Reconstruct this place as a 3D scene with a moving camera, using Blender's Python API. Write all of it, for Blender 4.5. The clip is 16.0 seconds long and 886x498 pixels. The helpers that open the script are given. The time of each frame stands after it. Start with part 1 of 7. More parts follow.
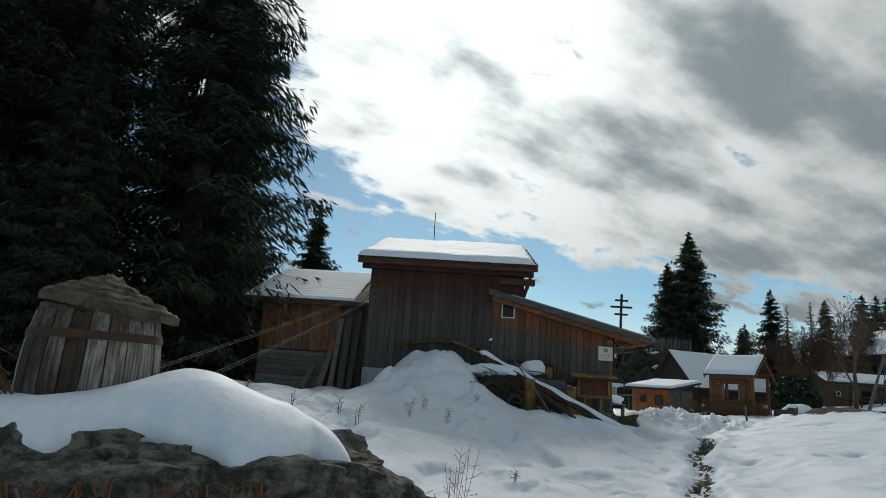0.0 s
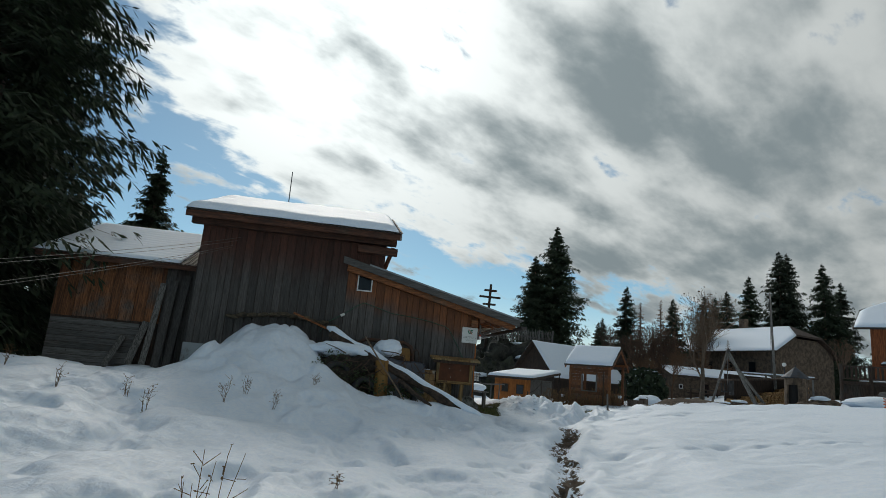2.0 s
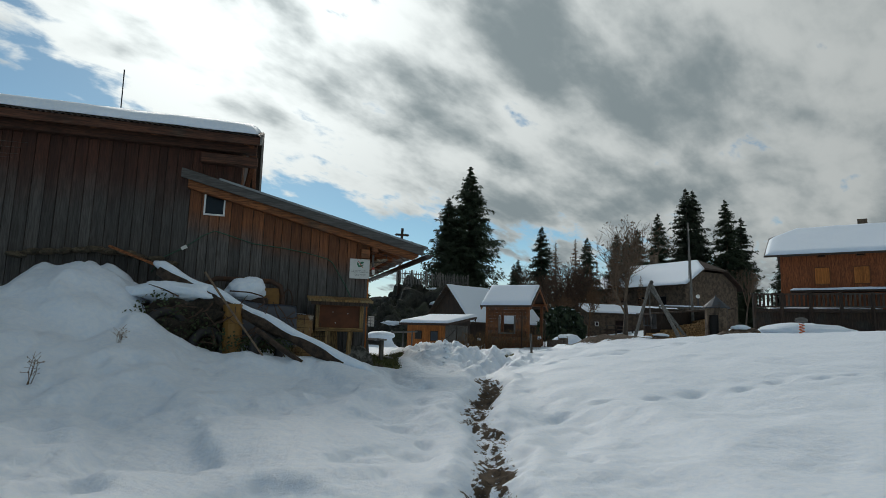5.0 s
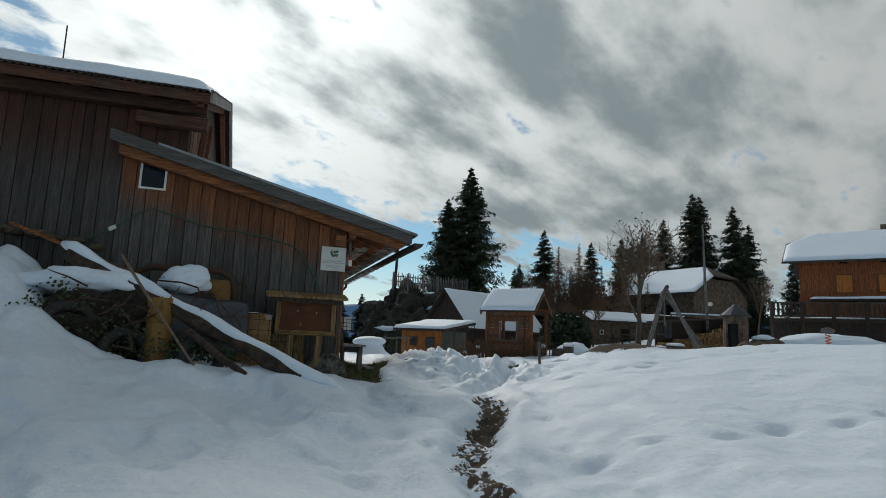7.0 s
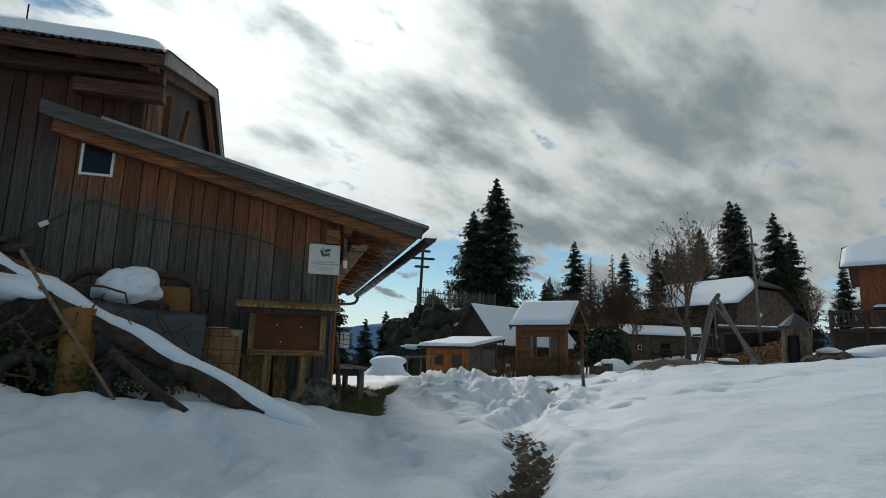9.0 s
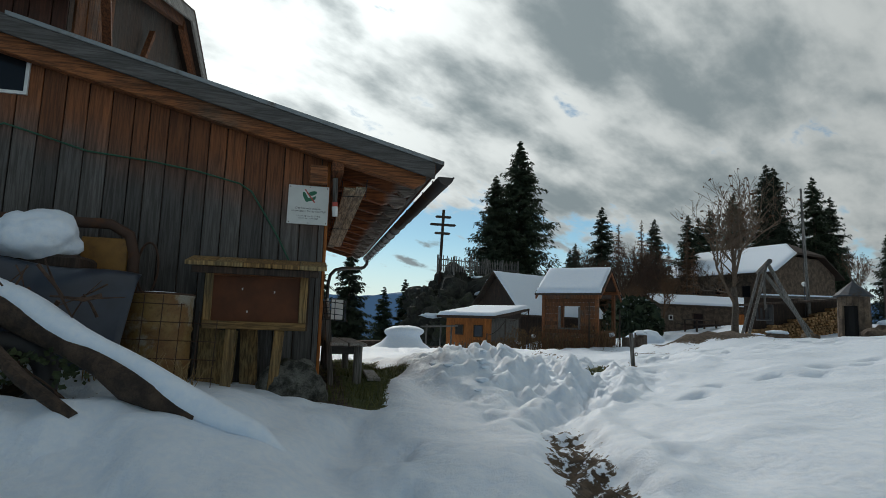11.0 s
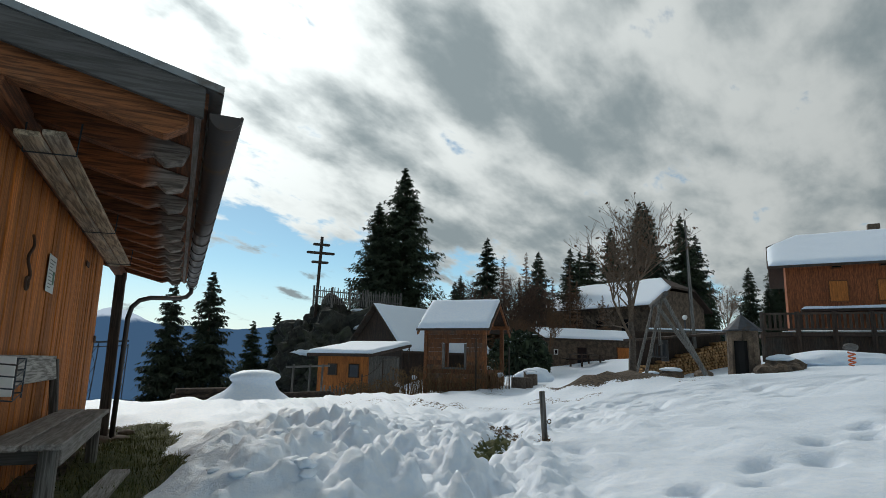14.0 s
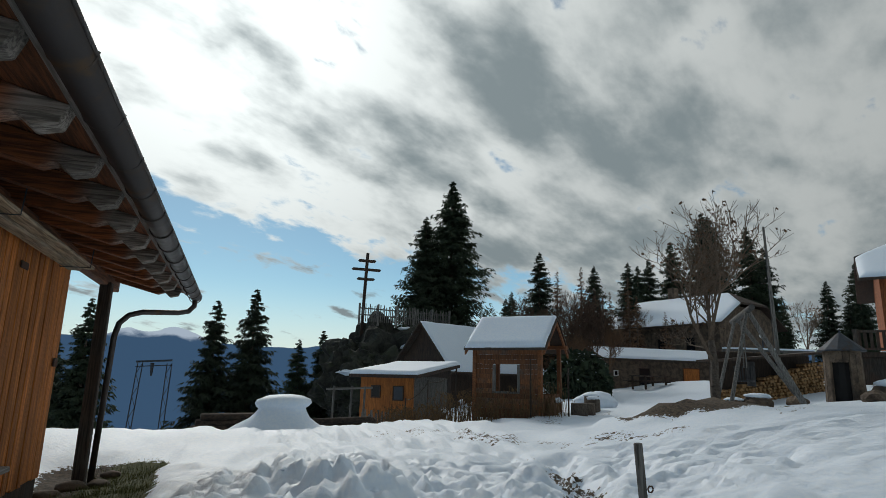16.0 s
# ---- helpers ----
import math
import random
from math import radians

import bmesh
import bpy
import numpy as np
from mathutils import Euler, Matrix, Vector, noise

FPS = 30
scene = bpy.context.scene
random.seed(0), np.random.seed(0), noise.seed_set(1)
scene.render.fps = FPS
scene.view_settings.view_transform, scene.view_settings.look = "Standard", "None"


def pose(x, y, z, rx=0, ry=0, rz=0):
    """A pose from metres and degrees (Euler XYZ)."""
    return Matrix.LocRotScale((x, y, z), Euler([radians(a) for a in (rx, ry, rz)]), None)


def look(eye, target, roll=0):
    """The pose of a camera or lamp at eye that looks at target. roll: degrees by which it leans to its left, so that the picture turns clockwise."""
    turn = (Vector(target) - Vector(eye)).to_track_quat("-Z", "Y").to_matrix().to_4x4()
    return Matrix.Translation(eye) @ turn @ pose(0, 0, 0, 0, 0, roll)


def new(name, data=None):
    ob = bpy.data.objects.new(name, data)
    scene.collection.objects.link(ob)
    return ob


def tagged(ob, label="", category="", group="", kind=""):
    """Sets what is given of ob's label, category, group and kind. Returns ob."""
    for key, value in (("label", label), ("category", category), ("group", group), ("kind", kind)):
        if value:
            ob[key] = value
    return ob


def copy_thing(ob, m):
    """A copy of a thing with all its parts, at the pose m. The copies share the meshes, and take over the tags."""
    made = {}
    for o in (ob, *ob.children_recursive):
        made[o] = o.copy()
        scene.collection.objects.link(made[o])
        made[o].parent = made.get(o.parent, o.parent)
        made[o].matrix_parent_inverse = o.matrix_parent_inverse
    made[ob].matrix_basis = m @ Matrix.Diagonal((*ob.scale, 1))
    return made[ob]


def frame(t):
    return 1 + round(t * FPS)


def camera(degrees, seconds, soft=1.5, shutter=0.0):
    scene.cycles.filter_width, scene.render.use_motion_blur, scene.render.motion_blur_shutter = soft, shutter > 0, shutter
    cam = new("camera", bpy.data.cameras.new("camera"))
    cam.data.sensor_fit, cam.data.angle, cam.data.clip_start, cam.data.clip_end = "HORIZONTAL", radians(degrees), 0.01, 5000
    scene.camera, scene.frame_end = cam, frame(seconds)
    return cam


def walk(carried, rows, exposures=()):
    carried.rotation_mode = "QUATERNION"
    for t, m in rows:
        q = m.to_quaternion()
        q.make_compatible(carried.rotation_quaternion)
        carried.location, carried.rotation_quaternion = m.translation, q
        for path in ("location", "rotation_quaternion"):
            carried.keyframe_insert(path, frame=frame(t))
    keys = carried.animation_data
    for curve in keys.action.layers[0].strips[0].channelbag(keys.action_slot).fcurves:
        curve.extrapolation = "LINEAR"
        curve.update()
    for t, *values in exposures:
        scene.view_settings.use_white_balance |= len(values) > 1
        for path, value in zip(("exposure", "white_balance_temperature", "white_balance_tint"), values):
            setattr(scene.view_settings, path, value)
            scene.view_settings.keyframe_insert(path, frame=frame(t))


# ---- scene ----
cam = camera(72.3, 16.0, soft=0.8)
PATH = [
    (0, (0.378, -1.038, 0.948), (0.267, 0.913, 1.375), 3.9),
    (0.5, (0.451, -0.424, 0.926), (0.507, 1.519, 1.399), 3.3),
    (1, (0.636, 0.225, 0.866), (0.878, 2.156, 1.329), 3.0),
    (1.5, (0.902, 0.885, 0.863), (1.123, 2.823, 1.303), 4.0),
    (2, (1.037, 1.548, 0.816), (1.332, 3.48, 1.24), 5.0),
    (2.5, (1.296, 2.173, 0.785), (1.631, 4.106, 1.173), 4.5),
    (3, (1.492, 2.771, 0.757), (1.786, 4.716, 1.115), 2.6),
    (3.5, (1.724, 3.513, 0.73), (2.138, 5.444, 1.052), 1.5),
    (4, (2.007, 4.081, 0.704), (2.564, 5.98, 0.996), 1.4),
    (4.2, (2.101, 4.35, 0.738), (2.683, 6.242, 1.02), 1.7),
    (6.3, (3.07, 6.86, 0.735), (3.595, 8.767, 1.031), 2.2),
    (6.5, (3.134, 7.102, 0.715), (3.638, 9.014, 1.017), 2.4),
    (7, (3.378, 7.743, 0.743), (3.956, 9.634, 1.047), 2.5),
    (7.5, (3.614, 8.229, 0.777), (4.191, 10.12, 1.085), 2.4),
    (8, (3.796, 8.896, 0.792), (4.38, 10.784, 1.095), 2.4),
    (8.5, (4.064, 9.413, 0.812), (4.606, 11.304, 1.171), 2.1),
    (9, (4.205, 9.956, 0.774), (4.692, 11.862, 1.132), 1.7),
    (9.2, (4.294, 10.202, 0.829), (4.781, 12.112, 1.167), 1.8),
    (11.5, (4.869, 12.535, 0.869), (5.286, 14.474, 1.123), 2.0),
    (12, (5.047, 13.116, 0.985), (5.514, 15.043, 1.244), 1.8),
    (12.5, (5.345, 13.649, 1.044), (5.94, 15.533, 1.356), 1.1),
    (13, (5.576, 14.092, 1.044), (6.26, 15.944, 1.362), 1.0),
    (13.5, (5.984, 14.692, 1.12), (6.771, 16.496, 1.474), 1.3),
    (14, (6.087, 15.029, 1.15), (6.859, 16.836, 1.522), 1.2),
    (14.5, (6.252, 15.436, 1.176), (6.923, 17.285, 1.537), 1.7),
    (15, (6.491, 15.989, 1.249), (7.078, 17.864, 1.623), 1.6),
    (15.5, (6.665, 16.553, 1.232), (7.181, 18.442, 1.641), 2.2),
    (16, (6.96, 16.979, 1.293), (7.573, 18.834, 1.721), 1.5),
]
walk(cam, [(t, look(eye, target, roll)) for t, eye, target, roll in PATH], [(0.0, 0.0), (9.2, 0.0), (11.5, 0.1), (12.5, 0.25), (14.0, 0.22), (15.0, 0.05), (16.0, -0.05)])

# ---- light ----
SUN_AZ, SUN_EL = radians(-4.0), radians(33.0)          # bearing from +y towards +x, height
SUN_DIR = Vector((math.sin(SUN_AZ) * math.cos(SUN_EL), math.cos(SUN_AZ) * math.cos(SUN_EL), math.sin(SUN_EL)))
sun = new("sun", bpy.data.lights.new("sun", "SUN"))
sun.data.energy, sun.data.angle, sun.data.color = 1.4, radians(24), (1.0, 0.93, 0.83)
sun.matrix_world = look(SUN_DIR * 60, (0, 0, 0))


class Nodes:
    """Short-hand for building a node tree."""

    def __init__(self, tree):
        self.t = tree
        tree.nodes.clear()

    def add(self, kind, props=None, **ins):
        n = self.t.nodes.new(kind)
        props = props or {}
        if "operation" in props:
            n.operation = props["operation"]
        if "use_clamp" in props:
            n.use_clamp = props["use_clamp"]
        if "interpolation_type" in props:
            n.interpolation_type = props["interpolation_type"]
        if "attribute_name" in props:
            n.attribute_name = props["attribute_name"]
        for k, v in ins.items():
            self.put(n, k.replace("_", " "), v)
        return n

    def put(self, n, key, v):
        sock = n.inputs[int(key[1:])] if key[0] == "i" and key[1:].isdigit() else n.inputs[key]
        if isinstance(v, bpy.types.NodeSocket):
            self.t.links.new(v, sock)
        else:
            sock.default_value = v

    def math(self, op, a, b=0.0, c=0.0, clamp=False):
        n = self.add("ShaderNodeMath", {"operation": op, "use_clamp": clamp}, i0=a, i1=b, i2=c)
        return n.outputs[0]

    def vmath(self, op, a, b=(0, 0, 0)):
        return self.add("ShaderNodeVectorMath", {"operation": op}, i0=a, i1=b)

    def noise(self, vec, scale, detail=4.0, rough=0.55, dist=0.0):
        return self.add("ShaderNodeTexNoise", None, Vector=vec, Scale=scale, Detail=detail, Roughness=rough, Distortion=dist).outputs["Fac"]

    def remap(self, v, a, b, c=0.0, d=1.0, smooth=True):
        n = self.add("ShaderNodeMapRange", {"interpolation_type": "SMOOTHSTEP" if smooth else "LINEAR"}, i0=v, i1=a, i2=b, i3=c, i4=d)
        return n.outputs[0]

    def mix(self, f, a, b, blend="MIX"):
        n = self.t.nodes.new("ShaderNodeMix")
        n.data_type, n.blend_type = "RGBA", blend
        for idx, v in ((0, f), (6, a), (7, b)):
            if isinstance(v, bpy.types.NodeSocket):
                self.t.links.new(v, n.inputs[idx])
            else:
                n.inputs[idx].default_value = (*v, 1.0) if isinstance(v, tuple) and len(v) == 3 else v
        return n.outputs[2]

    def scaled(self, vec, s):
        return self.add("ShaderNodeMapping", None, Vector=vec, Scale=s).outputs[0]


# world: blue sky under broken cloud, brightest in front of the hidden sun
world = bpy.data.worlds.new("world")
scene.world = world
world.use_nodes = True
W = Nodes(world.node_tree)
sky = W.add("ShaderNodeTexSky")
sky.sky_type, sky.sun_disc, sky.sun_elevation, sky.sun_rotation = "NISHITA", False, SUN_EL, SUN_AZ
sky.altitude, sky.air_density, sky.dust_density, sky.ozone_density = 1600.0, 1.0, 0.6, 2.0
way = W.add("ShaderNodeTexCoord").outputs["Generated"]
sep = W.add("ShaderNodeSeparateXYZ", None, Vector=way)
up = W.math("MAXIMUM", sep.outputs["Z"], 0.0)
lift = W.math("ADD", up, 0.30)
px = W.math("DIVIDE", sep.outputs["X"], lift)
py = W.math("DIVIDE", sep.outputs["Y"], lift)
# the cloud rows run along a bearing of about 58 degrees and are drawn out that way
along = W.math("MULTIPLY", W.math("ADD", W.math("MULTIPLY", px, 0.85), W.math("MULTIPLY", py, 0.53)), 0.62)
across = W.math("SUBTRACT", W.math("MULTIPLY", py, 0.85), W.math("MULTIPLY", px, 0.53))
rows = W.add("ShaderNodeCombineXYZ", None, X=along, Y=across, Z=2.3).outputs[0]
bank = W.noise(rows, 2.5, 3.0, 0.5, 0.2)
billow = W.noise(rows, 5.6, 9.0, 0.52, 0.1)
tuft = W.noise(rows, 12.0, 6.0, 0.55, 0.2)
# the deck ends towards the west and above the northern horizon, where only tufts float in the blue
brow = W.math("MULTIPLY_ADD", sep.outputs["X"], -0.22, 0.295)
deck = W.remap(W.math("SUBTRACT", up, brow), -0.15, 0.07)
deck = W.math("MULTIPLY", deck, W.remap(sep.outputs["X"], -0.34, -0.16, 0.45, 1.0))
cover = W.math("ADD", W.math("MULTIPLY", bank, 0.36), W.math("MULTIPLY", billow, 0.52))
cover = W.math("ADD", cover, W.math("MULTIPLY", tuft, 0.12))
broken = W.math("ADD", W.math("MULTIPLY", billow, 0.55), W.math("MULTIPLY", tuft, 0.45))
mask = W.remap(W.math("MULTIPLY_ADD", deck, 0.26, broken), 0.56, 0.66)
near = W.vmath("DOT_PRODUCT", way, tuple(SUN_DIR)).outputs["Value"]
near = W.math("MAXIMUM", near, 0.0)
wide = W.math("POWER", near, 6.0)
front = W.math("POWER", near, 1.2)
tight = W.math("POWER", near, 30.0)
body = W.math("ADD", cover, W.remap(sep.outputs["X"], -0.15, 0.4, -0.025, 0.012))
thick = W.remap(W.math("MULTIPLY_ADD", tight, -0.03, body), 0.415, 0.62)
thin_light = W.math("ADD", W.math("MULTIPLY", wide, 0.40), W.math("ADD", W.math("MULTIPLY", tight, 0.5), W.math("MULTIPLY_ADD", front, 0.28, 0.40)))
dark_light = W.math("MULTIPLY_ADD", tight, 0.06, W.math("MULTIPLY_ADD", front, 0.13, 0.215))
thin_col = W.mix(1.0, (0.925, 0.985, 0.975), W.add("ShaderNodeCombineXYZ", None, X=thin_light, Y=thin_light, Z=thin_light).outputs[0], "MULTIPLY")
dark_col = W.mix(1.0, (0.80, 0.97, 1.03), W.add("ShaderNodeCombineXYZ", None, X=dark_light, Y=dark_light, Z=dark_light).outputs[0], "MULTIPLY")
cloud_col = W.mix(thick, thin_col, dark_col)
blue = W.mix(1.0, sky.outputs[0], (0.08, 0.098, 0.090), "MULTIPLY")
blue = W.mix(W.remap(up, 0.0, 0.16, 0.8, 0.0), blue, (0.80, 0.84, 0.82))
total = W.mix(mask, blue, cloud_col)
bg = W.add("ShaderNodeBackground", None, Color=total, Strength=0.86)
W.t.links.new(bg.outputs[0], W.add("ShaderNodeOutputWorld").inputs[0])


# ---- materials ----
def material(name):
    m = bpy.data.materials.new(name)
    m.use_nodes = True
    n = Nodes(m.node_tree)
    return m, n


def finish(n, colour, rough=0.8, metal=0.0, bump=None, strength=0.3, dist=0.02, **extra):
    b = n.add("ShaderNodeBsdfPrincipled", None, Roughness=rough, Metallic=metal)
    n.put(b, "Base Color", (*colour, 1.0) if isinstance(colour, tuple) and len(colour) == 3 else colour)
    for k, v in extra.items():
        n.put(b, k.replace("_", " "), v)
    if bump is not None:
        n.put(b, "Normal", n.add("ShaderNodeBump", None, Height=bump, Strength=strength, Distance=dist).outputs[0])
    n.t.links.new(b.outputs[0], n.add("ShaderNodeOutputMaterial").inputs[0])


def coords(n):
    return n.add("ShaderNodeTexCoord").outputs["Object"]


def piece_random(n):
    return n.add("ShaderNodeObjectInfo").outputs["Random"]


def wood(name, fresh, grey, weather=0.5, grain=(1, 1, 0.05), line=None, dark=0.36):
    """Timber: grain along the axis with the small scale; fresh colour turning to weathered grey, by stains and below a sloping line (a, b, width):
    z under a + b * x goes grey."""
    m, n = material(name)
    c = coords(n)
    r = piece_random(n)
    sh = n.vmath("ADD", c, n.vmath("SCALE", (7.3, 3.1, 5.7)).outputs[0])
    n.put(sh.inputs[1].links[0].from_node, "Scale", r)
    g = n.scaled(sh.outputs[0], grain)
    fine = n.noise(g, 55, 5, 0.6, 0.4)
    broad_ = n.noise(g, 9, 4, 0.6, 0.8)
    stain = n.noise(sh.outputs[0], 1.3, 5, 0.65)
    w = n.math("ADD", n.math("MULTIPLY", stain, 1.0), n.math("MULTIPLY", r, 0.22))
    if line:
        s = n.add("ShaderNodeSeparateXYZ", None, Vector=c)
        below = n.math("SUBTRACT", n.math("MULTIPLY_ADD", s.outputs["X"], line[1], line[0]), s.outputs["Z"])
        w = n.math("ADD", n.math("MULTIPLY", w, 0.55), n.math("DIVIDE", below, line[2]))
        w = n.remap(w, 0.2, 0.95)
    else:
        w = n.remap(w, 0.95 - weather, 1.25 - weather)
    col = n.mix(w, fresh, grey)
    col = n.mix(n.remap(fine, 0.38, 0.62), n.mix(1.0, col, (dark, dark * 0.96, dark * 0.92), "MULTIPLY"), col)
    tone = n.remap(n.math("ADD", n.math("MULTIPLY", r, 0.35), n.math("MULTIPLY", broad_, 0.7)), 0.25, 0.85, 0.55, 1.25)
    col = n.mix(1.0, col, n.add("ShaderNodeCombineXYZ", None, X=tone, Y=tone, Z=tone).outputs[0], "MULTIPLY")
    knot = n.add("ShaderNodeTexVoronoi", None, Vector=n.scaled(sh.outputs[0], (1, 1, 0.45)), Scale=3.1).outputs["Distance"]
    col = n.mix(n.remap(knot, 0.07, 0.035, 0.0, 0.7), col, tuple(v * 0.25 for v in fresh))
    finish(n, col, 0.8, 0.0, n.math("ADD", fine, broad_), 0.7, 0.008)
    return m


UPZ, ALX, ALY = (1, 1, 0.06), (0.06, 1, 1), (1, 0.06, 1)
FRESH, GREY = (0.33, 0.135, 0.045), (0.17, 0.155, 0.14)
M_BOARD = wood("weathered_board", (0.25, 0.088, 0.03), (0.115, 0.108, 0.102), line=(3.52, -0.25, 1.0), dark=0.55)
M_OLDBOARD = wood("old_dark_board", (0.082, 0.028, 0.015), (0.085, 0.079, 0.074), line=(3.95, 0.0, 1.7), dark=0.55)
M_RAFTER = wood("rafter_wood", (0.31, 0.10, 0.03), (0.36, 0.32, 0.28), grain=ALX, line=(-31.7, 6.0, 1.5))
M_SIDE = wood("larch_board", (0.62, 0.205, 0.038), (0.42, 0.155, 0.045), weather=0.3, dark=0.55)
M_HUTBOARD = wood("brown_board", (0.26, 0.10, 0.035), (0.12, 0.10, 0.085), weather=0.35)
M_BEAMX = wood("beam_wood_x", (0.31, 0.11, 0.035), (0.17, 0.11, 0.07), weather=0.3, grain=ALX)
M_BEAMY = wood("beam_wood_y", (0.24, 0.085, 0.03), (0.14, 0.09, 0.06), weather=0.3, grain=ALY)
M_DARKBEAM = wood("dark_red_beam", (0.12, 0.045, 0.022), (0.1, 0.065, 0.045), weather=0.35, grain=ALX)
M_PALE = wood("pale_plank", (0.62, 0.47, 0.30), (0.5, 0.42, 0.32), weather=0.5, grain=ALY)
M_PALEGREY = wood("pale_grey_wood", (0.42, 0.39, 0.35), (0.5, 0.48, 0.45), weather=0.7, grain=ALY)
M_GREYX = wood("grey_wood_x", (0.18, 0.15, 0.125), (0.14, 0.135, 0.13), weather=0.75, grain=ALX, dark=0.6)
M_GREYY = wood("grey_wood_y", (0.36, 0.32, 0.27), (0.33, 0.31, 0.29), weather=0.75, grain=ALY, dark=0.6)
M_GREYZ = wood("grey_wood_z", (0.24, 0.2, 0.16), (0.2, 0.19, 0.175), weather=0.75)
M_DARKWOOD = wood("dark_stained_wood", (0.075, 0.042, 0.026), (0.07, 0.06, 0.05), weather=0.4)
M_REDWOOD = wood("red_brown_facade", (0.44, 0.13, 0.04), (0.3, 0.11, 0.05), weather=0.3)


def snow_material(name="snow"):
    m, n = material(name)
    c = coords(n)
    big = n.noise(c, 0.9, 5, 0.55)
    fine = n.noise(c, 14, 5, 0.6)
    grain = n.noise(c, 160, 2, 0.5)
    col = n.mix(n.remap(fine, 0.3, 0.7), (0.71, 0.81, 0.93), (0.80, 0.87, 0.95))
    hgt = n.math("ADD", n.math("MULTIPLY", big, 0.6), n.math("ADD", n.math("MULTIPLY", fine, 0.22), n.math("MULTIPLY", grain, 0.05)))
    finish(n, col, 0.62, 0.0, hgt, 0.5, 0.05, Subsurface_Weight=0.0)
    return m


M_SNOW = snow_material()


def ground_material():
    """Snow over dirt and grass; the attribute 'bare' says how far the snow has gone, 'turf' where grass grows."""
    m, n = material("snowy_ground")
    c = coords(n)
    bare = n.add("ShaderNodeAttribute", {"attribute_name": "bare"}).outputs["Fac"]
    turf = n.add("ShaderNodeAttribute", {"attribute_name": "turf"}).outputs["Fac"]
    big = n.noise(c, 0.9, 5, 0.55)
    fine = n.noise(c, 13, 6, 0.62)
    mid = n.noise(c, 4.5, 5, 0.6)
    grain = n.noise(c, 120, 3, 0.5)
    snow = n.mix(n.remap(fine, 0.3, 0.7), (0.71, 0.81, 0.93), (0.80, 0.87, 0.95))
    dirt = n.mix(n.remap(fine, 0.35, 0.65), (0.022, 0.015, 0.009), (0.085, 0.06, 0.038))
    grass = n.mix(n.remap(n.noise(c, 22, 5, 0.7), 0.35, 0.68), (0.032, 0.044, 0.010), (0.095, 0.10, 0.03))
    earth = n.mix(n.remap(n.math("ADD", turf, n.math("MULTIPLY", mid, 0.5)), 0.55, 0.8), dirt, grass)
    e = n.math("ADD", bare, n.math("MULTIPLY", n.math("SUBTRACT", n.math("ADD", n.math("MULTIPLY", mid, 0.35), n.math("MULTIPLY", fine, 0.65)), 0.5), 1.7))
    f = n.remap(e, 0.46, 0.56)
    col = n.mix(f, snow, earth)
    hgt = n.math("ADD", n.math("MULTIPLY", big, 0.5), n.math("ADD", n.math("MULTIPLY", fine, 0.34), n.math("MULTIPLY", grain, 0.09)))
    finish(n, col, n.remap(f, 0, 1, 0.55, 0.95), 0.0, hgt, 0.8, 0.08)
    return m


M_GROUND = ground_material()


def speckled(name, a, b, scale=6.0, rough=0.9, bump=0.5, dist=0.03, third=None):
    m, n = material(name)
    c = coords(n)
    k = n.noise(c, scale, 6, 0.65, 0.3)
    fine = n.noise(c, scale * 7, 4, 0.6)
    col = n.mix(n.remap(k, 0.35, 0.65), a, b)
    if third:
        col = n.mix(n.remap(n.noise(c, scale * 0.45, 5, 0.7), 0.52, 0.66), col, third)
    col = n.mix(n.remap(fine, 0.3, 0.5, 0.5, 0.0), col, tuple(v * 0.4 for v in a))
    r = piece_random(n)
    tone = n.remap(r, 0, 1, 0.75, 1.2, False)
    col = n.mix(1.0, col, n.add("ShaderNodeCombineXYZ", None, X=tone, Y=tone, Z=tone).outputs[0], "MULTIPLY")
    finish(n, col, rough, 0.0, n.math("ADD", k, n.math("MULTIPLY", fine, 0.5)), bump, dist)
    return m


M_ROCK = speckled("mossy_rock", (0.035, 0.036, 0.03), (0.24, 0.24, 0.21), 9, third=(0.05, 0.05, 0.026), bump=1.0, dist=0.05)
M_CRAG = speckled("dark_crag", (0.012, 0.012, 0.010), (0.045, 0.046, 0.035), 1.2, third=(0.03, 0.036, 0.018), dist=0.2)
M_SCHIST = speckled("brown_stone", (0.06, 0.048, 0.032), (0.16, 0.125, 0.08), 9, bump=1.0)
M_STONEWALL = speckled("rubble_stone", (0.065, 0.045, 0.032), (0.165, 0.118, 0.08), 3)
M_BARK = speckled("bark", (0.07, 0.05, 0.038), (0.14, 0.11, 0.085), 14, dist=0.02)
M_TWIG = speckled("twig_bark", (0.11, 0.075, 0.05), (0.19, 0.135, 0.095), 20, dist=0.005)
M_NEEDLE = speckled("spruce_needles", (0.014, 0.026, 0.014), (0.04, 0.058, 0.026), 3, bump=0.0)
M_THICKET = speckled("brown_thicket_bark", (0.055, 0.03, 0.02), (0.11, 0.065, 0.042), 9, bump=0.0)
M_LARCH = speckled("larch_twigs", (0.10, 0.055, 0.03), (0.17, 0.09, 0.045), 4, bump=0.0)
M_DRY = speckled("dry_stalk", (0.09, 0.05, 0.024), (0.2, 0.12, 0.05), 9, bump=0.0)
M_GRASSBLADE = speckled("grass_blades", (0.045, 0.06, 0.014), (0.13, 0.13, 0.04), 5, bump=0.0)
M_STRAW = speckled("straw", (0.24, 0.16, 0.07), (0.36, 0.26, 0.13), 9, bump=0.0)
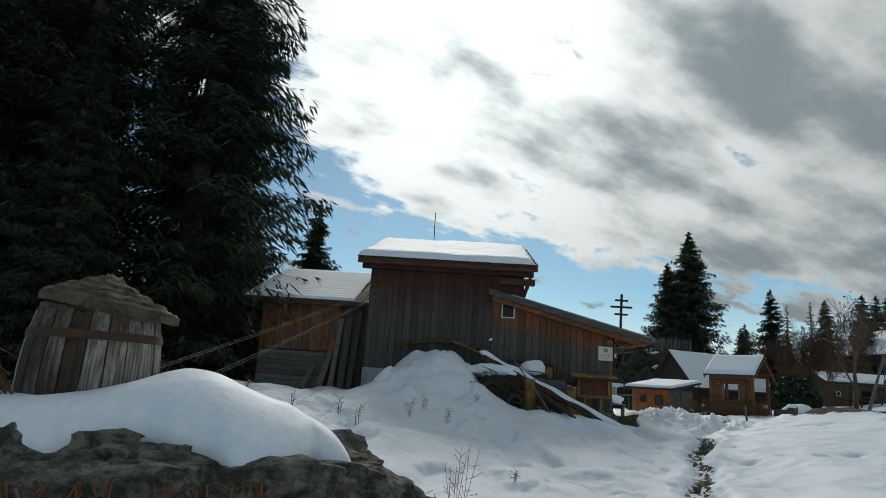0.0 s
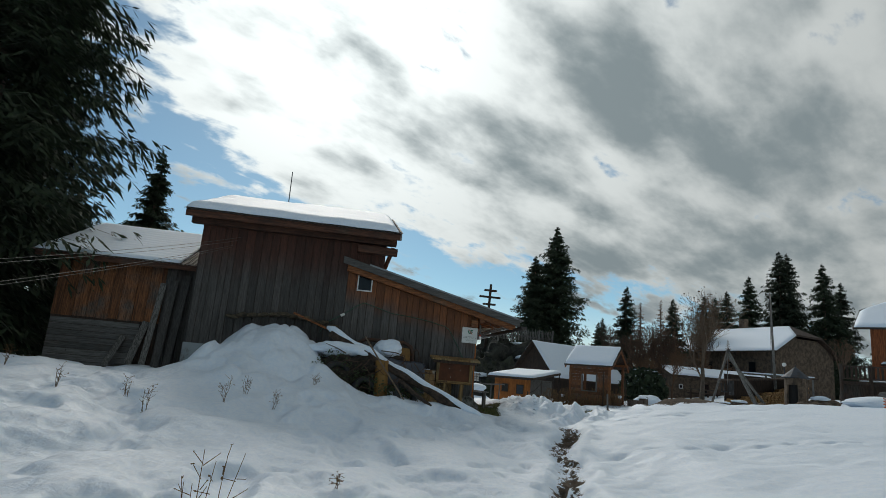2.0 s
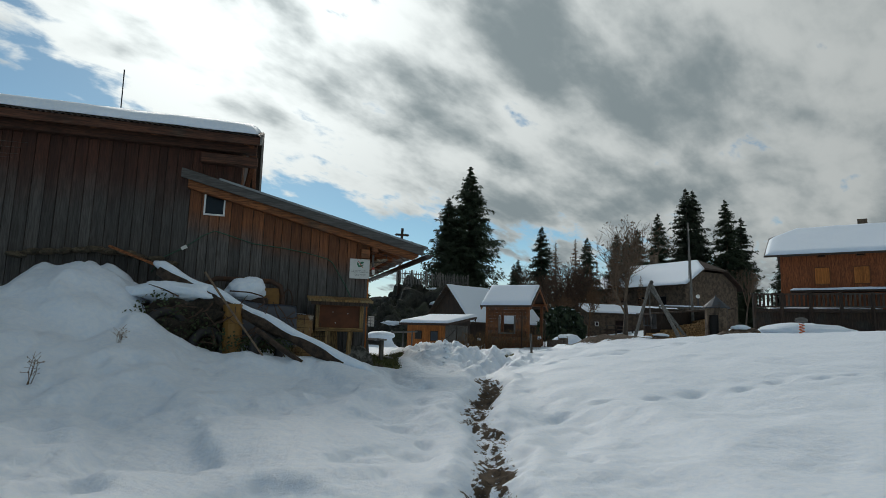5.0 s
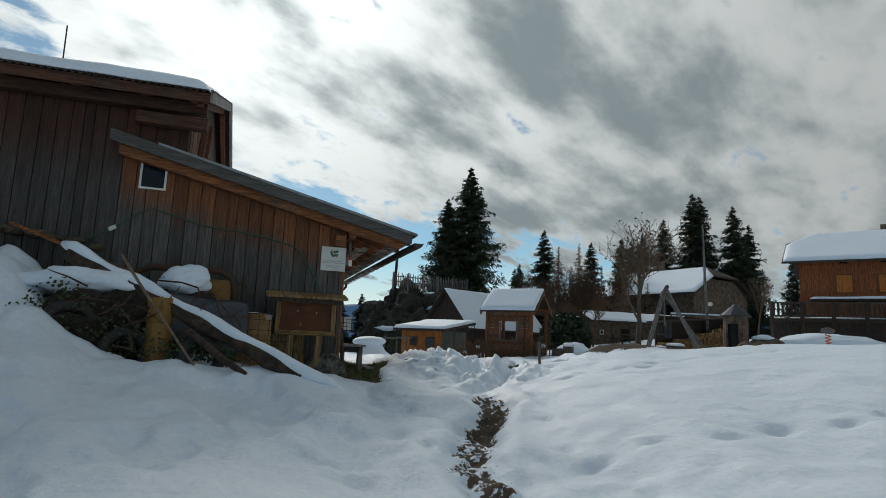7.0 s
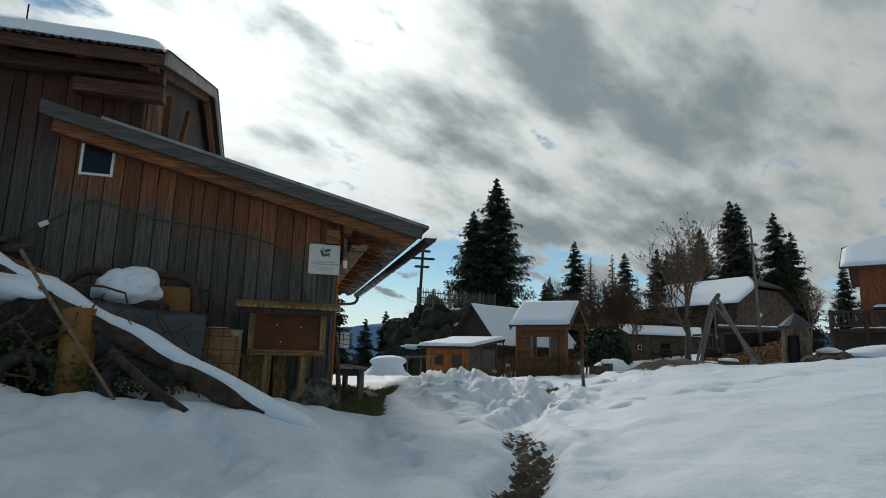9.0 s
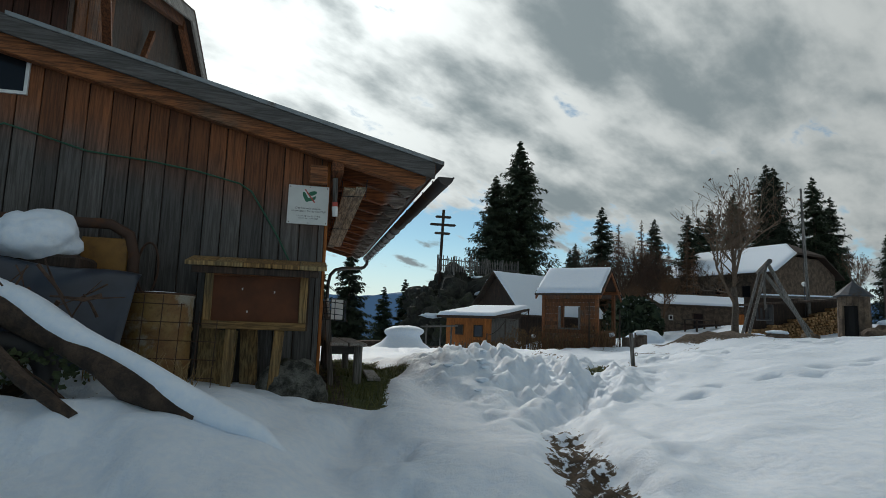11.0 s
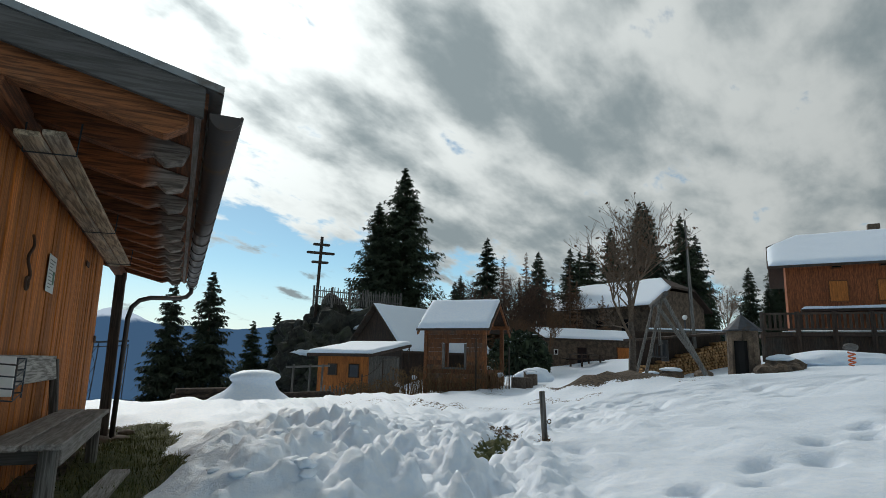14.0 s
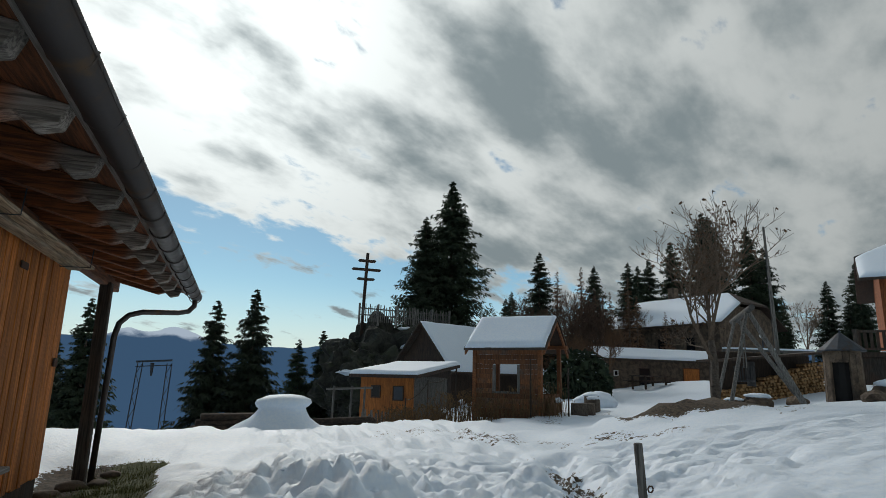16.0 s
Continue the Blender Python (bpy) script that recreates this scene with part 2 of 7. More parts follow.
M_IVY = speckled("dark_leaves", (0.03, 0.05, 0.02), (0.06, 0.08, 0.03), 9, bump=0.0)
M_STAVE = wood("barrel_stave", (0.07, 0.045, 0.026), (0.36, 0.34, 0.31), weather=0.42)
M_LOGBARK = speckled("log_bark", (0.022, 0.015, 0.011), (0.07, 0.045, 0.03), 8)
# litter colours taken down to carry the shade of the hollow
M_SHADELEAF = speckled("shaded_leaf_litter", (0.014, 0.011, 0.008), (0.05, 0.038, 0.024), 16, bump=1.0)
M_ROOT = speckled("red_brown_roots", (0.10, 0.03, 0.012), (0.24, 0.085, 0.03), 9, bump=0.0)
M_LOGEND = speckled("cut_log_end", (0.26, 0.13, 0.05), (0.42, 0.25, 0.11), 8)


def metal(name, colour, rough=0.45, metallic=1.0, dirt=(0.1, 0.06, 0.03), amount=0.4):
    m, n = material(name)
    c = coords(n)
    k = n.noise(c, 5, 6, 0.65)
    col = n.mix(n.remap(k, 0.65 - amount * 0.4, 0.8), colour, dirt)
    finish(n, col, n.remap(k, 0.3, 0.8, rough, rough + 0.25), metallic, n.noise(c, 40, 3), 0.08, 0.004)
    return m


M_GUTTER = metal("brown_gutter_metal", (0.05, 0.042, 0.04), 0.38, 0.4)
M_ZINC = metal("dull_sheet_metal", (0.25, 0.27, 0.28), 0.5, 0.7)
M_IRON = metal("rusty_iron", (0.07, 0.04, 0.028), 0.75, 0.3, (0.16, 0.065, 0.025))
M_DARKMETAL = metal("dark_steel", (0.06, 0.07, 0.085), 0.5, 0.8)
M_ROOFSHEET = metal("corrugated_sheet", (0.09, 0.07, 0.06), 0.6, 0.3)
M_YELLOW = metal("faded_yellow_paint", (0.22, 0.11, 0.018), 0.55, 0.0, (0.12, 0.06, 0.025), 0.6)


def plain(name, colour, rough=0.6, vary=0.15, scale=8.0):
    m, n = material(name)
    k = n.noise(coords(n), scale, 5, 0.6)
    finish(n, n.mix(n.remap(k, 0.3, 0.7), colour, tuple(v * (1 - vary) for v in colour)), rough, 0.0, k, 0.05, 0.005)
    return m


M_SIGN = plain("sign_enamel", (0.62, 0.63, 0.6), 0.35, 0.08)
M_WHITE = plain("white_paint", (0.72, 0.72, 0.7), 0.5)
M_INK = plain("sign_ink", (0.07, 0.075, 0.07), 0.5)
M_GREEN = plain("green_ink", (0.02, 0.14, 0.07), 0.5)
M_RED = plain("red_ink", (0.45, 0.06, 0.04), 0.5)
M_ORANGE = plain("orange_plastic", (0.6, 0.12, 0.02), 0.5)
M_RUBBER = plain("black_rubber", (0.02, 0.02, 0.022), 0.6, 0.3)
M_TARP = plain("grey_plastic", (0.028, 0.04, 0.062), 0.35, 0.4, 3)
M_HOSE = plain("green_hose", (0.02, 0.09, 0.05), 0.45)
M_VOID = plain("dark_interior", (0.012, 0.011, 0.01), 0.9)
M_CORK = plain("brown_pinboard", (0.12, 0.036, 0.01), 0.8, 0.4, 4)
M_OLIVE = wood("olive_grey_frame", (0.40, 0.23, 0.075), (0.28, 0.21, 0.10), weather=0.45)
M_OLIVEX = wood("olive_grey_rail", (0.40, 0.23, 0.075), (0.28, 0.21, 0.10), weather=0.45, grain=ALX)
M_DRUM = speckled("rusty_drum_paint", (0.22, 0.10, 0.025), (0.30, 0.19, 0.06), 5, 0.6, third=(0.38, 0.36, 0.3), bump=0.2, dist=0.01)
M_TUB = wood("tub_wood", (0.24, 0.16, 0.07), (0.2, 0.16, 0.1), weather=0.4)
M_PLASTER = plain("lime_plaster", (0.55, 0.52, 0.47), 0.9, 0.2, 3)


def glass():
    m, n = material("window_glass")
    finish(n, (0.012, 0.013, 0.015), 0.15, 0.0, Specular_IOR_Level=0.2)
    return m


M_GLASS = glass()


# ---- mesh helpers ----
def link(name, bm, mat, parent=None, label="", smooth=False):
    me = bpy.data.meshes.new(name)
    bm.normal_update()
    bm.to_mesh(me)
    bm.free()
    for m in (mat if isinstance(mat, (list, tuple)) else [mat]):
        me.materials.append(m)
    if smooth:
        me.polygons.foreach_set("use_smooth", [True] * len(me.polygons))
    ob = new(name, me)
    if parent is not None:
        ob.parent = parent
    if label:
        ob["label"] = label
    return ob


def part(name, bm, mat, parent, label="", smooth=False):
    return link(name, bm, mat, parent, label, smooth)


def thing(name, label, category, group="", kind="", at=(0, 0, 0)):
    ob = new(name)
    ob.empty_display_size = 0.2
    ob.location = at
    return tagged(ob, label, category, group, kind)


def raw(name, verts, faces, mat, parent=None, smooth=False):
    me = bpy.data.meshes.new(name)
    me.from_pydata([tuple(v) for v in verts], [], [tuple(f) for f in faces])
    me.materials.append(mat)
    if smooth:
        me.polygons.foreach_set("use_smooth", [True] * len(me.polygons))
    me.update()
    ob = new(name, me)
    if parent is not None:
        ob.parent = parent
    return ob


def hexa(bm, pts):
    """Eight corners: bottom ring of four, then the top ring."""
    v = [bm.verts.new(p) for p in pts]
    for f in ((3, 2, 1, 0), (4, 5, 6, 7), (0, 1, 5, 4), (1, 2, 6, 5), (2, 3, 7, 6), (3, 0, 4, 7)):
        bm.faces.new([v[i] for i in f])
    return v


def box(x0, x1, y0, y1, z0, z1, bm=None, m=None):
    bm = bm or bmesh.new()
    p = [(x0, y0, z0), (x1, y0, z0), (x1, y1, z0), (x0, y1, z0), (x0, y0, z1), (x1, y0, z1), (x1, y1, z1), (x0, y1, z1)]
    if m is not None:
        p = [m @ Vector(q) for q in p]
    hexa(bm, p)
    return bm


def soft(bm, r=0.008, seg=1):
    bmesh.ops.bevel(bm, geom=bm.edges[:], offset=r, segments=seg, affect="EDGES", clamp_overlap=True)
    return bm


def beam(p, q, w, h, bm=None, upv=(0, 0, 1)):
    """A straight timber from p to q, w across and h along upv."""
    bm = bm or bmesh.new()
    p, q = Vector(p), Vector(q)
    d = (q - p).normalized()
    s = d.cross(Vector(upv))
    if s.length < 1e-4:
        s = Vector((1, 0, 0))
    s.normalize()
    u = s.cross(d).normalized()
    a, b = s * w / 2, u * h / 2
    hexa(bm, [p - a - b, p + a - b, q + a - b, q - a - b, p - a + b, p + a + b, q + a + b, q - a + b])
    return bm


def tube(path, radii, n=10, bm=None, caps=True):
    """A round bar along a path of points."""
    bm = bm or bmesh.new()
    pts = [Vector(p) for p in path]
    if not isinstance(radii, (list, tuple)):
        radii = [radii] * len(pts)
    rings = []
    side = None
    for i, p in enumerate(pts):
        d = (pts[min(i + 1, len(pts) - 1)] - pts[max(i - 1, 0)]).normalized()
        if side is None:
            side = d.orthogonal().normalized()
        side = (side - d * side.dot(d)).normalized()
        oth = d.cross(side)
        rings.append([bm.verts.new(p + (side * math.cos(2 * math.pi * k / n) + oth * math.sin(2 * math.pi * k / n)) * radii[i]) for k in range(n)])
    for a, b in zip(rings, rings[1:]):
        for k in range(n):
            bm.faces.new((a[k], a[(k + 1) % n], b[(k + 1) % n], b[k]))
    if caps:
        bm.faces.new(rings[0][::-1])
        bm.faces.new(rings[-1])
    return bm


def prism(poly, axis, a, b, bm=None):
    """A polygon of 2D points pushed along an axis from a to b. axis 'y': points are (x, z); 'x': (y, z); 'z': (x, y)."""
    bm = bm or bmesh.new()
    def at(p, t):
        return {"y": (p[0], t, p[1]), "x": (t, p[0], p[1]), "z": (p[0], p[1], t)}[axis]
    lo = [bm.verts.new(at(p, a)) for p in poly]
    hi = [bm.verts.new(at(p, b)) for p in poly]
    bm.faces.new(lo)
    bm.faces.new(hi[::-1])
    for i in range(len(poly)):
        j = (i + 1) % len(poly)
        bm.faces.new((lo[j], lo[i], hi[i], hi[j]))
    bmesh.ops.recalc_face_normals(bm, faces=bm.faces[:])
    return bm


def lump(centre, size, seed=0, rough=0.25, sub=3, scale=1.3):
    """An uneven boulder or clod."""
    bm = bmesh.new()
    bmesh.ops.create_icosphere(bm, subdivisions=sub, radius=1.0)
    for v in bm.verts:
        p = v.co.copy()
        k = 1 + rough * noise.fractal(p * scale + Vector((seed * 3.1, seed * 1.7, 0)), 0.9, 2.1, 4)
        v.co = Vector((p.x * size[0] * k, p.y * size[1] * k, p.z * size[2] * k)) + Vector(centre)
    return bm


# value noise on arrays
def vnoise(x, y, seed=0):
    xi, yi = np.floor(x).astype(np.int64), np.floor(y).astype(np.int64)
    fx, fy = x - xi, y - yi
    fx, fy = fx * fx * (3 - 2 * fx), fy * fy * (3 - 2 * fy)
    def h(i, j):
        k = (i * 374761393 + j * 668265263 + seed * 974711) & 0x7FFFFFFF
        k = ((k ^ (k >> 13)) * 1274126177) & 0x7FFFFFFF
        return ((k ^ (k >> 16)) & 0xFFFF) / 65535.0
    return (h(xi, yi) * (1 - fx) + h(xi + 1, yi) * fx) * (1 - fy) + (h(xi, yi + 1) * (1 - fx) + h(xi + 1, yi + 1) * fx) * fy


def fbm(x, y, seed=0, octaves=4):
    t, a = 0.0, 0.5
    for o in range(octaves):
        t = t + a * vnoise(x * 2 ** o, y * 2 ** o, seed + o)
        a *= 0.5
    return t


def step(a, b, v):
    t = np.clip((v - a) / (b - a), 0, 1)
    return t * t * (3 - 2 * t)


def clods(x, y, s, seed):
    """Rounded lumps of many sizes strewn over the plane, about 1 / s apart: heights 0 to 1."""
    u, v = x * s, y * s
    xi, yi = np.floor(u).astype(np.int64), np.floor(v).astype(np.int64)
    def h(i, j, q):
        k = (i * 374761393 + j * 668265263 + (seed + q) * 974711) & 0x7FFFFFFF
        k = ((k ^ (k >> 13)) * 1274126177) & 0x7FFFFFFF
        return ((k ^ (k >> 16)) & 0xFFFF) / 65535.0
    top = np.zeros_like(u)
    for di in (-1, 0, 1):
        for dj in (-1, 0, 1):
            i, j = xi + di, yi + dj
            a = h(i, j, 3) * 6.283
            dx, dy = u - (i + h(i, j, 1)), v - (j + h(i, j, 2))
            p, q = dx * np.cos(a) + dy * np.sin(a), dy * np.cos(a) - dx * np.sin(a)
            r = 0.3 + 0.45 * h(i, j, 4)
            e = 1 - (np.abs(p) / r) ** 2.6 - (np.abs(q) / (r * 0.65)) ** 2.6
            top = np.maximum(top, (0.3 + 0.7 * h(i, j, 5)) * np.sqrt(np.maximum(e, 0)) * (1 + 0.5 * p))
    return top


# ---- the lie of the land ----
PATH_Y = np.array([-40, -3, 3.5, 7, 10, 13, 16, 18, 20, 22.4, 26, 33, 45, 80])
PATH_X = np.array([-8, 0.2, 2.0, 3.3, 4.5, 5.4, 6.65, 7.5, 8.75, 10.2, 12, 16, 20, 30])
PATH_Z = np.array([-0.45, -0.45, -0.62, -0.64, -0.6, -0.42, -0.1, -0.02, 0.1, 0.2, 0.1, 0.12, 0.4, 1.0])
WALL_Y = 19.04


def lay(x, y):
    """Height of the snow or soil at (x, y), with the amounts of bare soil and of turf."""
    xp, zp = np.interp(y, PATH_Y, PATH_X), np.interp(y, PATH_Y, PATH_Z)
    xp = xp + (0.10 * np.sin(y * 1.7) + 0.05 * np.sin(y * 4.1 + 1)) * step(3, 6, y)
    dx = x - xp
    right, left = np.maximum(dx, 0), np.maximum(-dx, 0)
    rise = 1.5 * (1 - np.exp(-right / 9.0)) * (1 - 0.15 * step(20, 40, y)) * (1 - 0.55 * step(30, 40, y) * (1 - step(8, 14, right)))
    z = zp + rise + 0.03 * np.maximum(x - 26, 0) * step(20, 36, y) * (1 - step(46, 60, y))
    z = z + (0.02 + 0.055 * step(7, 14, y)) * np.minimum(np.maximum(left - 0.9, 0), 8) * (1 - step(16.5, 21, y) * step(-2.2, 3.0, x)) * (1 - step(24, 30, y))
    z = z + 0.12 * np.exp(-((x - 2.6) / 2.0) ** 2 - ((y - 18.6) / 1.1) ** 2)
    z = z - 0.28 * step(4.5, 9, left) * step(16.5, 19.5, y) * (1 - step(26, 30, y))
    # far side: falls into the valley beyond the brow
    brow = 31.5 + 0.42 * np.maximum(x - 6, 0) + 40 * step(16, 34, x)
    over = np.maximum(y - brow, 0)
    z = z - (0.10 * np.minimum(over, 12) + 0.45 * np.maximum(over - 12, 0)) * (1 - step(14, 30, x))
    z = z - 0.25 * np.maximum(-x - 25, 0)
    z = z - 0.18 * np.maximum(y - 95, 0)
    far = step(80, 700, np.hypot(x, y - 20))
    z = np.maximum(z, -330.0) * (1 - far) + far * -330.0
    # drifts
    z = z + 0.22 * (fbm(x * 0.22, y * 0.3, 3) - 0.47) + 0.34 * (fbm(x * 0.95, y * 0.75, 9) - 0.47) * (1 - 0.5 * step(1, 4, right)) + 0.07 * (fbm(x * 1.7, y * 2.6, 13) - 0.47)
    # heaped mound against the barn
    m = np.exp(-np.abs((x + 0.75) / 1.55) ** 2.3 - np.abs((y - 18.3) / 2.35) ** 2.0)
    z = z + 1.42 * m * (0.92 + 0.2 * (fbm(x * 1.3, y * 1.3, 31) - 0.1)) + 0.34 * step(0.03, 0.4, m) * (fbm(x * 1.7, y * 1.7, 33) - 0.47)
    z = z + 0.20 * step(0.03, 0.35, m) * (clods(x, y, 0.8, 35) * fbm(x, y, 36) * 2 - 0.3)
    skirt = np.exp(-((x - 0.9) / 1.3) ** 2 - ((y - 17.8) / 1.2) ** 2)
    z = z + 0.42 * skirt
    z = z + 0.16 * np.exp(-((x - 3.3) / 1.2) ** 2 - ((y - 16.6) / 0.9) ** 2)
    hollow = np.exp(-np.abs((x - 1.9) / 1.25) ** 4 - np.abs((y - 17.3) / 0.5) ** 4)
    z = z - 0.3 * hollow
    # ploughed heap beside the trodden way
    t = np.clip((y - 18.6) / 6.4, 0, 1)
    cx, wd = 7.0 + 1.15 * t, 1.25 + 0.25 * np.sin(t * 3.1)
    heap = np.exp(-((x - cx) / wd) ** 2) * step(5.75, 6.5, x - 0.05 * (y - 19)) * step(17.8, 20.6, y) * (1 - step(23.6, 25.6, y))
    lumps = 0.42 * clods(x, y, 1.6, 51) + 0.36 * clods(x, y, 3.3, 57) + 0.24 * clods(x, y, 6.5, 61)
    z = z + heap * (0.10 + 0.42 * lumps + 0.30 * (fbm(x * 1.6, y * 1.6, 59) - 0.47))
    berm = np.exp(-((dx + 0.1) / 0.8) ** 2) * step(17.4, 19.0, y) * (1 - step(22, 23.5, y))
    z = z + berm * 0.30 * lumps
    # trodden path
    lane = np.exp(-(dx / 0.29) ** 4) * step(2, 5, y) * (1 - step(24, 27, y))
    tread = fbm(x * 4.2, y * 4.2, 71) - 0.47
    z = z + lane * (-0.11 + 0.22 * tread + 0.16 * (fbm(x * 8.5, y * 8.5, 75) - 0.47))
    edge = np.exp(-((np.abs(dx) - 0.48) / 0.2) ** 2) * step(2, 5, y) * (1 - step(24, 27, y))
    z = z + edge * 0.10 * fbm(x * 3.1, y * 3.1, 73)
    yard = step(24, 28, y) * (1 - step(36, 42, y)) * step(8, 11, x) * (1 - step(22, 26, x))
    z = z + yard * 0.24 * (fbm(x * 1.9, y * 2.6, 81) - 0.47)
    # pocked, walked-over snow between the path and the houses, soft dimples on the bank
    walked = step(20, 23, y) * (1 - step(36, 42, y)) * step(6.5, 8.5, x) * (1 - step(17, 24, x))
    z = z - walked * 0.09 * step(0.49, 0.6, fbm(x * 2.7, y * 2.2, 83)) - walked * 0.05 * step(0.5, 0.58, fbm(x * 5.1, y * 4.3, 85))
    bank = step(0.5, 1.6, left) * step(3, 6, y) * (1 - step(17.6, 18.6, y))
    z = z - bank * 0.16 * step(0.42, 0.66, fbm(x * 1.15, y * 0.95, 87)) + bank * 0.05 * (fbm(x * 2.6, y * 2.1, 89) - 0.47)
    # footprints along the left edge and across the field
    for k in range(46):
        fy = 8.0 + k * 0.33
        side = 0.75 + 0.55 * math.sin(k * 1.7) * (0.6 if k % 3 else 1.4)
        fx = np.interp(fy, PATH_Y, PATH_X) + (-side if k % 2 else side * 0.9)
        z = z - 0.09 * np.exp(-((x - fx) / 0.085) ** 2 - ((y - fy) / 0.15) ** 2)
    for k in range(22):
        fx, fy = 6.45 + k * 0.72, 12.75 - k * 0.03 + 0.14 * (k % 2)
        z = z - 0.09 * np.exp(-((x - fx) / 0.17) ** 2 - ((y - fy) / 0.10) ** 2)
    for k in range(16):
        fx, fy = 9.2 + k * 0.5, 18.3 + 0.28 * (k % 2) + k * 0.1
        z = z - 0.14 * np.exp(-((x - fx) / 0.16) ** 2 - ((y - fy) / 0.11) ** 2)
    # bare soil
    bare = lane * (0.52 + 0.16 * step(0.4, 0.6, fbm(x * 1.3, y * 1.3, 91)) - 0.5 * step(17.4, 18.0, y) * (1 - step(21.5, 22.3, y)) - 0.05 * (1 - step(8, 12, y)))
    rut = np.exp(-(((x - 9.9) * 0.665 + (y - 22.0) * 0.747) / 1.35) ** 4 - (((x - 9.9) * 0.747 - (y - 22.0) * 0.665) / 0.24) ** 2)
    z = z - 0.10 * rut
    bare = np.maximum(bare, 0.72 * rut)
    strip = step(4.2, 4.75, x + 0.1 * np.sin(y * 2.3)) * (1 - step(-0.2, 0.2, x + 0.10 * np.sin(y * 1.7) - np.minimum(5.75 + 0.25 * (y - 18.9), 6.15))) * step(18.05, 18.5, y - 0.15 * (5.3 - x)) * (1 - step(27.4, 28.6, y))
    bare = np.maximum(bare, strip)
    bare = np.maximum(bare, 0.95 * hollow)
    turf = np.maximum(strip * step(5.05, 5.5, x), 0.75 * rut)
    z = z - 0.10 * strip
    knoll = np.exp(-(((x - 18.2) + 0.25 * (y - 30.3)) / 1.9) ** 2 - ((y - 30.2) / 1.1) ** 2)
    z = z + 0.42 * knoll * (0.8 + 0.5 * fbm(x * 1.5, y * 1.5, 95))
    bare = np.maximum(bare, 0.95 * step(0.28, 0.48, knoll + 0.35 * (fbm(x * 0.9, y * 1.4, 97) - 0.47)))
    bare = np.maximum(bare, 0.75 * step(0.52, 0.64, fbm(x * 0.6, y * 0.9, 99)) * yard * 0.62)
    return z, bare, turf


def gz(x, y):
    return float(lay(np.array([float(x)]), np.array([float(y)]))[0][0])


def axis_steps(lo, hi, fine, a, b):
    """Coordinates from a fine middle stretch out to far ends with growing steps."""
    mid = list(np.arange(lo, hi + 1e-6, fine))
    out, s, v = [], fine, hi
    while v < b:
        s = min(s * 1.09, 260.0)
        v += s
        out.append(v)
    back, s, v = [], fine, lo
    while v > a:
        s = min(s * 1.09, 260.0)
        v -= s
        back.append(v)
    return np.array(back[::-1] + mid + out)


def build_ground():
    xs, ys = axis_steps(-4.0, 12.0, 0.052, -4200, 4200), axis_steps(1.5, 26.0, 0.052, -2500, 4600)
    X, Y = np.meshgrid(xs, ys)
    z, bare, turf = lay(X.ravel(), Y.ravel())
    nx, ny = len(xs), len(ys)
    me = bpy.data.meshes.new("ground")
    me.vertices.add(nx * ny)
    me.vertices.foreach_set("co", np.stack([X.ravel(), Y.ravel(), z], 1).ravel())
    i = (np.arange(ny - 1)[:, None] * nx + np.arange(nx - 1)[None, :]).ravel()
    quads = np.stack([i, i + 1, i + nx + 1, i + nx], 1)
    me.loops.add(quads.size)
    me.loops.foreach_set("vertex_index", quads.ravel())
    me.polygons.add(len(quads))
    me.polygons.foreach_set("loop_start", np.arange(len(quads)) * 4)
    me.update(calc_edges=True)
    me.polygons.foreach_set("use_smooth", np.ones(len(quads), bool))
    for name, val in (("bare", bare), ("turf", turf)):
        me.attributes.new(name, "FLOAT", "POINT").data.foreach_set("value", val.astype(np.float32))
    me.materials.append(M_GROUND)
    return tagged(new("ground", me), "snow-covered alpine meadow with a trodden muddy path", "ground", kind="structure")


build_ground()


# ---- barn ----
def roof_top(x):
    return 3.98 - 0.249 * (x - 1.09)


def boards(parent, mat, x0, x1, y, low, top, width, seed, axis="x", thick=0.028, name="board"):
    """Upright boards along a wall face; low and top give heights at a place along the wall."""
    rnd = random.Random(seed)
    x = x0
    while x < x1 - 0.03:
        w = min(width * rnd.uniform(0.75, 1.3), x1 - x)
        if x1 - x - w < 0.06:
            w = x1 - x
        a, b = x + 0.006, x + w - 0.006
        t = thick * rnd.uniform(0.8, 1.25)
        zb = low(x) - rnd.uniform(0, 0.03)
        if axis == "x":
            pts = [(a, y - t, zb), (b, y - t, zb), (b, y, zb), (a, y, zb), (a, y - t, top(a)), (b, y - t, top(b)), (b, y, top(b)), (a, y, top(a))]
        else:
            pts = [(y, a, zb), (y + t, a, zb), (y + t, b, zb), (y, b, zb), (y, a, top(a)), (y + t, a, top(a)), (y + t, b, top(b)), (y, b, top(b))]
        bm = bmesh.new()
        hexa(bm, pts)
        part(name, soft(bm, 0.004), mat, parent)
        x += w


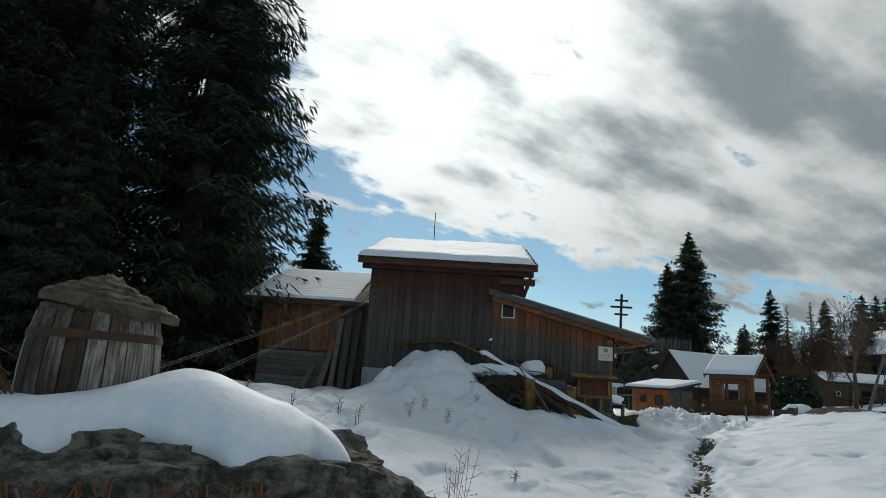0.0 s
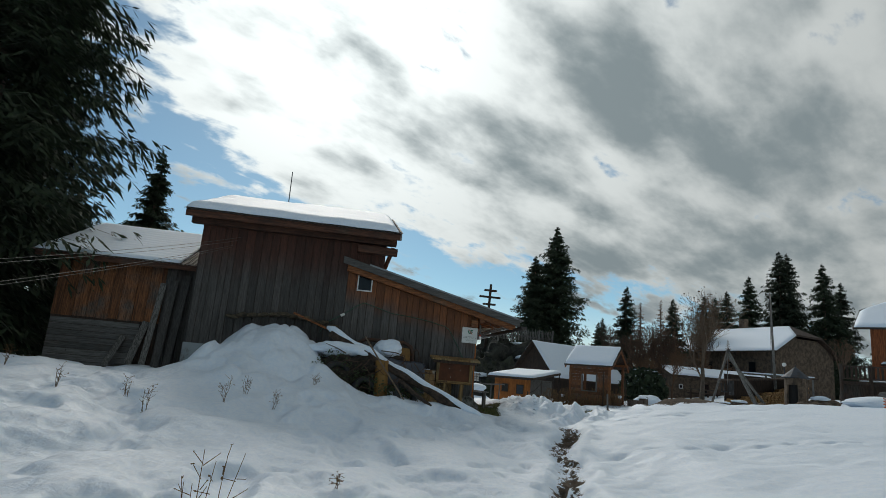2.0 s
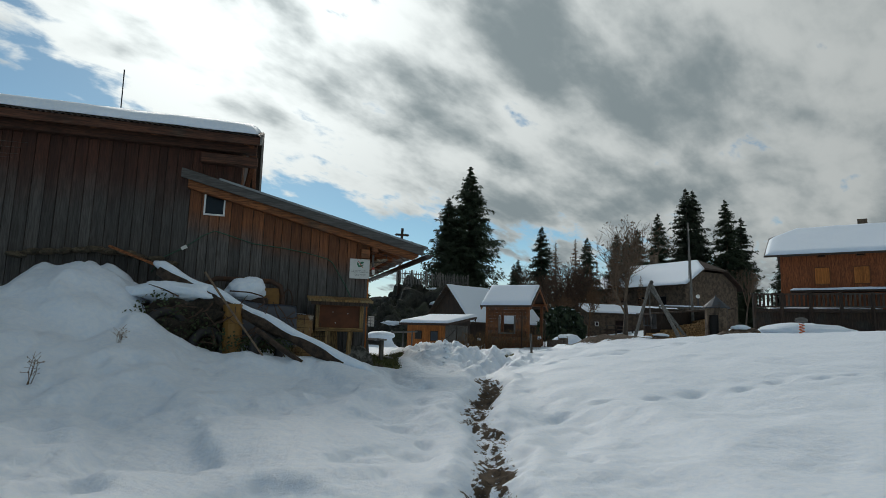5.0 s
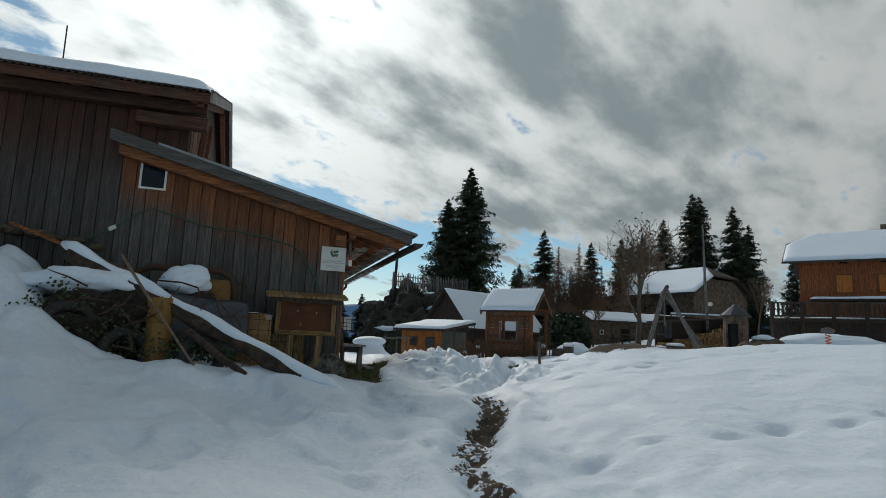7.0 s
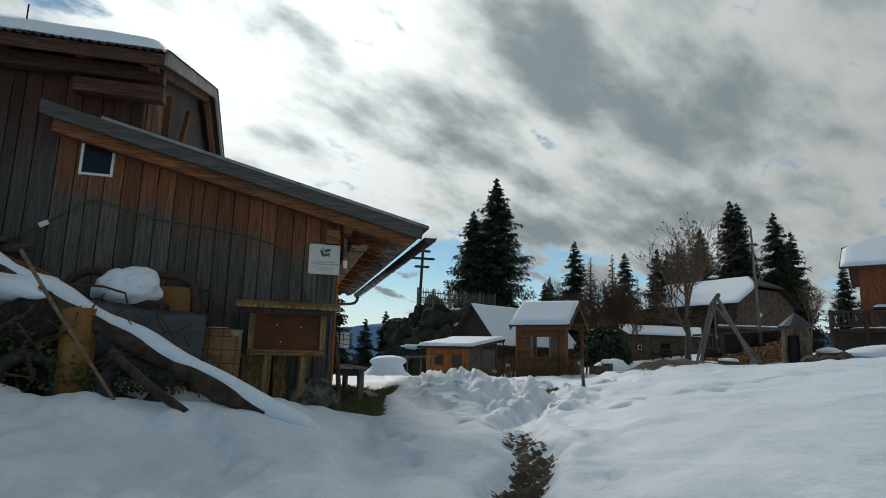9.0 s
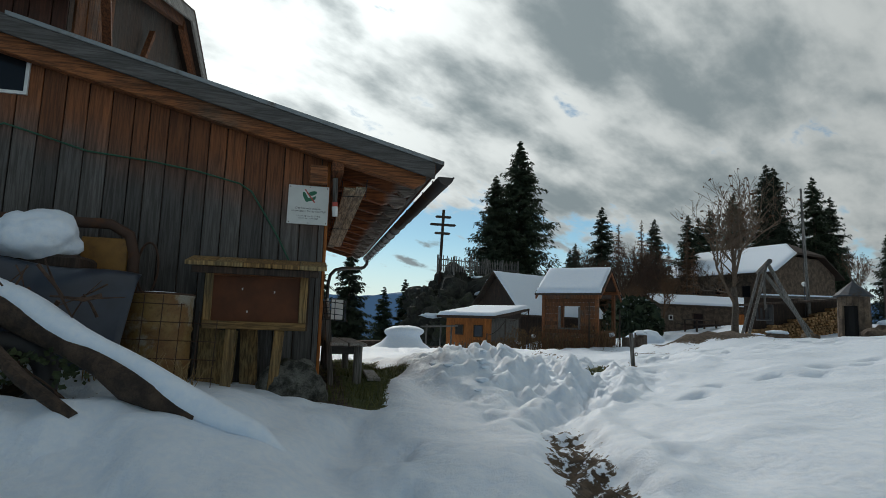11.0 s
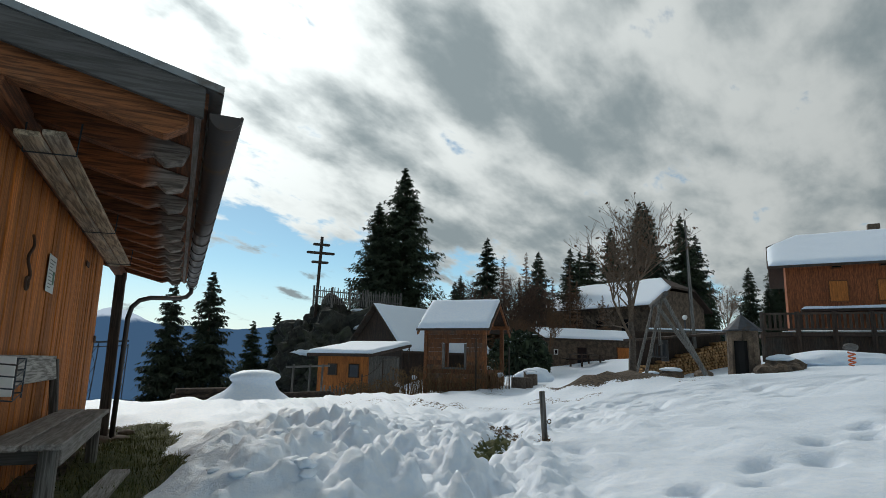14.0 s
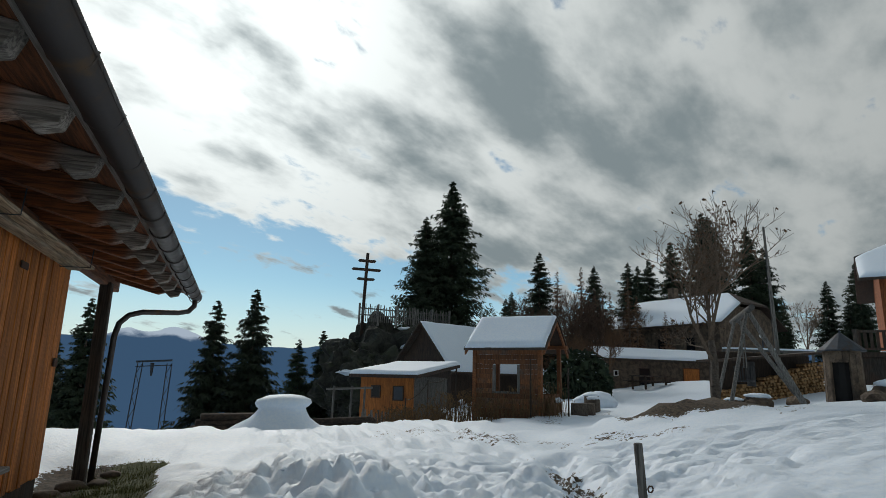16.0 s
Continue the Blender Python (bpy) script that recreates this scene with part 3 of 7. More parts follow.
def corrugated(x0, x1, yz, pitch=0.11, amp=0.018, thick=0.012):
    """A corrugated sheet whose waves run along x, over a profile of (y, z) points."""
    n = int((x1 - x0) / pitch * 6)
    verts, faces = [], []
    for s in (0, -thick):
        for y, z in yz:
            for i in range(n + 1):
                x = x0 + (x1 - x0) * i / n
                verts.append((x, y, z + s + amp * math.sin(2 * math.pi * (x - x0) / pitch)))
    rows = len(yz)
    for layer in range(2):
        for r in range(rows - 1):
            for i in range(n):
                a = layer * rows * (n + 1) + r * (n + 1) + i
                f = (a, a + 1, a + n + 2, a + n + 1)
                faces.append(f if layer == 0 else f[::-1])
    for r in (0, rows - 1):
        for i in range(n):
            a = r * (n + 1) + i
            b = rows * (n + 1) + a
            faces.append((a, b, b + 1, a + 1))
    return verts, faces


def snow_slab(x0, x1, y0, y1, base, thick, seed, edge=0.22, nx=70, ny=40, ripple=0.0):
    """A blanket of snow over a roof: base(x, y) is the roof's height; rounded, uneven rims."""
    xs = np.linspace(0, 1, nx) ** 1.0
    X, Y = np.meshgrid(x0 + (x1 - x0) * xs, y0 + (y1 - y0) * np.linspace(0, 1, ny))
    d = np.minimum(np.minimum(X - x0, x1 - X), np.minimum(Y - y0, y1 - Y))
    t = np.clip(d / edge, 0, 1)
    k = np.sqrt(1 - (1 - t) ** 2)
    h = thick * (0.12 + 0.88 * k) * (0.75 + 0.5 * fbm(X * 0.8, Y * 0.8, seed)) + ripple * np.sin(Y * 2 * np.pi / 0.32 + 2 * fbm(X, Y, seed + 5)) * k
    wob = 0.10 * (fbm(X * 1.7, Y * 1.7, seed + 2) - 0.47) * (1 - k)
    Xw, Yw = X + wob, Y + wob
    B = base(X, Y)
    top = np.stack([Xw, Yw, B + h], -1).reshape(-1, 3)
    bot = np.stack([Xw, Yw, B + 0.004], -1).reshape(-1, 3)
    verts = np.concatenate([top, bot])
    N = nx * ny
    faces = []
    for j in range(ny - 1):
        for i in range(nx - 1):
            a = j * nx + i
            faces.append((a, a + 1, a + nx + 1, a + nx))
            faces.append((N + a + nx, N + a + nx + 1, N + a + 1, N + a))
    for i in range(nx - 1):
        faces.append((N + i, N + i + 1, i + 1, i))
        a = (ny - 1) * nx + i
        faces.append((a, a + 1, N + a + 1, N + a))
    for j in range(ny - 1):
        a = j * nx
        faces.append((a, a + nx, N + a + nx, N + a))
        b = a + nx - 1
        faces.append((N + b, N + b + nx, b + nx, b))
    return verts, faces


def main_roof(y):
    return 4.80 + 0.332 * (y - 18.35) if y < 23.3 else 4.80 + 0.332 * (23.3 - 18.35) - 0.332 * (y - 23.3)


def build_barn():
    barn = thing("barn", "old weathered timber barn with a lower aisle and snowy roofs", "barn")
    # cores behind the boards
    core = prism([(-3.1, -0.4), (4.9, -0.4), (4.9, roof_top(4.9) - 0.22), (2.02, roof_top(2.02) - 0.22), (2.02, 4.9), (-3.1, 4.9)], "y", WALL_Y, WALL_Y + 0.12)
    front = part("front_wall", core, M_DARKWOOD, barn)
    boards(front, M_OLDBOARD, -3.1, 1.02, WALL_Y - 0.002, lambda x: 0.2, lambda x: 4.78, 0.2, 4)
    boards(front, M_OLDBOARD, 1.02, 2.02, WALL_Y - 0.002, lambda x: roof_top(x) + 0.02, lambda x: 4.78, 0.2, 5)
    boards(front, M_BOARD, 1.02, 4.9, WALL_Y - 0.004, lambda x: 0.1, lambda x: roof_top(x) - 0.30, 0.2, 6)
    side = part("side_wall", box(4.78, 4.9, WALL_Y + 0.12, 25.45, -0.4, 2.78), M_DARKWOOD, barn)
    boards(side, M_SIDE, WALL_Y, 25.46, 4.902, lambda y: 0.12, lambda y: 2.74, 0.15, 8, axis="y")
    part("back_wall", box(-3.1, 2.0, 27.6, 27.72, -2, 4.6), M_DARKWOOD, barn)
    part("inner_wall", box(2.0, 4.78, 25.3, 25.44, -1, 2.9), M_DARKWOOD, barn)
    left = part("left_wall", box(-3.1, -2.98, WALL_Y + 0.12, 27.6, -0.5, 4.9), M_DARKWOOD, barn)
    boards(left, M_OLDBOARD, WALL_Y, 23.0, -3.13, lambda y: 0.1, lambda y: 4.8, 0.2, 9, axis="y")
    # gable on the aisle's side
    gab = prism([(WALL_Y + 0.12, 3.2), (27.6, 3.2), (27.6, main_roof(27.6) - 0.12), (23.3, main_roof(23.3) - 0.12), (WALL_Y + 0.12, main_roof(WALL_Y) - 0.1)], "x", 1.9, 2.0)
    gw = part("gable_wall", gab, M_DARKWOOD, barn)
    boards(gw, M_HUTBOARD, 19.2, 20.4, 2.002, lambda y: 3.3, lambda y: main_roof(y) - 0.16, 0.18, 12, axis="y")
    # main roof
    prof = [(18.35, main_roof(18.35)), (23.3, main_roof(23.3)), (28.3, main_roof(28.3))]
    v, f = corrugated(-3.55, 2.42, prof)
    raw("roof_sheet", v, f, M_ROOFSHEET, barn)
    under = prism([(18.42, main_roof(18.42) - 0.10), (18.42, main_roof(18.42) - 0.03), (23.3, main_roof(23.3) - 0.03), (28.2, main_roof(28.2) - 0.03), (28.2, main_roof(28.2) - 0.10), (23.3, main_roof(23.3) - 0.10)], "x", -3.48, 2.36)
    part("roof_boarding", under, M_DARKWOOD, barn)
    part("fascia", soft(box(-3.5, 2.38, 18.40, 18.44, main_roof(18.4) - 0.21, main_roof(18.4) - 0.03), 0.006), M_DARKBEAM, barn)
    for y0, y1 in ((18.38, 23.3), (23.3, 28.2)):
        bm = prism([(y0, main_roof(y0) - 0.2), (y1, main_roof(y1) - 0.2), (y1, main_roof(y1) + 0.03), (y0, main_roof(y0) + 0.03)], "x", 2.36, 2.40)
        part("barge_board", bm, M_GREYY, barn)
        bm = prism([(y0 + 0.1, main_roof(y0 + 0.1) - 0.3), (y1, main_roof(y1) - 0.3), (y1, main_roof(y1) - 0.1), (y0 + 0.1, main_roof(y0 + 0.1) - 0.1)], "x", 2.14, 2.24)
        part("verge_rafter", bm, M_BEAMY, barn)
    part("wall_plate", soft(box(-3.4, 2.3, 18.72, 18.92, 4.50, 4.70), 0.01), M_DARKBEAM, barn)
    for x in (-3.0, -1.9, -0.8, 0.3, 1.3, 2.1):
        part("rafter", beam((x, 18.45, main_roof(18.45) - 0.17), (x, 19.3, main_roof(19.3) - 0.17), 0.11, 0.13), M_BEAMY, barn)
    part("purlin", soft(box(1.2, 2.34, 18.62, 18.84, 4.20, 4.40), 0.012), M_DARKBEAM, barn)
    part("brace", beam((2.25, 19.4, 4.55), (2.05, 20.4, 3.85), 0.1, 0.1), M_BEAMY, barn)
    part("brace", beam((2.12, 21.2, 4.2), (2.12, 21.9, 5.3), 0.08, 0.08), M_BEAMY, barn)
    v, f = snow_slab(-3.5, 2.3, 18.40, 23.35, lambda X, Y: 4.82 + 0.332 * (Y - 18.35), 0.20, 11, 0.3)
    tagged(raw("roof_snow", v, f, M_SNOW, None, True), "thick smooth snow blanket on the barn roof", "snow")
    # aisle roof
    part("aisle_roof_boarding", prism([(0.95, roof_top(0.95) - 0.12), (6.12, roof_top(6.12) - 0.12), (6.12, roof_top(6.12) - 0.02), (0.95, roof_top(0.95) - 0.02)], "y", 18.72, 27.95), M_BEAMY, barn)
    part("aisle_roof_cover", prism([(1.6, roof_top(1.6) - 0.015), (6.2, roof_top(6.2) - 0.015), (6.2, roof_top(6.2) + 0.03), (1.6, roof_top(1.6) + 0.03)], "y", 18.64, 28.0), M_ZINC, barn)
    part("aisle_barge_board", soft(prism([(0.85, roof_top(0.85) - 0.20), (6.10, roof_top(6.10) - 0.20), (6.10, roof_top(6.10)), (0.85, roof_top(0.85))], "y", 18.66, 18.70), 0.004), M_GREYX, barn, "grey weathered barge board")
    part("aisle_verge_rafter", soft(prism([(0.98, roof_top(0.98) - 0.36), (5.9, roof_top(5.9) - 0.34), (6.02, roof_top(6.0) - 0.24), (6.02, roof_top(6.0) - 0.16), (0.98, roof_top(0.98) - 0.16)], "y", 18.78, 18.92), 0.01), M_BEAMX, barn)
    for i in range(11):
        y = 19.6 + i * 0.78
        prof2 = [(4.6, roof_top(4.6) - 0.30), (5.7, roof_top(5.7) - 0.31), (5.8, roof_top(5.8) - 0.25), (5.88, roof_top(5.88) - 0.30), (6.0, roof_top(6.0) - 0.24), (6.04, roof_top(6.04) - 0.12), (4.6, roof_top(4.6) - 0.12)]
        part("rafter", soft(prism(prof2, "y", y - 0.065, y + 0.065), 0.008), M_RAFTER, barn, "rafter with a carved, weathered tail")
    part("eave_plank", prism([(6.05, roof_top(6.05) - 0.14), (6.09, roof_top(6.09) - 0.14), (6.09, roof_top(6.09) - 0.02), (6.05, roof_top(6.05) - 0.02)], "y", 18.7, 27.95), M_GREYY, barn)
    part("plate_beam", soft(box(4.94, 5.08, 18.8, 27.8, 2.56, 2.72), 0.012), M_BEAMY, barn)
    part("plate_end", soft(box(4.70, 4.90, 18.84, 19.0, 2.42, 2.62), 0.012), M_BEAMX, barn)
    v, f = snow_slab(2.6, 6.1, 18.75, 27.5, lambda X, Y: roof_top(X) + 0.03, 0.05, 15, 0.2)
    tagged(raw("aisle_snow", v, f, M_SNOW, None, True), "thin snow on the barn's side aisle roof", "snow")
    part("post", soft(box(4.97, 5.13, 26.9, 27.06, gz(5, 27) - 0.1, 2.6), 0.012), M_DARKWOOD, barn)
    # little window
    wx0, wx1, wz0, wz1 = 1.31, 1.74, 3.13, 3.66
    win = new("window")
    win.parent = barn
    yf = WALL_Y - 0.032
    for a in ((wx0, wx1, wz0, wz0 + 0.035), (wx0, wx1, wz1 - 0.035, wz1), (wx0, wx0 + 0.035, wz0 + 0.035, wz1 - 0.035), (wx1 - 0.035, wx1, wz0 + 0.035, wz1 - 0.035)):
        part("window_frame", box(a[0], a[1], yf - 0.03, yf - 0.002, a[2], a[3]), M_WHITE, win, "white painted frame")
    part("pane", box(wx0 + 0.03, wx1 - 0.03, yf - 0.012, yf - 0.004, wz0 + 0.03, wz1 - 0.03), M_GLASS, win)
    # gutter with brackets and downpipe
    gut = thing("gutter", "dark brown half-round metal gutter under the barn eave", "gutter")
    n, y0, y1, gx, gzc, r = 12, 18.62, 28.0, 6.22, 2.57, 0.09
    verts, faces = [], []
    for y in (y0, y1):
        for rr in (r, r - 0.006):
            for i in range(n + 1):
                a = math.pi + math.pi * i / n
                verts.append((gx + rr * math.cos(a), y, gzc + (0.03 if y > 20 else -0.02) + rr * math.sin(a)))
    k = n + 1
    for i in range(n):
        faces += [(i, i + 1, 2 * k + i + 1, 2 * k + i), (k + i, 3 * k + i, 3 * k + i + 1, k + i + 1), (i, k + i, k + i + 1, i + 1), (2 * k + i, 2 * k + i + 1, 3 * k + i + 1, 3 * k + i)]
    faces += [(0, 2 * k, 3 * k, k), (n, k + n, 3 * k + n, 2 * k + n)]
    raw("channel", verts, faces, M_GUTTER, gut, True)
    cap = [(gx + r * math.cos(math.pi + math.pi * i / n), y, gzc - 0.02 + r * math.sin(math.pi + math.pi * i / n)) for y in (y0 - 0.006, y0 + 0.002) for i in range(n + 1)]
    raw("end_cap", cap, [tuple(range(n, -1, -1)), tuple(range(k, 2 * k))] + [(i, i + 1, k + i + 1, k + i) for i in range(n)] + [(n, 0, k, k + n)], M_GUTTER, gut)
    part("front_bead", tube([(gx + r, y0, gzc - 0.02), (gx + r, y1, gzc + 0.03)], 0.011, 8), M_GUTTER, gut)
    for i in range(15):
        y = y0 + 0.3 + i * 0.64
        pts = [(gx + (r + 0.006) * math.cos(math.pi + math.pi * j / 10), y, gzc + (r + 0.006) * math.sin(math.pi + math.pi * j / 10)) for j in range(11)]
        part("bracket", tube(pts, 0.007, 6), M_GUTTER, gut)
    zb = gz(5.25, 27.0)
    pipe = [(gx, 27.85, gzc - 0.04), (gx, 27.85, gzc - 0.15), (gx - 0.08, 27.8, gzc - 0.25), (gx - 0.22, 27.7, gzc - 0.29), (5.55, 27.15, gzc - 0.36), (5.38, 27.1, gzc - 0.42), (5.27, 27.05, gzc - 0.55), (5.23, 27.03, gzc - 0.75), (5.19, 27.0, zb + 0.02)]
    part("downpipe", tube(pipe, 0.042, 12), M_GUTTER, gut, smooth=True)
    # antenna rod
    rod = thing("antenna", "thin dark metal rod standing on the barn ridge", "antenna")
    part("rod", tube([(-1.4, 23.3, 6.3), (-1.42, 23.3, 7.78)], 0.018, 6), M_DARKMETAL, rod)
    return barn


build_barn()


def build_hut():
    hut = thing("shed", "small brown timber shed with a snow-covered corrugated roof beside the barn", "shed")
    x0, x1, y = -7.1, -3.3, 20.3
    fw = part("front_wall", box(x0, x1, y, y + 0.1, -0.3, 3.56), M_DARKWOOD, hut)
    boards(fw, M_HUTBOARD, x0, x1 - 0.9, y - 0.002, lambda x: 1.75, lambda x: 3.55, 0.3, 21)
    for i in range(9):
        z = 0.15 + i * 0.17
        part("plank", soft(box(x0 + 0.02, x1 - 1.4, y - 0.035, y - 0.004, z, z + 0.16), 0.006), M_GREYX, fw)
    boards(fw, M_OLDBOARD, x1 - 0.9, x1, y - 0.002, lambda x: 0.1, lambda x: 3.55, 0.22, 22)
    part("side_wall", box(x0, x0 + 0.1, y + 0.1, 24.4, -0.3, 3.3), M_HUTBOARD, hut)
    part("back_wall", box(x0, x1, 24.4, 24.5, -0.3, 3.3), M_HUTBOARD, hut)
    roof = lambda yy: 3.44 + 0.40 * (yy - 19.7)
    v, f = corrugated(-7.7, -3.15, [(19.7, roof(19.7)), (24.0, roof(24.0))])
    raw("roof_sheet", v, f, M_ROOFSHEET, hut)
    part("roof_boarding", prism([(19.78, roof(19.78) - 0.12), (24.0, roof(24.0) - 0.12), (24.0, roof(24.0) - 0.03), (19.78, roof(19.78) - 0.03)], "x", -7.6, -3.2), M_DARKWOOD, hut)
    part("fascia", box(-7.6, -3.2, 19.74, 19.775, roof(19.74) - 0.17, roof(19.74) - 0.03), M_DARKBEAM, hut)
    v, f = snow_slab(-7.65, -3.75, 19.73, 24.0, lambda X, Y: 3.455 + 0.40 * (Y - 19.7), 0.07, 25, 0.12, 60, 90, 0.012)
    tagged(raw("shed_roof_snow", v, f, M_SNOW, None, True), "thin rippled snow on the shed's corrugated roof", "snow")
    # leaning planks
    for i, (xa, lean, w, h, mat) in enumerate(((-4.55, 0.18, 0.2, 1.75, M_GREYZ), (-4.25, 0.10, 0.17, 2.9, M_GREYZ), (-3.95, 0.06, 0.22, 3.0, M_OLDBOARD), (-3.62, 0.10, 0.2, 3.2, M_OLDBOARD), (-5.1, 0.25, 0.16, 1.3, M_GREYZ))):
        b = link("loose_plank", soft(beam((xa - lean, 19.9, gz(xa, 19.9) - 0.03), (xa + 0.25 * lean, 20.2, h), w, 0.03, upv=(0, 1, 0)), 0.005), mat)
        tagged(b, "grey weathered plank leaning upright against the shed", "plank", "planks against the shed")


build_hut()


# ---- trees ----
def spruce_mesh(h, r, seed, whorls, per, twigs, low=0.06, droop=0.25, size=1.0, wide=0.13, cap=0.42):
    """Crown of a spruce: drooping limbs in whorls, each set with many narrow twig blades. Returns vertices and faces."""
    rnd = np.random.RandomState(seed)
    V, F = [], []
    n = 0
    for w in range(whorls):
        u = low + (1 - low) * (w / whorls) ** 0.93
        tier = rnd.uniform(0.9, 1.06)
        for b in range(per):
            uu = min(max(u + rnd.uniform(-1.4, 1.4) / whorls, 0.01), 0.995)
            sag = droop * rnd.uniform(0.35, 1.75)
            L = r * ((1 - uu) ** 0.8) * rnd.uniform(0.35, 1.2) * tier + 0.05
            if rnd.rand() < 0.07:
                L *= 0.55
            az = 2 * np.pi * (b + rnd.uniform(-0.4, 0.4)) / per + w * 1.9
            m = max(3, int(twigs * (0.35 + 0.65 * L / r)))
            s = (np.arange(m) + rnd.uniform(0, 1, m)) / m
            s = 0.12 + 0.88 * s
            zz = uu * h - sag * L * (1.5 * s - 0.95 * s ** 2.4) * (1.2 - 0.9 * uu) + L * 0.12 * uu
            ca, sa = np.cos(az), np.sin(az)
            off = rnd.normal(0, 0.12, m) * L * s
            base = np.stack([ca * L * s - sa * off, sa * L * s + ca * off, zz + rnd.normal(0, 0.045, m) * L], 1)
            for side in (-1, 1, 0):
                ang = az + side * rnd.uniform(0.5, 1.15, m) + rnd.uniform(-0.2, 0.2, m)
                tl = L * (0.34 - 0.2 * s) * rnd.uniform(0.6, 1.3, m) + 0.09 * size
                tl = np.minimum(tl, cap * size)
                if side == 0:
                    tl = tl * 0.6
                dz = -rnd.uniform(0.15, 1.05, m) * tl
                d = np.stack([np.cos(ang) * tl, np.sin(ang) * tl, dz], 1)
                wv = np.stack([-np.sin(ang), np.cos(ang), rnd.uniform(-0.9, 0.9, m)], 1) * (0.010 + wide * tl[:, None]) * rnd.uniform(0.7, 1.2, (m, 1))
                mid = base + d * 0.45
                tip = base + d
                q = np.stack([base, mid + wv, tip, mid - wv], 1).reshape(-1, 3)
                V.append(q)
                k = n + np.arange(m) * 4
                F.append(np.stack([k, k + 1, k + 2, k + 3], 1))
                n += 4 * m
            # limb
            tipz = uu * h - sag * L * 0.55 * (1.2 - 0.9 * uu)
            a, c = np.array([0, 0, uu * h]), np.array([ca * L, sa * L, tipz])
            o = np.array([-sa, ca, 0]) * 0.02 * size
            V.append(np.array([a - o, a + o, c, a + np.array([0, 0, 0.04 * size])]))
            F.append(np.array([[n, n + 1, n + 2, n + 3]]))
            n += 4
    return np.concatenate(V), np.concatenate(F)


def mesh_of(name, V, F, mat):
    me = bpy.data.meshes.new(name)
    me.vertices.add(len(V))
    me.vertices.foreach_set("co", np.asarray(V, np.float32).ravel())
    me.loops.add(F.size)
    me.loops.foreach_set("vertex_index", F.ravel().astype(np.int32))
    me.polygons.add(len(F))
    me.polygons.foreach_set("loop_start", np.arange(len(F)) * F.shape[1])
    me.update(calc_edges=True)
    me.materials.append(mat)
    return me


def spruce(name, label, h, r, seed, whorls, per, twigs, category="tree", mat=None, low=0.06, droop=0.25, size=1.0, wide=0.13, cap=0.42):
    t = thing(name, label, category)
    V, F = spruce_mesh(h, r, seed, whorls, per, twigs, low, droop, size, wide, cap)
    c = new("crown", mesh_of("crown", V, F, mat or M_NEEDLE))
    c.parent = t
    part("trunk", tube([(0, 0, -1.2), (0.02 * h / 10, 0, h * 0.4), (0, 0.01 * h / 10, h * 0.8), (0, 0, h)], [h * 0.017, h * 0.012, h * 0.005, 0.01], 9), M_BARK, t, smooth=True)
    return t


def place(t, spots, group):
    """Copies of a tree at (x, y, base z, height factor, turn); the first spot takes the tree itself."""
    tagged(t, group=group)
    for i, (x, y, z, k, a) in enumerate(spots):
        m = Matrix.Translation((x, y, z)) @ Matrix.Rotation(radians(a), 4, "Z")
        o = copy_thing(t, m) if i else t
        if not i:
            o.matrix_basis = m
        o.scale = (k, k, k)


big = spruce("spruce", "tall dense dark spruce with drooping boughs", 26, 4.6, 1, 56, 9, 105, low=0.02, droop=0.30, wide=0.075, size=0.85, cap=0.5)
place(big, [(-10.6, 21.0, -0.3, 1.15, 0), (-13.8, 18.0, -0.2, 0.95, 70), (-18.5, 21.0, -0.5, 1.0, 130), (-17.0, 15.0, -0.3, 1.0, 160), (-11.5, 15.2, -0.1, 0.45, 30), (-12.5, 27.5, -1.0, 0.9, 200)], "spruces beside the shed")
mid = spruce("spruce", "dark spruce with snow lying behind it", 14, 3.3, 2, 48, 10, 36, droop=0.24)
place(mid, [(-8.9, 32.8, -1.0, 0.85, 0), (-4.0, 36.5, -1.5, 0.72, 50), (-13.0, 34.0, -2, 0.8, 90),
            (5.5, 60.0, -9.0, 1.09, 20), (7.9, 60.0, -9.2, 1.17, 100), (-0.9, 55.0, -7.5, 0.92, 150), (-4.0, 62.0, -9, 0.9, 10),
            (11.9, 70.0, -8.5, 0.93, 60), (13.9, 70.0, -8.5, 0.99, 120)], "spruces below the brow")
fir = spruce("fir", "tall broad fir standing on the rocky knoll", 14, 4.7, 3, 48, 10, 44, low=0.02, droop=0.14)
place(fir, [(25.0, 69.0, 5.3, 1.05, 0), (22.2, 68.0, 5.0, 0.78, 80)], "firs on the knoll")
wood_edge = spruce("spruce", "spruce at the edge of the wood behind the houses", 14, 3.5, 4, 44, 10, 28, droop=0.22)
place(wood_edge, [(28.8, 64.0, 0.5, 0.61, 0), (32.5, 66.0, 0.5, 0.91, 40), (38.2, 66.0, 0.8, 0.83, 80), (43.4, 68.0, 1.0, 0.9, 120), (47.5, 72, 1, 0.95, 150), (30.5, 69.0, 0.5, 0.62, 30), (50.5, 74, 1, 1.05, 190),
                  (58.4, 74.0, 1.5, 1.47, 220), (61.2, 76.0, 1.5, 1.5, 260), (65.0, 74.0, 1.5, 1.4, 300), (56.6, 62.0, 2, 0.53, 20), (60.0, 60.0, 2, 0.70, 60), (64, 61, 2, 0.6, 80), (54.5, 75, 1.5, 1.2, 15),
                  (67.0, 62.0, 2.5, 0.72, 110), (69.5, 76, 2.5, 1.2, 140), (72, 66, 3, 0.9, 170), (80, 66, 3, 1.0, 200), (76, 58, 3, 0.8, 230)], "wood edge")
larch = spruce("larch", "reddish brown larch thinning in autumn", 13, 2.3, 5, 30, 7, 10, mat=M_LARCH, droop=0.1)
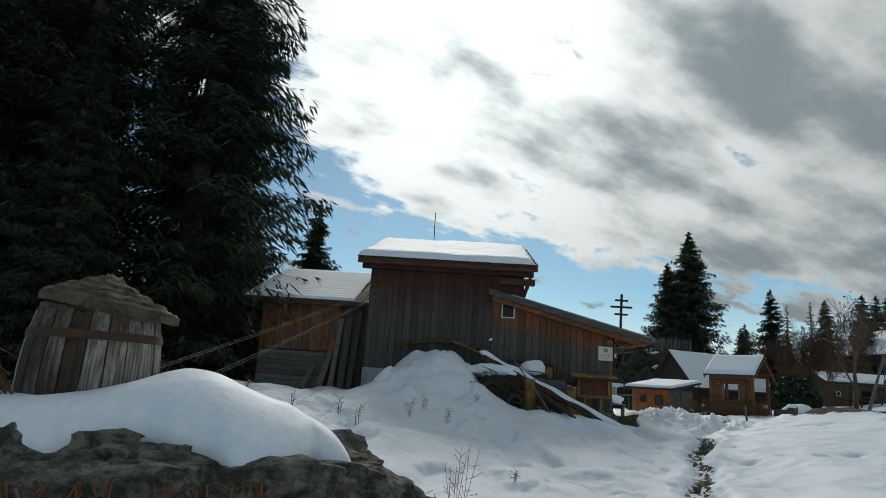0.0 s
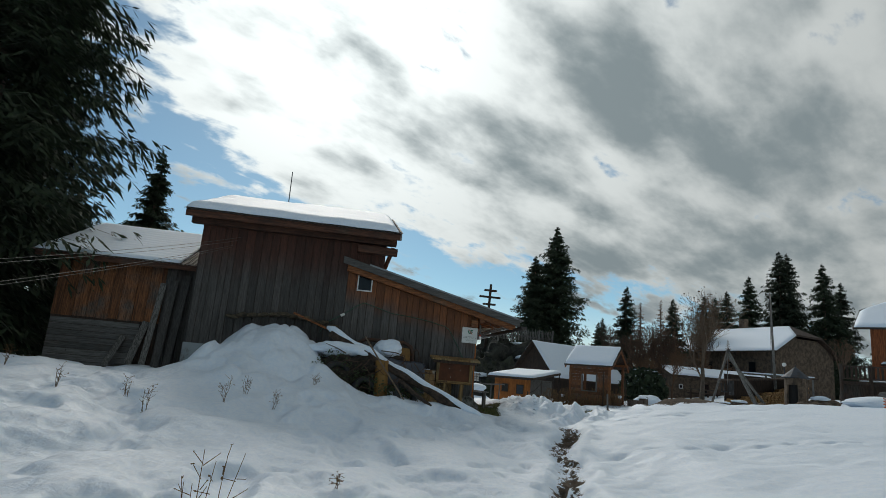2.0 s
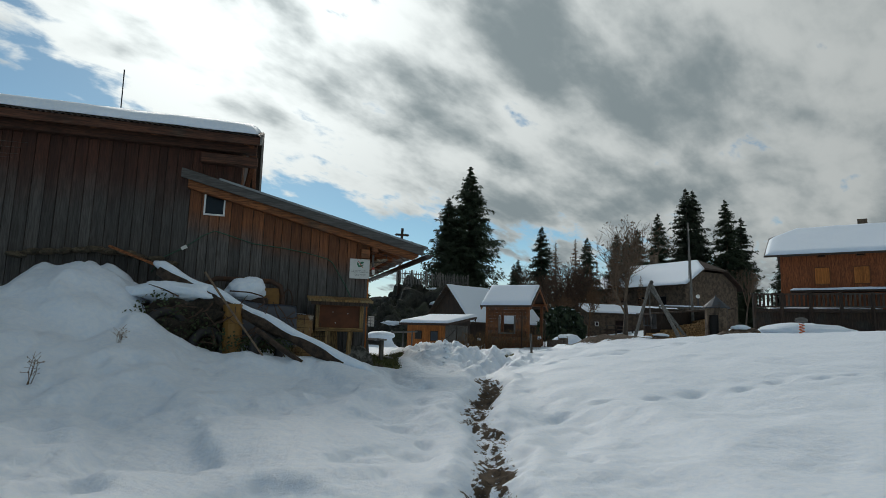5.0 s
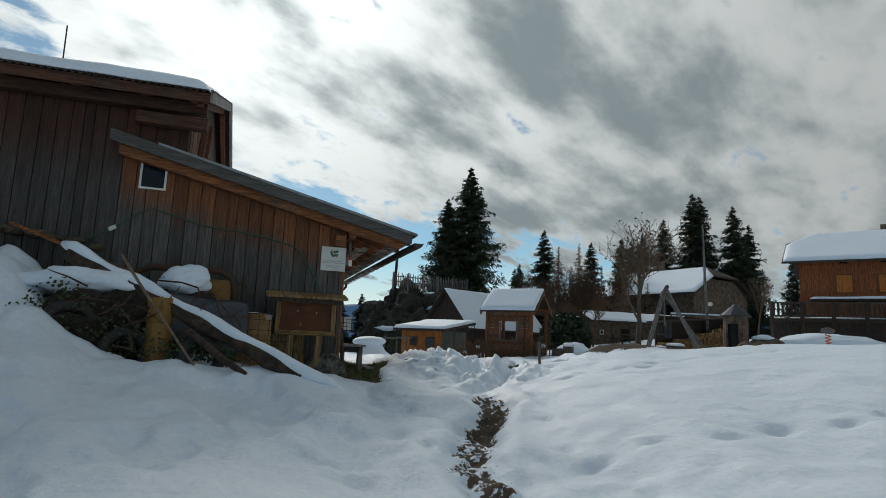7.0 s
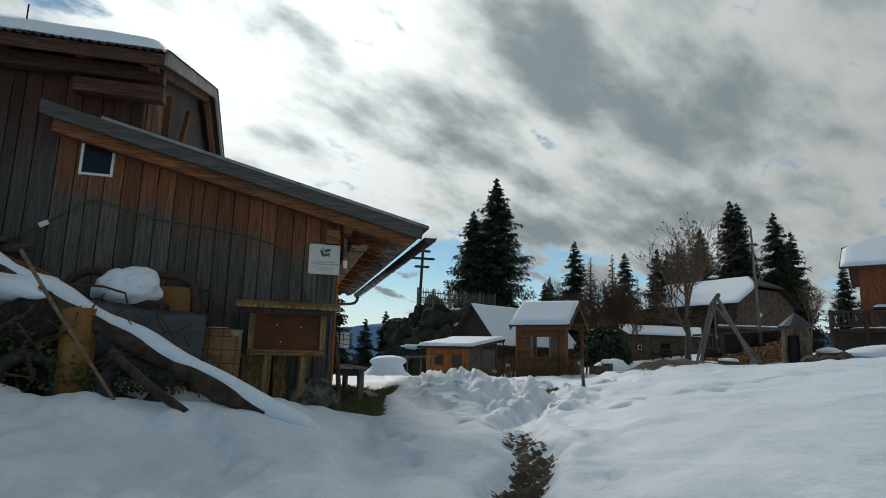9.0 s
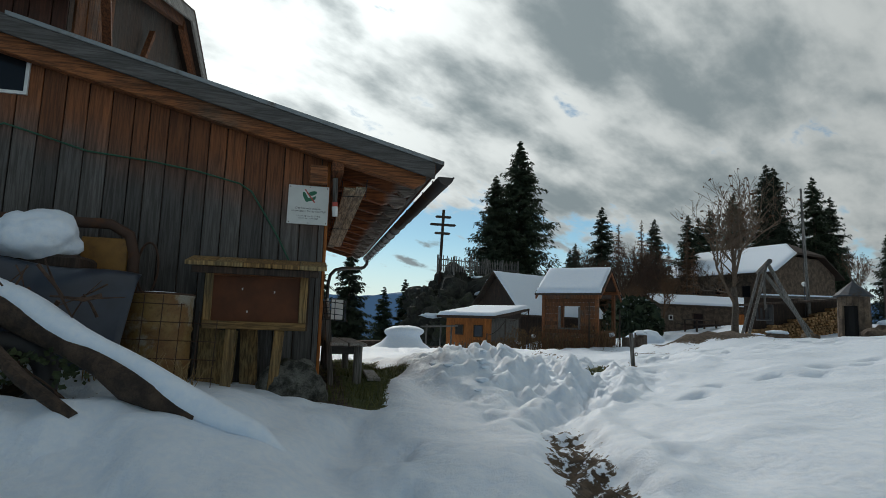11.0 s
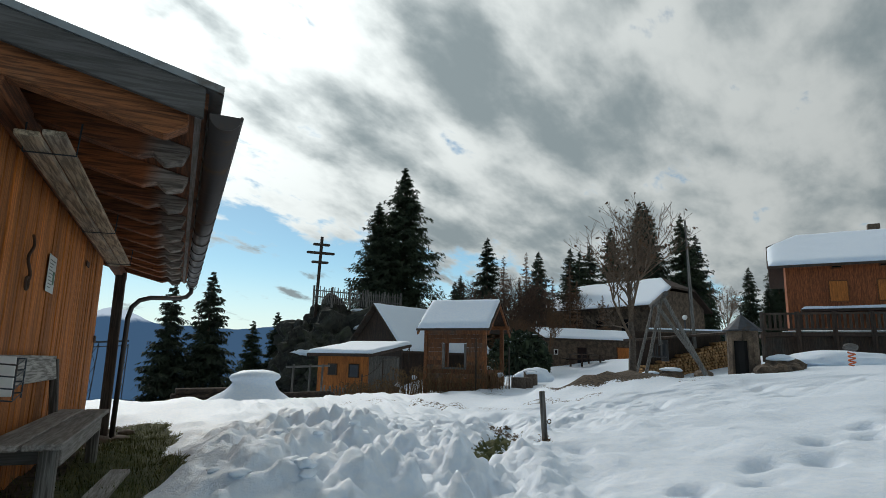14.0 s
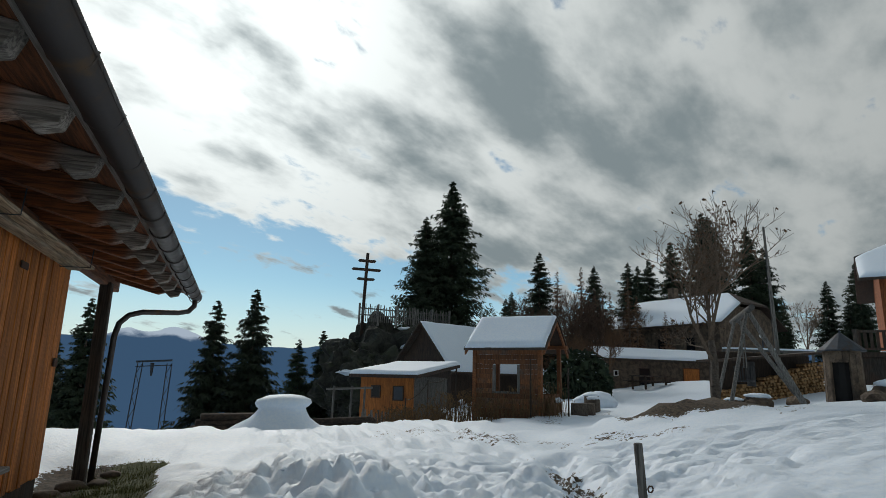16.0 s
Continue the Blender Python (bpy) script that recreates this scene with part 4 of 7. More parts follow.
place(larch, [(33.2, 64.0, 0.8, 0.80, 0), (35.6, 64.0, 0.8, 0.84, 50), (40.5, 64.0, 0.8, 0.8, 100), (32.5, 60.0, 0.8, 0.6, 140), (35.5, 59.5, 0.8, 0.62, 200), (38.0, 60.5, 0.9, 0.6, 250), (30.6, 61.0, 0.8, 0.5, 20), (33.5, 57.5, 0.8, 0.55, 70), (36.6, 57.5, 0.8, 0.58, 110), (39.5, 57.8, 0.8, 0.5, 160), (31.5, 58.0, 0.8, 0.5, 220)], "larches behind the low barn")


def bare_tree(name, label, base, h, seed, spread=0.55, trunk=0.12, depth=6, category="tree", mat=None, leaves=0):
    rnd = random.Random(seed)
    segs = []
    tips = []

    def grow(p, d, L, r, k):
        q = p
        for i in range(3):
            d = (d + Vector((rnd.uniform(-1, 1), rnd.uniform(-1, 1), rnd.uniform(-0.3, 0.6))) * 0.12).normalized()
            e = q + d * L / 3
            segs.append((q, e, r * (1 - 0.12 * i), r * (1 - 0.12 * (i + 1)), k))
            q = e
            if k > 0 and (i or k < depth):
                s = Vector((rnd.uniform(-1, 1), rnd.uniform(-1, 1), rnd.uniform(-0.1, 0.9)))
                nd = (d * (1 - spread) + s.normalized() * spread).normalized()
                if rnd.random() < 0.75:
                    grow(q, nd, L * rnd.uniform(0.55, 0.8), r * 0.44, k - 1)
        if k > 0:
            for _ in range(2):
                s = Vector((rnd.uniform(-1, 1), rnd.uniform(-1, 1), rnd.uniform(0, 1)))
                grow(q, (d * 0.65 + s.normalized() * spread).normalized(), L * rnd.uniform(0.6, 0.82), r * 0.54, k - 1)
        else:
            tips.append(q)

    grow(Vector(base), Vector((0.05, 0.02, 1)), h * 0.3, trunk, depth)
    t = thing(name, label, category, at=(0, 0, 0))
    tb, cb = bmesh.new(), bmesh.new()
    for p, q, r0, r1, k in segs:
        thick = k == depth
        tube([p, q], [max(r0, 0.006), max(r1, 0.005)], 7 if thick else 3, tb if thick else cb, False)
    part("trunk", tb, mat or M_BARK, t, smooth=True)
    part("crown", cb, mat or M_TWIG, t)
    if leaves:
        lb = bmesh.new()
        for p in tips:
            if rnd.random() < leaves:
                for _ in range(2):
                    a = Vector((rnd.uniform(-1, 1), rnd.uniform(-1, 1), rnd.uniform(-1, 0))) * 0.09
                    b = Vector((rnd.uniform(-1, 1), rnd.uniform(-1, 1), rnd.uniform(-1, 1))) * 0.05
                    lb.faces.new([lb.verts.new(p), lb.verts.new(p + a * 0.5 + b), lb.verts.new(p + a), lb.verts.new(p + a * 0.5 - b)])
        part("leaves", lb, M_LARCH, t)
    return t


bare_tree("rowan", "bare deciduous tree with a few brown leaves on an earth knoll", (19.6, 30.9, gz(19.6, 30.9) - 0.05), 6.6, 5, depth=5, leaves=0.3, spread=0.6, trunk=0.14)


for k, (x, y, h) in enumerate(((24.4, 52.6, 7.0), (25.9, 50.8, 6.4), (27.3, 52.2, 7.4), (28.6, 50.6, 6.2), (29.8, 53.4, 7.6), (35.4, 60.5, 7.8), (38.0, 62.0, 7.6))):
    tagged(bare_tree("bare_tree", "brown leafless tree in the thicket by the houses", (x, y, gz(x, y) - 0.1), h, 40 + k, spread=0.5, trunk=0.10, depth=5, mat=M_THICKET), group="thicket trees")


# ---- mountains ----
def mountains():
    az = np.linspace(-75, 75, 420)
    V, F = [], []
    R = 3600.0
    ridge = 130 + 90 * fbm(az * 0.16 + 10, az * 0 + 3, 5, 6) + 75 * np.exp(-((az + 5.2) / 2.0) ** 2) + 45 * np.exp(-((az + 8.6) / 1.3) ** 2) + 40 * np.exp(-((az - 9.5) / 4.0) ** 2)
    levels = 26
    for k in range(levels):
        u = k / (levels - 1)
        rr = R - 1500 * (1 - u)
        x, y = rr * np.sin(np.radians(az)), rr * np.cos(np.radians(az))
        rough = (fbm(az * 0.5, az * 0 + u * 7, 15, 5) - 0.47) * 190 * u * (1 - u) * 2.2
        z = -330 + (ridge + 330) * u ** 1.15 + rough
        V.append(np.stack([x, y, z], 1))
    V = np.concatenate(V)
    n = len(az)
    i = (np.arange(levels - 1)[:, None] * n + np.arange(n - 1)[None, :]).ravel()
    F = np.stack([i, i + 1, i + n + 1, i + n], 1)
    # the haze of distance is painted as blue; the range glows by itself
    m, nn = material("hazed_mountain")
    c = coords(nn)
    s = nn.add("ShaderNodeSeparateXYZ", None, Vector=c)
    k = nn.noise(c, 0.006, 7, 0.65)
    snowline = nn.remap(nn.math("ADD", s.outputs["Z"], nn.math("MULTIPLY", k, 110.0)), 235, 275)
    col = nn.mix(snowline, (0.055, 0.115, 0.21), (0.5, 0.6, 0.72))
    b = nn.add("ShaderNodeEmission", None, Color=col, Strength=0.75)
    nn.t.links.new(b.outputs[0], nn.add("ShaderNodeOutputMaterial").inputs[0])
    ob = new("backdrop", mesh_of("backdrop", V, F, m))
    tagged(ob, "distant mountain range with snowy summits, blue haze painted in", "mountains", kind="structure")


mountains()


# ---- farther buildings ----
def frame_at(x, y, z, turn):
    return Matrix.Translation((x, y, z)) @ Matrix.Rotation(radians(turn), 4, "Z")


def turned(bm, m):
    bmesh.ops.transform(bm, matrix=m, verts=bm.verts[:])
    return bm


def gable_block(t, m, L, D, base, eave, ridge, wallmat, roofmat, over=0.3, snow=0.15, name="snow on a roof", seed=1, hip=0.0):
    """A house body with a saddle roof; ridge along local x. Local box 0..L, 0..D. hip: how far the ridge ends are drawn in by half-hips."""
    k = (ridge - eave) / (D / 2)
    yh = 0.55 * D / 2 if hip else D / 2
    zh = eave + k * yh
    part("wall", turned(box(0, L, 0, D, base, eave), m), wallmat, t)
    for x in (0.0, L - 0.08):
        outline = [(0, eave), (D, eave), (D - yh, zh - 0.1), (yh, zh - 0.1)] if hip else [(0, eave), (D, eave), (D / 2, ridge - 0.1)]
        part("gable", turned(prism(outline, "x", x, x + 0.08), m), wallmat, t)
    za = eave - k * over
    for back in (False, True):
        flip = (lambda y: D - y) if back else (lambda y: y)
        bm = bmesh.new()
        rim = [(-over, -over, za), (L + over, -over, za), (L + over, yh, zh), (L + over - hip, D / 2, ridge), (-over + hip, D / 2, ridge), (-over, yh, zh)]
        if not hip:
            rim = [rim[0], rim[1], rim[3], rim[4]]
        low_, top_ = ([bm.verts.new((x, flip(y), z + dz)) for x, y, z in rim] for dz in (0.0, 0.12))
        bm.faces.new(low_)
        bm.faces.new(top_)
        for i in range(len(rim)):
            j = (i + 1) % len(rim)
            bm.faces.new((low_[i], low_[j], top_[j], top_[i]))
        bmesh.ops.recalc_face_normals(bm, faces=bm.faces[:])
        part("roof", turned(bm, m), roofmat, t)
        if snow:
            v, f = snow_slab(-over + 0.05, L + over - 0.05, -over + 0.04, D / 2, lambda X, Y: za + 0.125 + k * (Y + over), snow, seed + back, 0.18, 40, 24)
            draw = hip * np.clip((v[:, 1] - yh) / (D / 2 - yh + 1e-6), 0, 1) if hip else 0.0
            mid_x = L / 2
            v[:, 0] = mid_x + (v[:, 0] - mid_x) * (1 - draw / (L / 2 + over))
            if back:
                v[:, 1] = D - v[:, 1]
                f = [q[::-1] for q in f]
            tagged(raw("roof_snow", [m @ Vector(p) for p in v], f, M_SNOW, None, True), name, "snow")
    if hip:
        for x, w in ((-over, 1), (L + over, -1)):
            bm = bmesh.new()
            tri = [(x, yh, zh), (x, D - yh, zh), (x + w * hip, D / 2, ridge)]
            low_, top_ = ([bm.verts.new((p, q, r + dz)) for p, q, r in tri] for dz in (0.01, 0.2))
            bm.faces.new(low_)
            bm.faces.new(top_)
            for i in range(3):
                bm.faces.new((low_[i], low_[(i + 1) % 3], top_[(i + 1) % 3], top_[i]))
            bmesh.ops.recalc_face_normals(bm, faces=bm.faces[:])
            part("half_hip", turned(bm, m), roofmat, t)


def opening(t, m, x0, x1, z0, z1, y=-0.03, framemat=None, panemat=None):
    w = new("window")
    w.parent = t
    fm = framemat or M_DARKWOOD
    for a in ((x0, x1, z0, z0 + 0.06), (x0, x1, z1 - 0.06, z1), (x0, x0 + 0.06, z0, z1), (x1 - 0.06, x1, z0, z1)):
        bm = box(a[0], a[1], y - 0.03, y + 0.02, a[2], a[3])
        bmesh.ops.transform(bm, matrix=m, verts=bm.verts[:])
        part("frame", bm, fm, w)
    bm = box(x0 + 0.05, x1 - 0.05, y - 0.01, y + 0.01, z0 + 0.05, z1 - 0.05)
    bmesh.ops.transform(bm, matrix=m, verts=bm.verts[:])
    part("pane", bm, panemat or M_GLASS, w)


def build_pavilion():
    t = thing("pavilion", "small open wooden kiosk with a snowy saddle roof", "pavilion")
    m = frame_at(15.28, 38.05, 0.0, -47)
    L, D, z0, ze, zr = 2.5, 2.1, gz(16, 37.5) - 0.2, 2.72, 3.62
    for x, y in ((0, 0), (L, 0), (0, D), (L, D)):
        bm = box(x - 0.07, x + 0.07, y - 0.07, y + 0.07, z0, ze)
        bmesh.ops.transform(bm, matrix=m, verts=bm.verts[:])
        part("post", bm, M_BEAMX, t)
    for i in range(16):
        z = 0.1 + i * 0.17
        spans = [(0.07, L - 0.07)] if z < 0.95 or z > 1.9 else [(0.07, 0.72), (1.75, L - 0.07)]
        for a, b in spans:
            bm = box(a, b, -0.03, 0.02, z, z + 0.167)
            bmesh.ops.transform(bm, matrix=m, verts=bm.verts[:])
            part("plank", soft(bm, 0.006), M_HUTBOARD, t)
        if z < 0.85:
            for y0, y1, xx in ((0.07, D - 0.07, L), (0.07, D - 0.07, 0.0)):
                bm = box(xx - 0.02, xx + 0.03, y0, y1, z, z + 0.167)
                bmesh.ops.transform(bm, matrix=m, verts=bm.verts[:])
                part("plank", soft(bm, 0.006), M_HUTBOARD, t)
            bm = box(0.07, L - 0.07, D - 0.02, D + 0.03, z, z + 0.167)
            bmesh.ops.transform(bm, matrix=m, verts=bm.verts[:])
            part("plank", soft(bm, 0.006), M_HUTBOARD, t)
    for a in ((0.72, 0.82, 1.0, 1.95), (1.66, 1.75, 1.0, 1.95), (0.72, 1.75, 0.95, 1.02)):
        bm = box(a[0], a[1], -0.05, 0.03, a[2], a[3])
        bmesh.ops.transform(bm, matrix=m, verts=bm.verts[:])
        part("frame", bm, M_GREYZ, t)
    o, k = 0.32, (zr - ze) / (D / 2 + 0.0)
    for y in (0.0, D):
        bm = box(-o, L + o, y - 0.08, y + 0.08, ze - 0.12, ze + 0.02)
        bmesh.ops.transform(bm, matrix=m, verts=bm.verts[:])
        part("plate", bm, M_BEAMX, t)
    for x in (-0.25, L + 0.25):
        for s in (0, 1):
            ya = -o if s == 0 else D + o
            bm = prism([(ya, ze - k * o - 0.02), (D / 2, zr - 0.02), (D / 2, zr - 0.18), (ya, ze - k * o - 0.16)], "x", x - 0.03, x + 0.03)
            bmesh.ops.transform(bm, matrix=m, verts=bm.verts[:])
            part("verge_board", bm, M_BEAMX, t)
    for s in (0, 1):
        ya, yb = (-o, D / 2) if s == 0 else (D + o, D / 2)
        za = ze - k * o
        bm = prism([(ya, za), (yb, zr), (yb, zr + 0.08), (ya, za + 0.08)], "x", -o, L + o)
        bmesh.ops.transform(bm, matrix=m, verts=bm.verts[:])
        part("roof", bm, M_DARKWOOD, t)
        v, f = snow_slab(-o + 0.04, L + o - 0.04, min(ya, yb), max(ya, yb), (lambda X, Y: za + 0.085 + k * (Y + o)) if s == 0 else (lambda X, Y: za + 0.085 + k * (D + o - Y)), 0.16, 41 + s, 0.14, 40, 24)
        tagged(raw("kiosk_snow", [m @ Vector(p) for p in v], f, M_SNOW, None, True), "cushion of snow on the kiosk roof", "snow")


build_pavilion()


def build_garden_shed():
    t = thing("garden_shed", "low wooden shed with two small windows and a snow-laden flat roof", "shed")
    zb = -1.0
    m = frame_at(15.1, 45.6, 0.0, -45)
    # local: left-hand face along -x, right-hand face along +y
    for nm, a in (("front_wall", (-3.0, 0, 0, 0.1)), ("side_wall", (-0.1, 0, 0.1, 3.6)), ("back_wall", (-3.0, 0, 3.6, 3.7)), ("far_wall", (-3.0, -2.9, 0.1, 3.6))):
        bm = box(a[0], a[1], a[2], a[3], zb, 1.5)
        bmesh.ops.transform(bm, matrix=m, verts=bm.verts[:])
        part(nm, bm, M_SIDE if nm == "front_wall" else M_GREYZ, t)
    opening(t, m, -2.35, -1.8, 0.45, 1.05, -0.03)
    opening(t, m, -1.1, -0.5, 0.35, 1.05, -0.03, None, M_TARP)
    bm = prism([(-0.5, 1.42), (4.2, 2.05), (4.2, 2.2), (-0.5, 1.57)], "x", -3.4, 0.5)
    bmesh.ops.transform(bm, matrix=m, verts=bm.verts[:])
    part("roof", bm, M_DARKWOOD, t)
    v, f = snow_slab(-3.38, 0.48, -0.48, 4.2, lambda X, Y: 1.575 + 0.134 * (Y + 0.5), 0.2, 45, 0.15, 40, 40)
    tagged(raw("shed_roof_snow", [m @ Vector(p) for p in v], f, M_SNOW, None, True), "rounded snow on the low garden shed", "snow")


build_garden_shed()

steep = thing("cottage", "steep-roofed dark cottage under smooth snow", "house")
gable_block(steep, frame_at(19.6, 53.0, 0, 26), 9.0, 5.0, -1.0, 2.3, 5.0, M_DARKWOOD, M_DARKWOOD, 0.5, 0.16, "smooth snow on the steep cottage roof", 51)

low = thing("stone_barn", "low stone outbuilding with a snowy lean-to roof", "barn")
mb = frame_at(31.3, 54.0, 0, -3)
gable_block(low, mb, 10.2, 4.0, 0.4, 3.2, 3.9, M_STONEWALL, M_DARKWOOD, 0.35, 0.16, "snow on the low stone barn", 55)
opening(low, mb, 2.6, 3.5, 1.2, 2.6)
opening(low, mb, 6.2, 7.6, 0.8, 2.7, -0.03, M_BEAMX, M_SIDE)
opening(low, mb, 0.6, 0.95, 2.0, 2.4, -0.03, M_WHITE)

farm = thing("farmhouse", "large two-storey stone farmhouse with a half-hipped snowy roof", "house")
mf = frame_at(41.3, 70.1, 0, -75)
gable_block(farm, mf, 13.0, 9.0, 0.4, 6.9, 9.6, M_STONEWALL, M_DARKWOOD, 0.6, 0.2, "snow on the farmhouse roof", 61, 2.2)
for x in (1.5, 4.2, 6.9, 9.8):
    opening(farm, mf, x, x + 0.9, 4.2, 5.6)
bm = box(5.0, 5.7, 4.4, 5.1, 8.9, 10.9)
bmesh.ops.transform(bm, matrix=mf, verts=bm.verts[:])
part("chimney", bm, M_STONEWALL, farm)

lodge = thing("lodge", "red-brown timber lodge with a snowy roof and a wooden deck", "house")
ml = frame_at(37.4, 38.7, 0, -52)
gable_block(lodge, ml, 11.0, 8.0, 2.0, 7.25, 9.3, M_REDWOOD, M_DARKWOOD, 0.9, 0.2, "snow on the lodge roof", 65, 1.6)
for x in (2.0, 4.2, 6.6):
    opening(lodge, ml, x, x + 0.95, 4.9, 6.1, -0.03, M_BEAMX, M_SIDE)
    opening(lodge, ml, x + 0.2, x + 0.75, 6.75, 6.95, -0.03, M_BEAMX)
part("ledge", turned(box(0.6, 10.6, -0.9, -0.02, 4.35, 4.47), ml), M_DARKWOOD, lodge)
v, f = snow_slab(0.6, 10.6, -0.9, -0.04, lambda X, Y: 4.475 + 0 * X, 0.16, 69, 0.12, 60, 12)
tagged(raw("ledge_snow", [ml @ Vector(p) for p in v], f, M_SNOW, None, True), "line of snow on the lodge's front ledge", "snow")
part("chimney", turned(box(4.6, 5.2, 4.2, 4.8, 8.6, 9.95), ml), M_STONEWALL, lodge)


# ---- boulder, barrel and wires where the walk begins ----
def build_boulder():
    m = frame_at(-1.5, 2.78, 0, 27)
    bm = lump((0, -0.05, 0.04), (1.68, 0.84, 0.62), 4, 0.26, 6, 1.9)
    for v in bm.verts:
        # slanting layers with broken ledges
        layer = v.co.z * 11 + v.co.x * 1.6 + 1.2 * noise.noise(v.co * 1.7)
        out = Vector((v.co.x * 0.3, v.co.y, 0)).normalized()
        v.co += out * (0.035 * (layer - math.floor(layer)) + 0.03 * noise.noise(v.co * 7) + 0.05 * abs(noise.noise(v.co * 3.1)))
        v.co.z += 0.012 * noise.noise(v.co * 12)
    skin = [v.co.copy() for v in bm.verts if v.co.y < -0.2]
    tagged(link("boulder", turned(bm, m), M_ROCK, smooth=False), "long lichen-grey boulder with dead roots under snow", "rock")
    # snow: a hump in the middle, draped over the front in rounded lobes
    nx, ny = 130, 60
    X, S = np.meshgrid(np.linspace(-1.95, 1.16, nx), np.linspace(0, 1, ny))
    lobe = 0.62 * np.abs(fbm(X * 1.9, X * 0 + 2, 88, 3) - 0.42) + 0.16 * np.exp(-((X - 0.55) / 0.28) ** 2) + 0.05 * np.exp(-((X - 0.05) / 0.07) ** 2)
    yf = -0.36 - lobe
    Y = 0.75 + (yf - 0.75) * S
    crest = 0.54 - 0.06 * (X / 1.6) ** 2 - 0.40 * np.maximum(0, X - 0.75) - 0.25 * np.maximum(0, Y - 0.2) + 0.20 * np.exp(-((X - 0.15) / 0.42) ** 2 - ((Y - 0.1) / 0.5) ** 2)
    fall = np.maximum(0, -0.18 - Y)
    crest = crest - 0.10 * fall - 0.95 * fall ** 2
    d = np.minimum(np.minimum((Y - yf) / 0.16, (0.75 - Y) / 0.3), np.minimum((X + 1.95) / 0.2, (1.16 - X) / 0.22))
    k = np.sqrt(1 - (1 - np.clip(d, 0, 1)) ** 2)
    h = 0.19 * k * (0.8 + 0.4 * fbm(X * 1.1, Y * 1.1, 77)) + 0.015 * (fbm(X * 5, Y * 5, 79) - 0.47)
    top = np.stack([X, Y, crest + h], -1).reshape(-1, 3)
    bot = np.stack([X, Y + 0.05 * (1 - k), crest - 0.03 - 0.04 * k], -1).reshape(-1, 3)
    N = nx * ny
    f = []
    for j in range(ny - 1):
        for i in range(nx - 1):
            a = j * nx + i
            f += [(a, a + nx, a + nx + 1, a + 1), (N + a, N + a + 1, N + a + nx + 1, N + a + nx)]
    for i in range(nx - 1):
        a = (ny - 1) * nx + i
        f += [(i, i + 1, N + i + 1, N + i), (a, N + a, N + a + 1, a + 1)]
    for j in range(ny - 1):
        a, b = j * nx, j * nx + nx - 1
        f += [(a, N + a, N + a + nx, a + nx), (b, b + nx, N + b + nx, N + b)]
    tagged(raw("boulder_snow", [m @ Vector(p) for p in np.concatenate([top, bot])], f, M_SNOW, None, True), "thick overhanging snow cushion on the boulder", "snow")
    rnd = random.Random(3)
    for k in range(13):
        x = -1.75 + k * 0.22 + rnd.uniform(-0.09, 0.09)
        bm = bmesh.new()
        for j in range(34 if k < 4 else 18):
            p = Vector((x + rnd.uniform(-0.1, 0.1), 0, 0.30 + rnd.uniform(-0.25, 0.08)))
            p.y = min((c.y for c in skin if abs(c.x - p.x) < 0.07 and abs(c.z - p.z) < 0.07), default=-0.6) - 0.005
            q = p + Vector((rnd.uniform(-0.10, 0.10), -0.06, -rnd.uniform(0.12, 0.34)))
            tube([p, (p + q) / 2 + Vector((rnd.uniform(-0.03, 0.03), -0.04, 0.02)), q], [0.006, 0.005, 0.002], 3, bm)
        tagged(link("dead_grass", turned(bm, m), M_ROOT), "tuft of reddish dead grass hanging on the boulder", "grass", "tufts on the boulder", "stuff")


build_boulder()


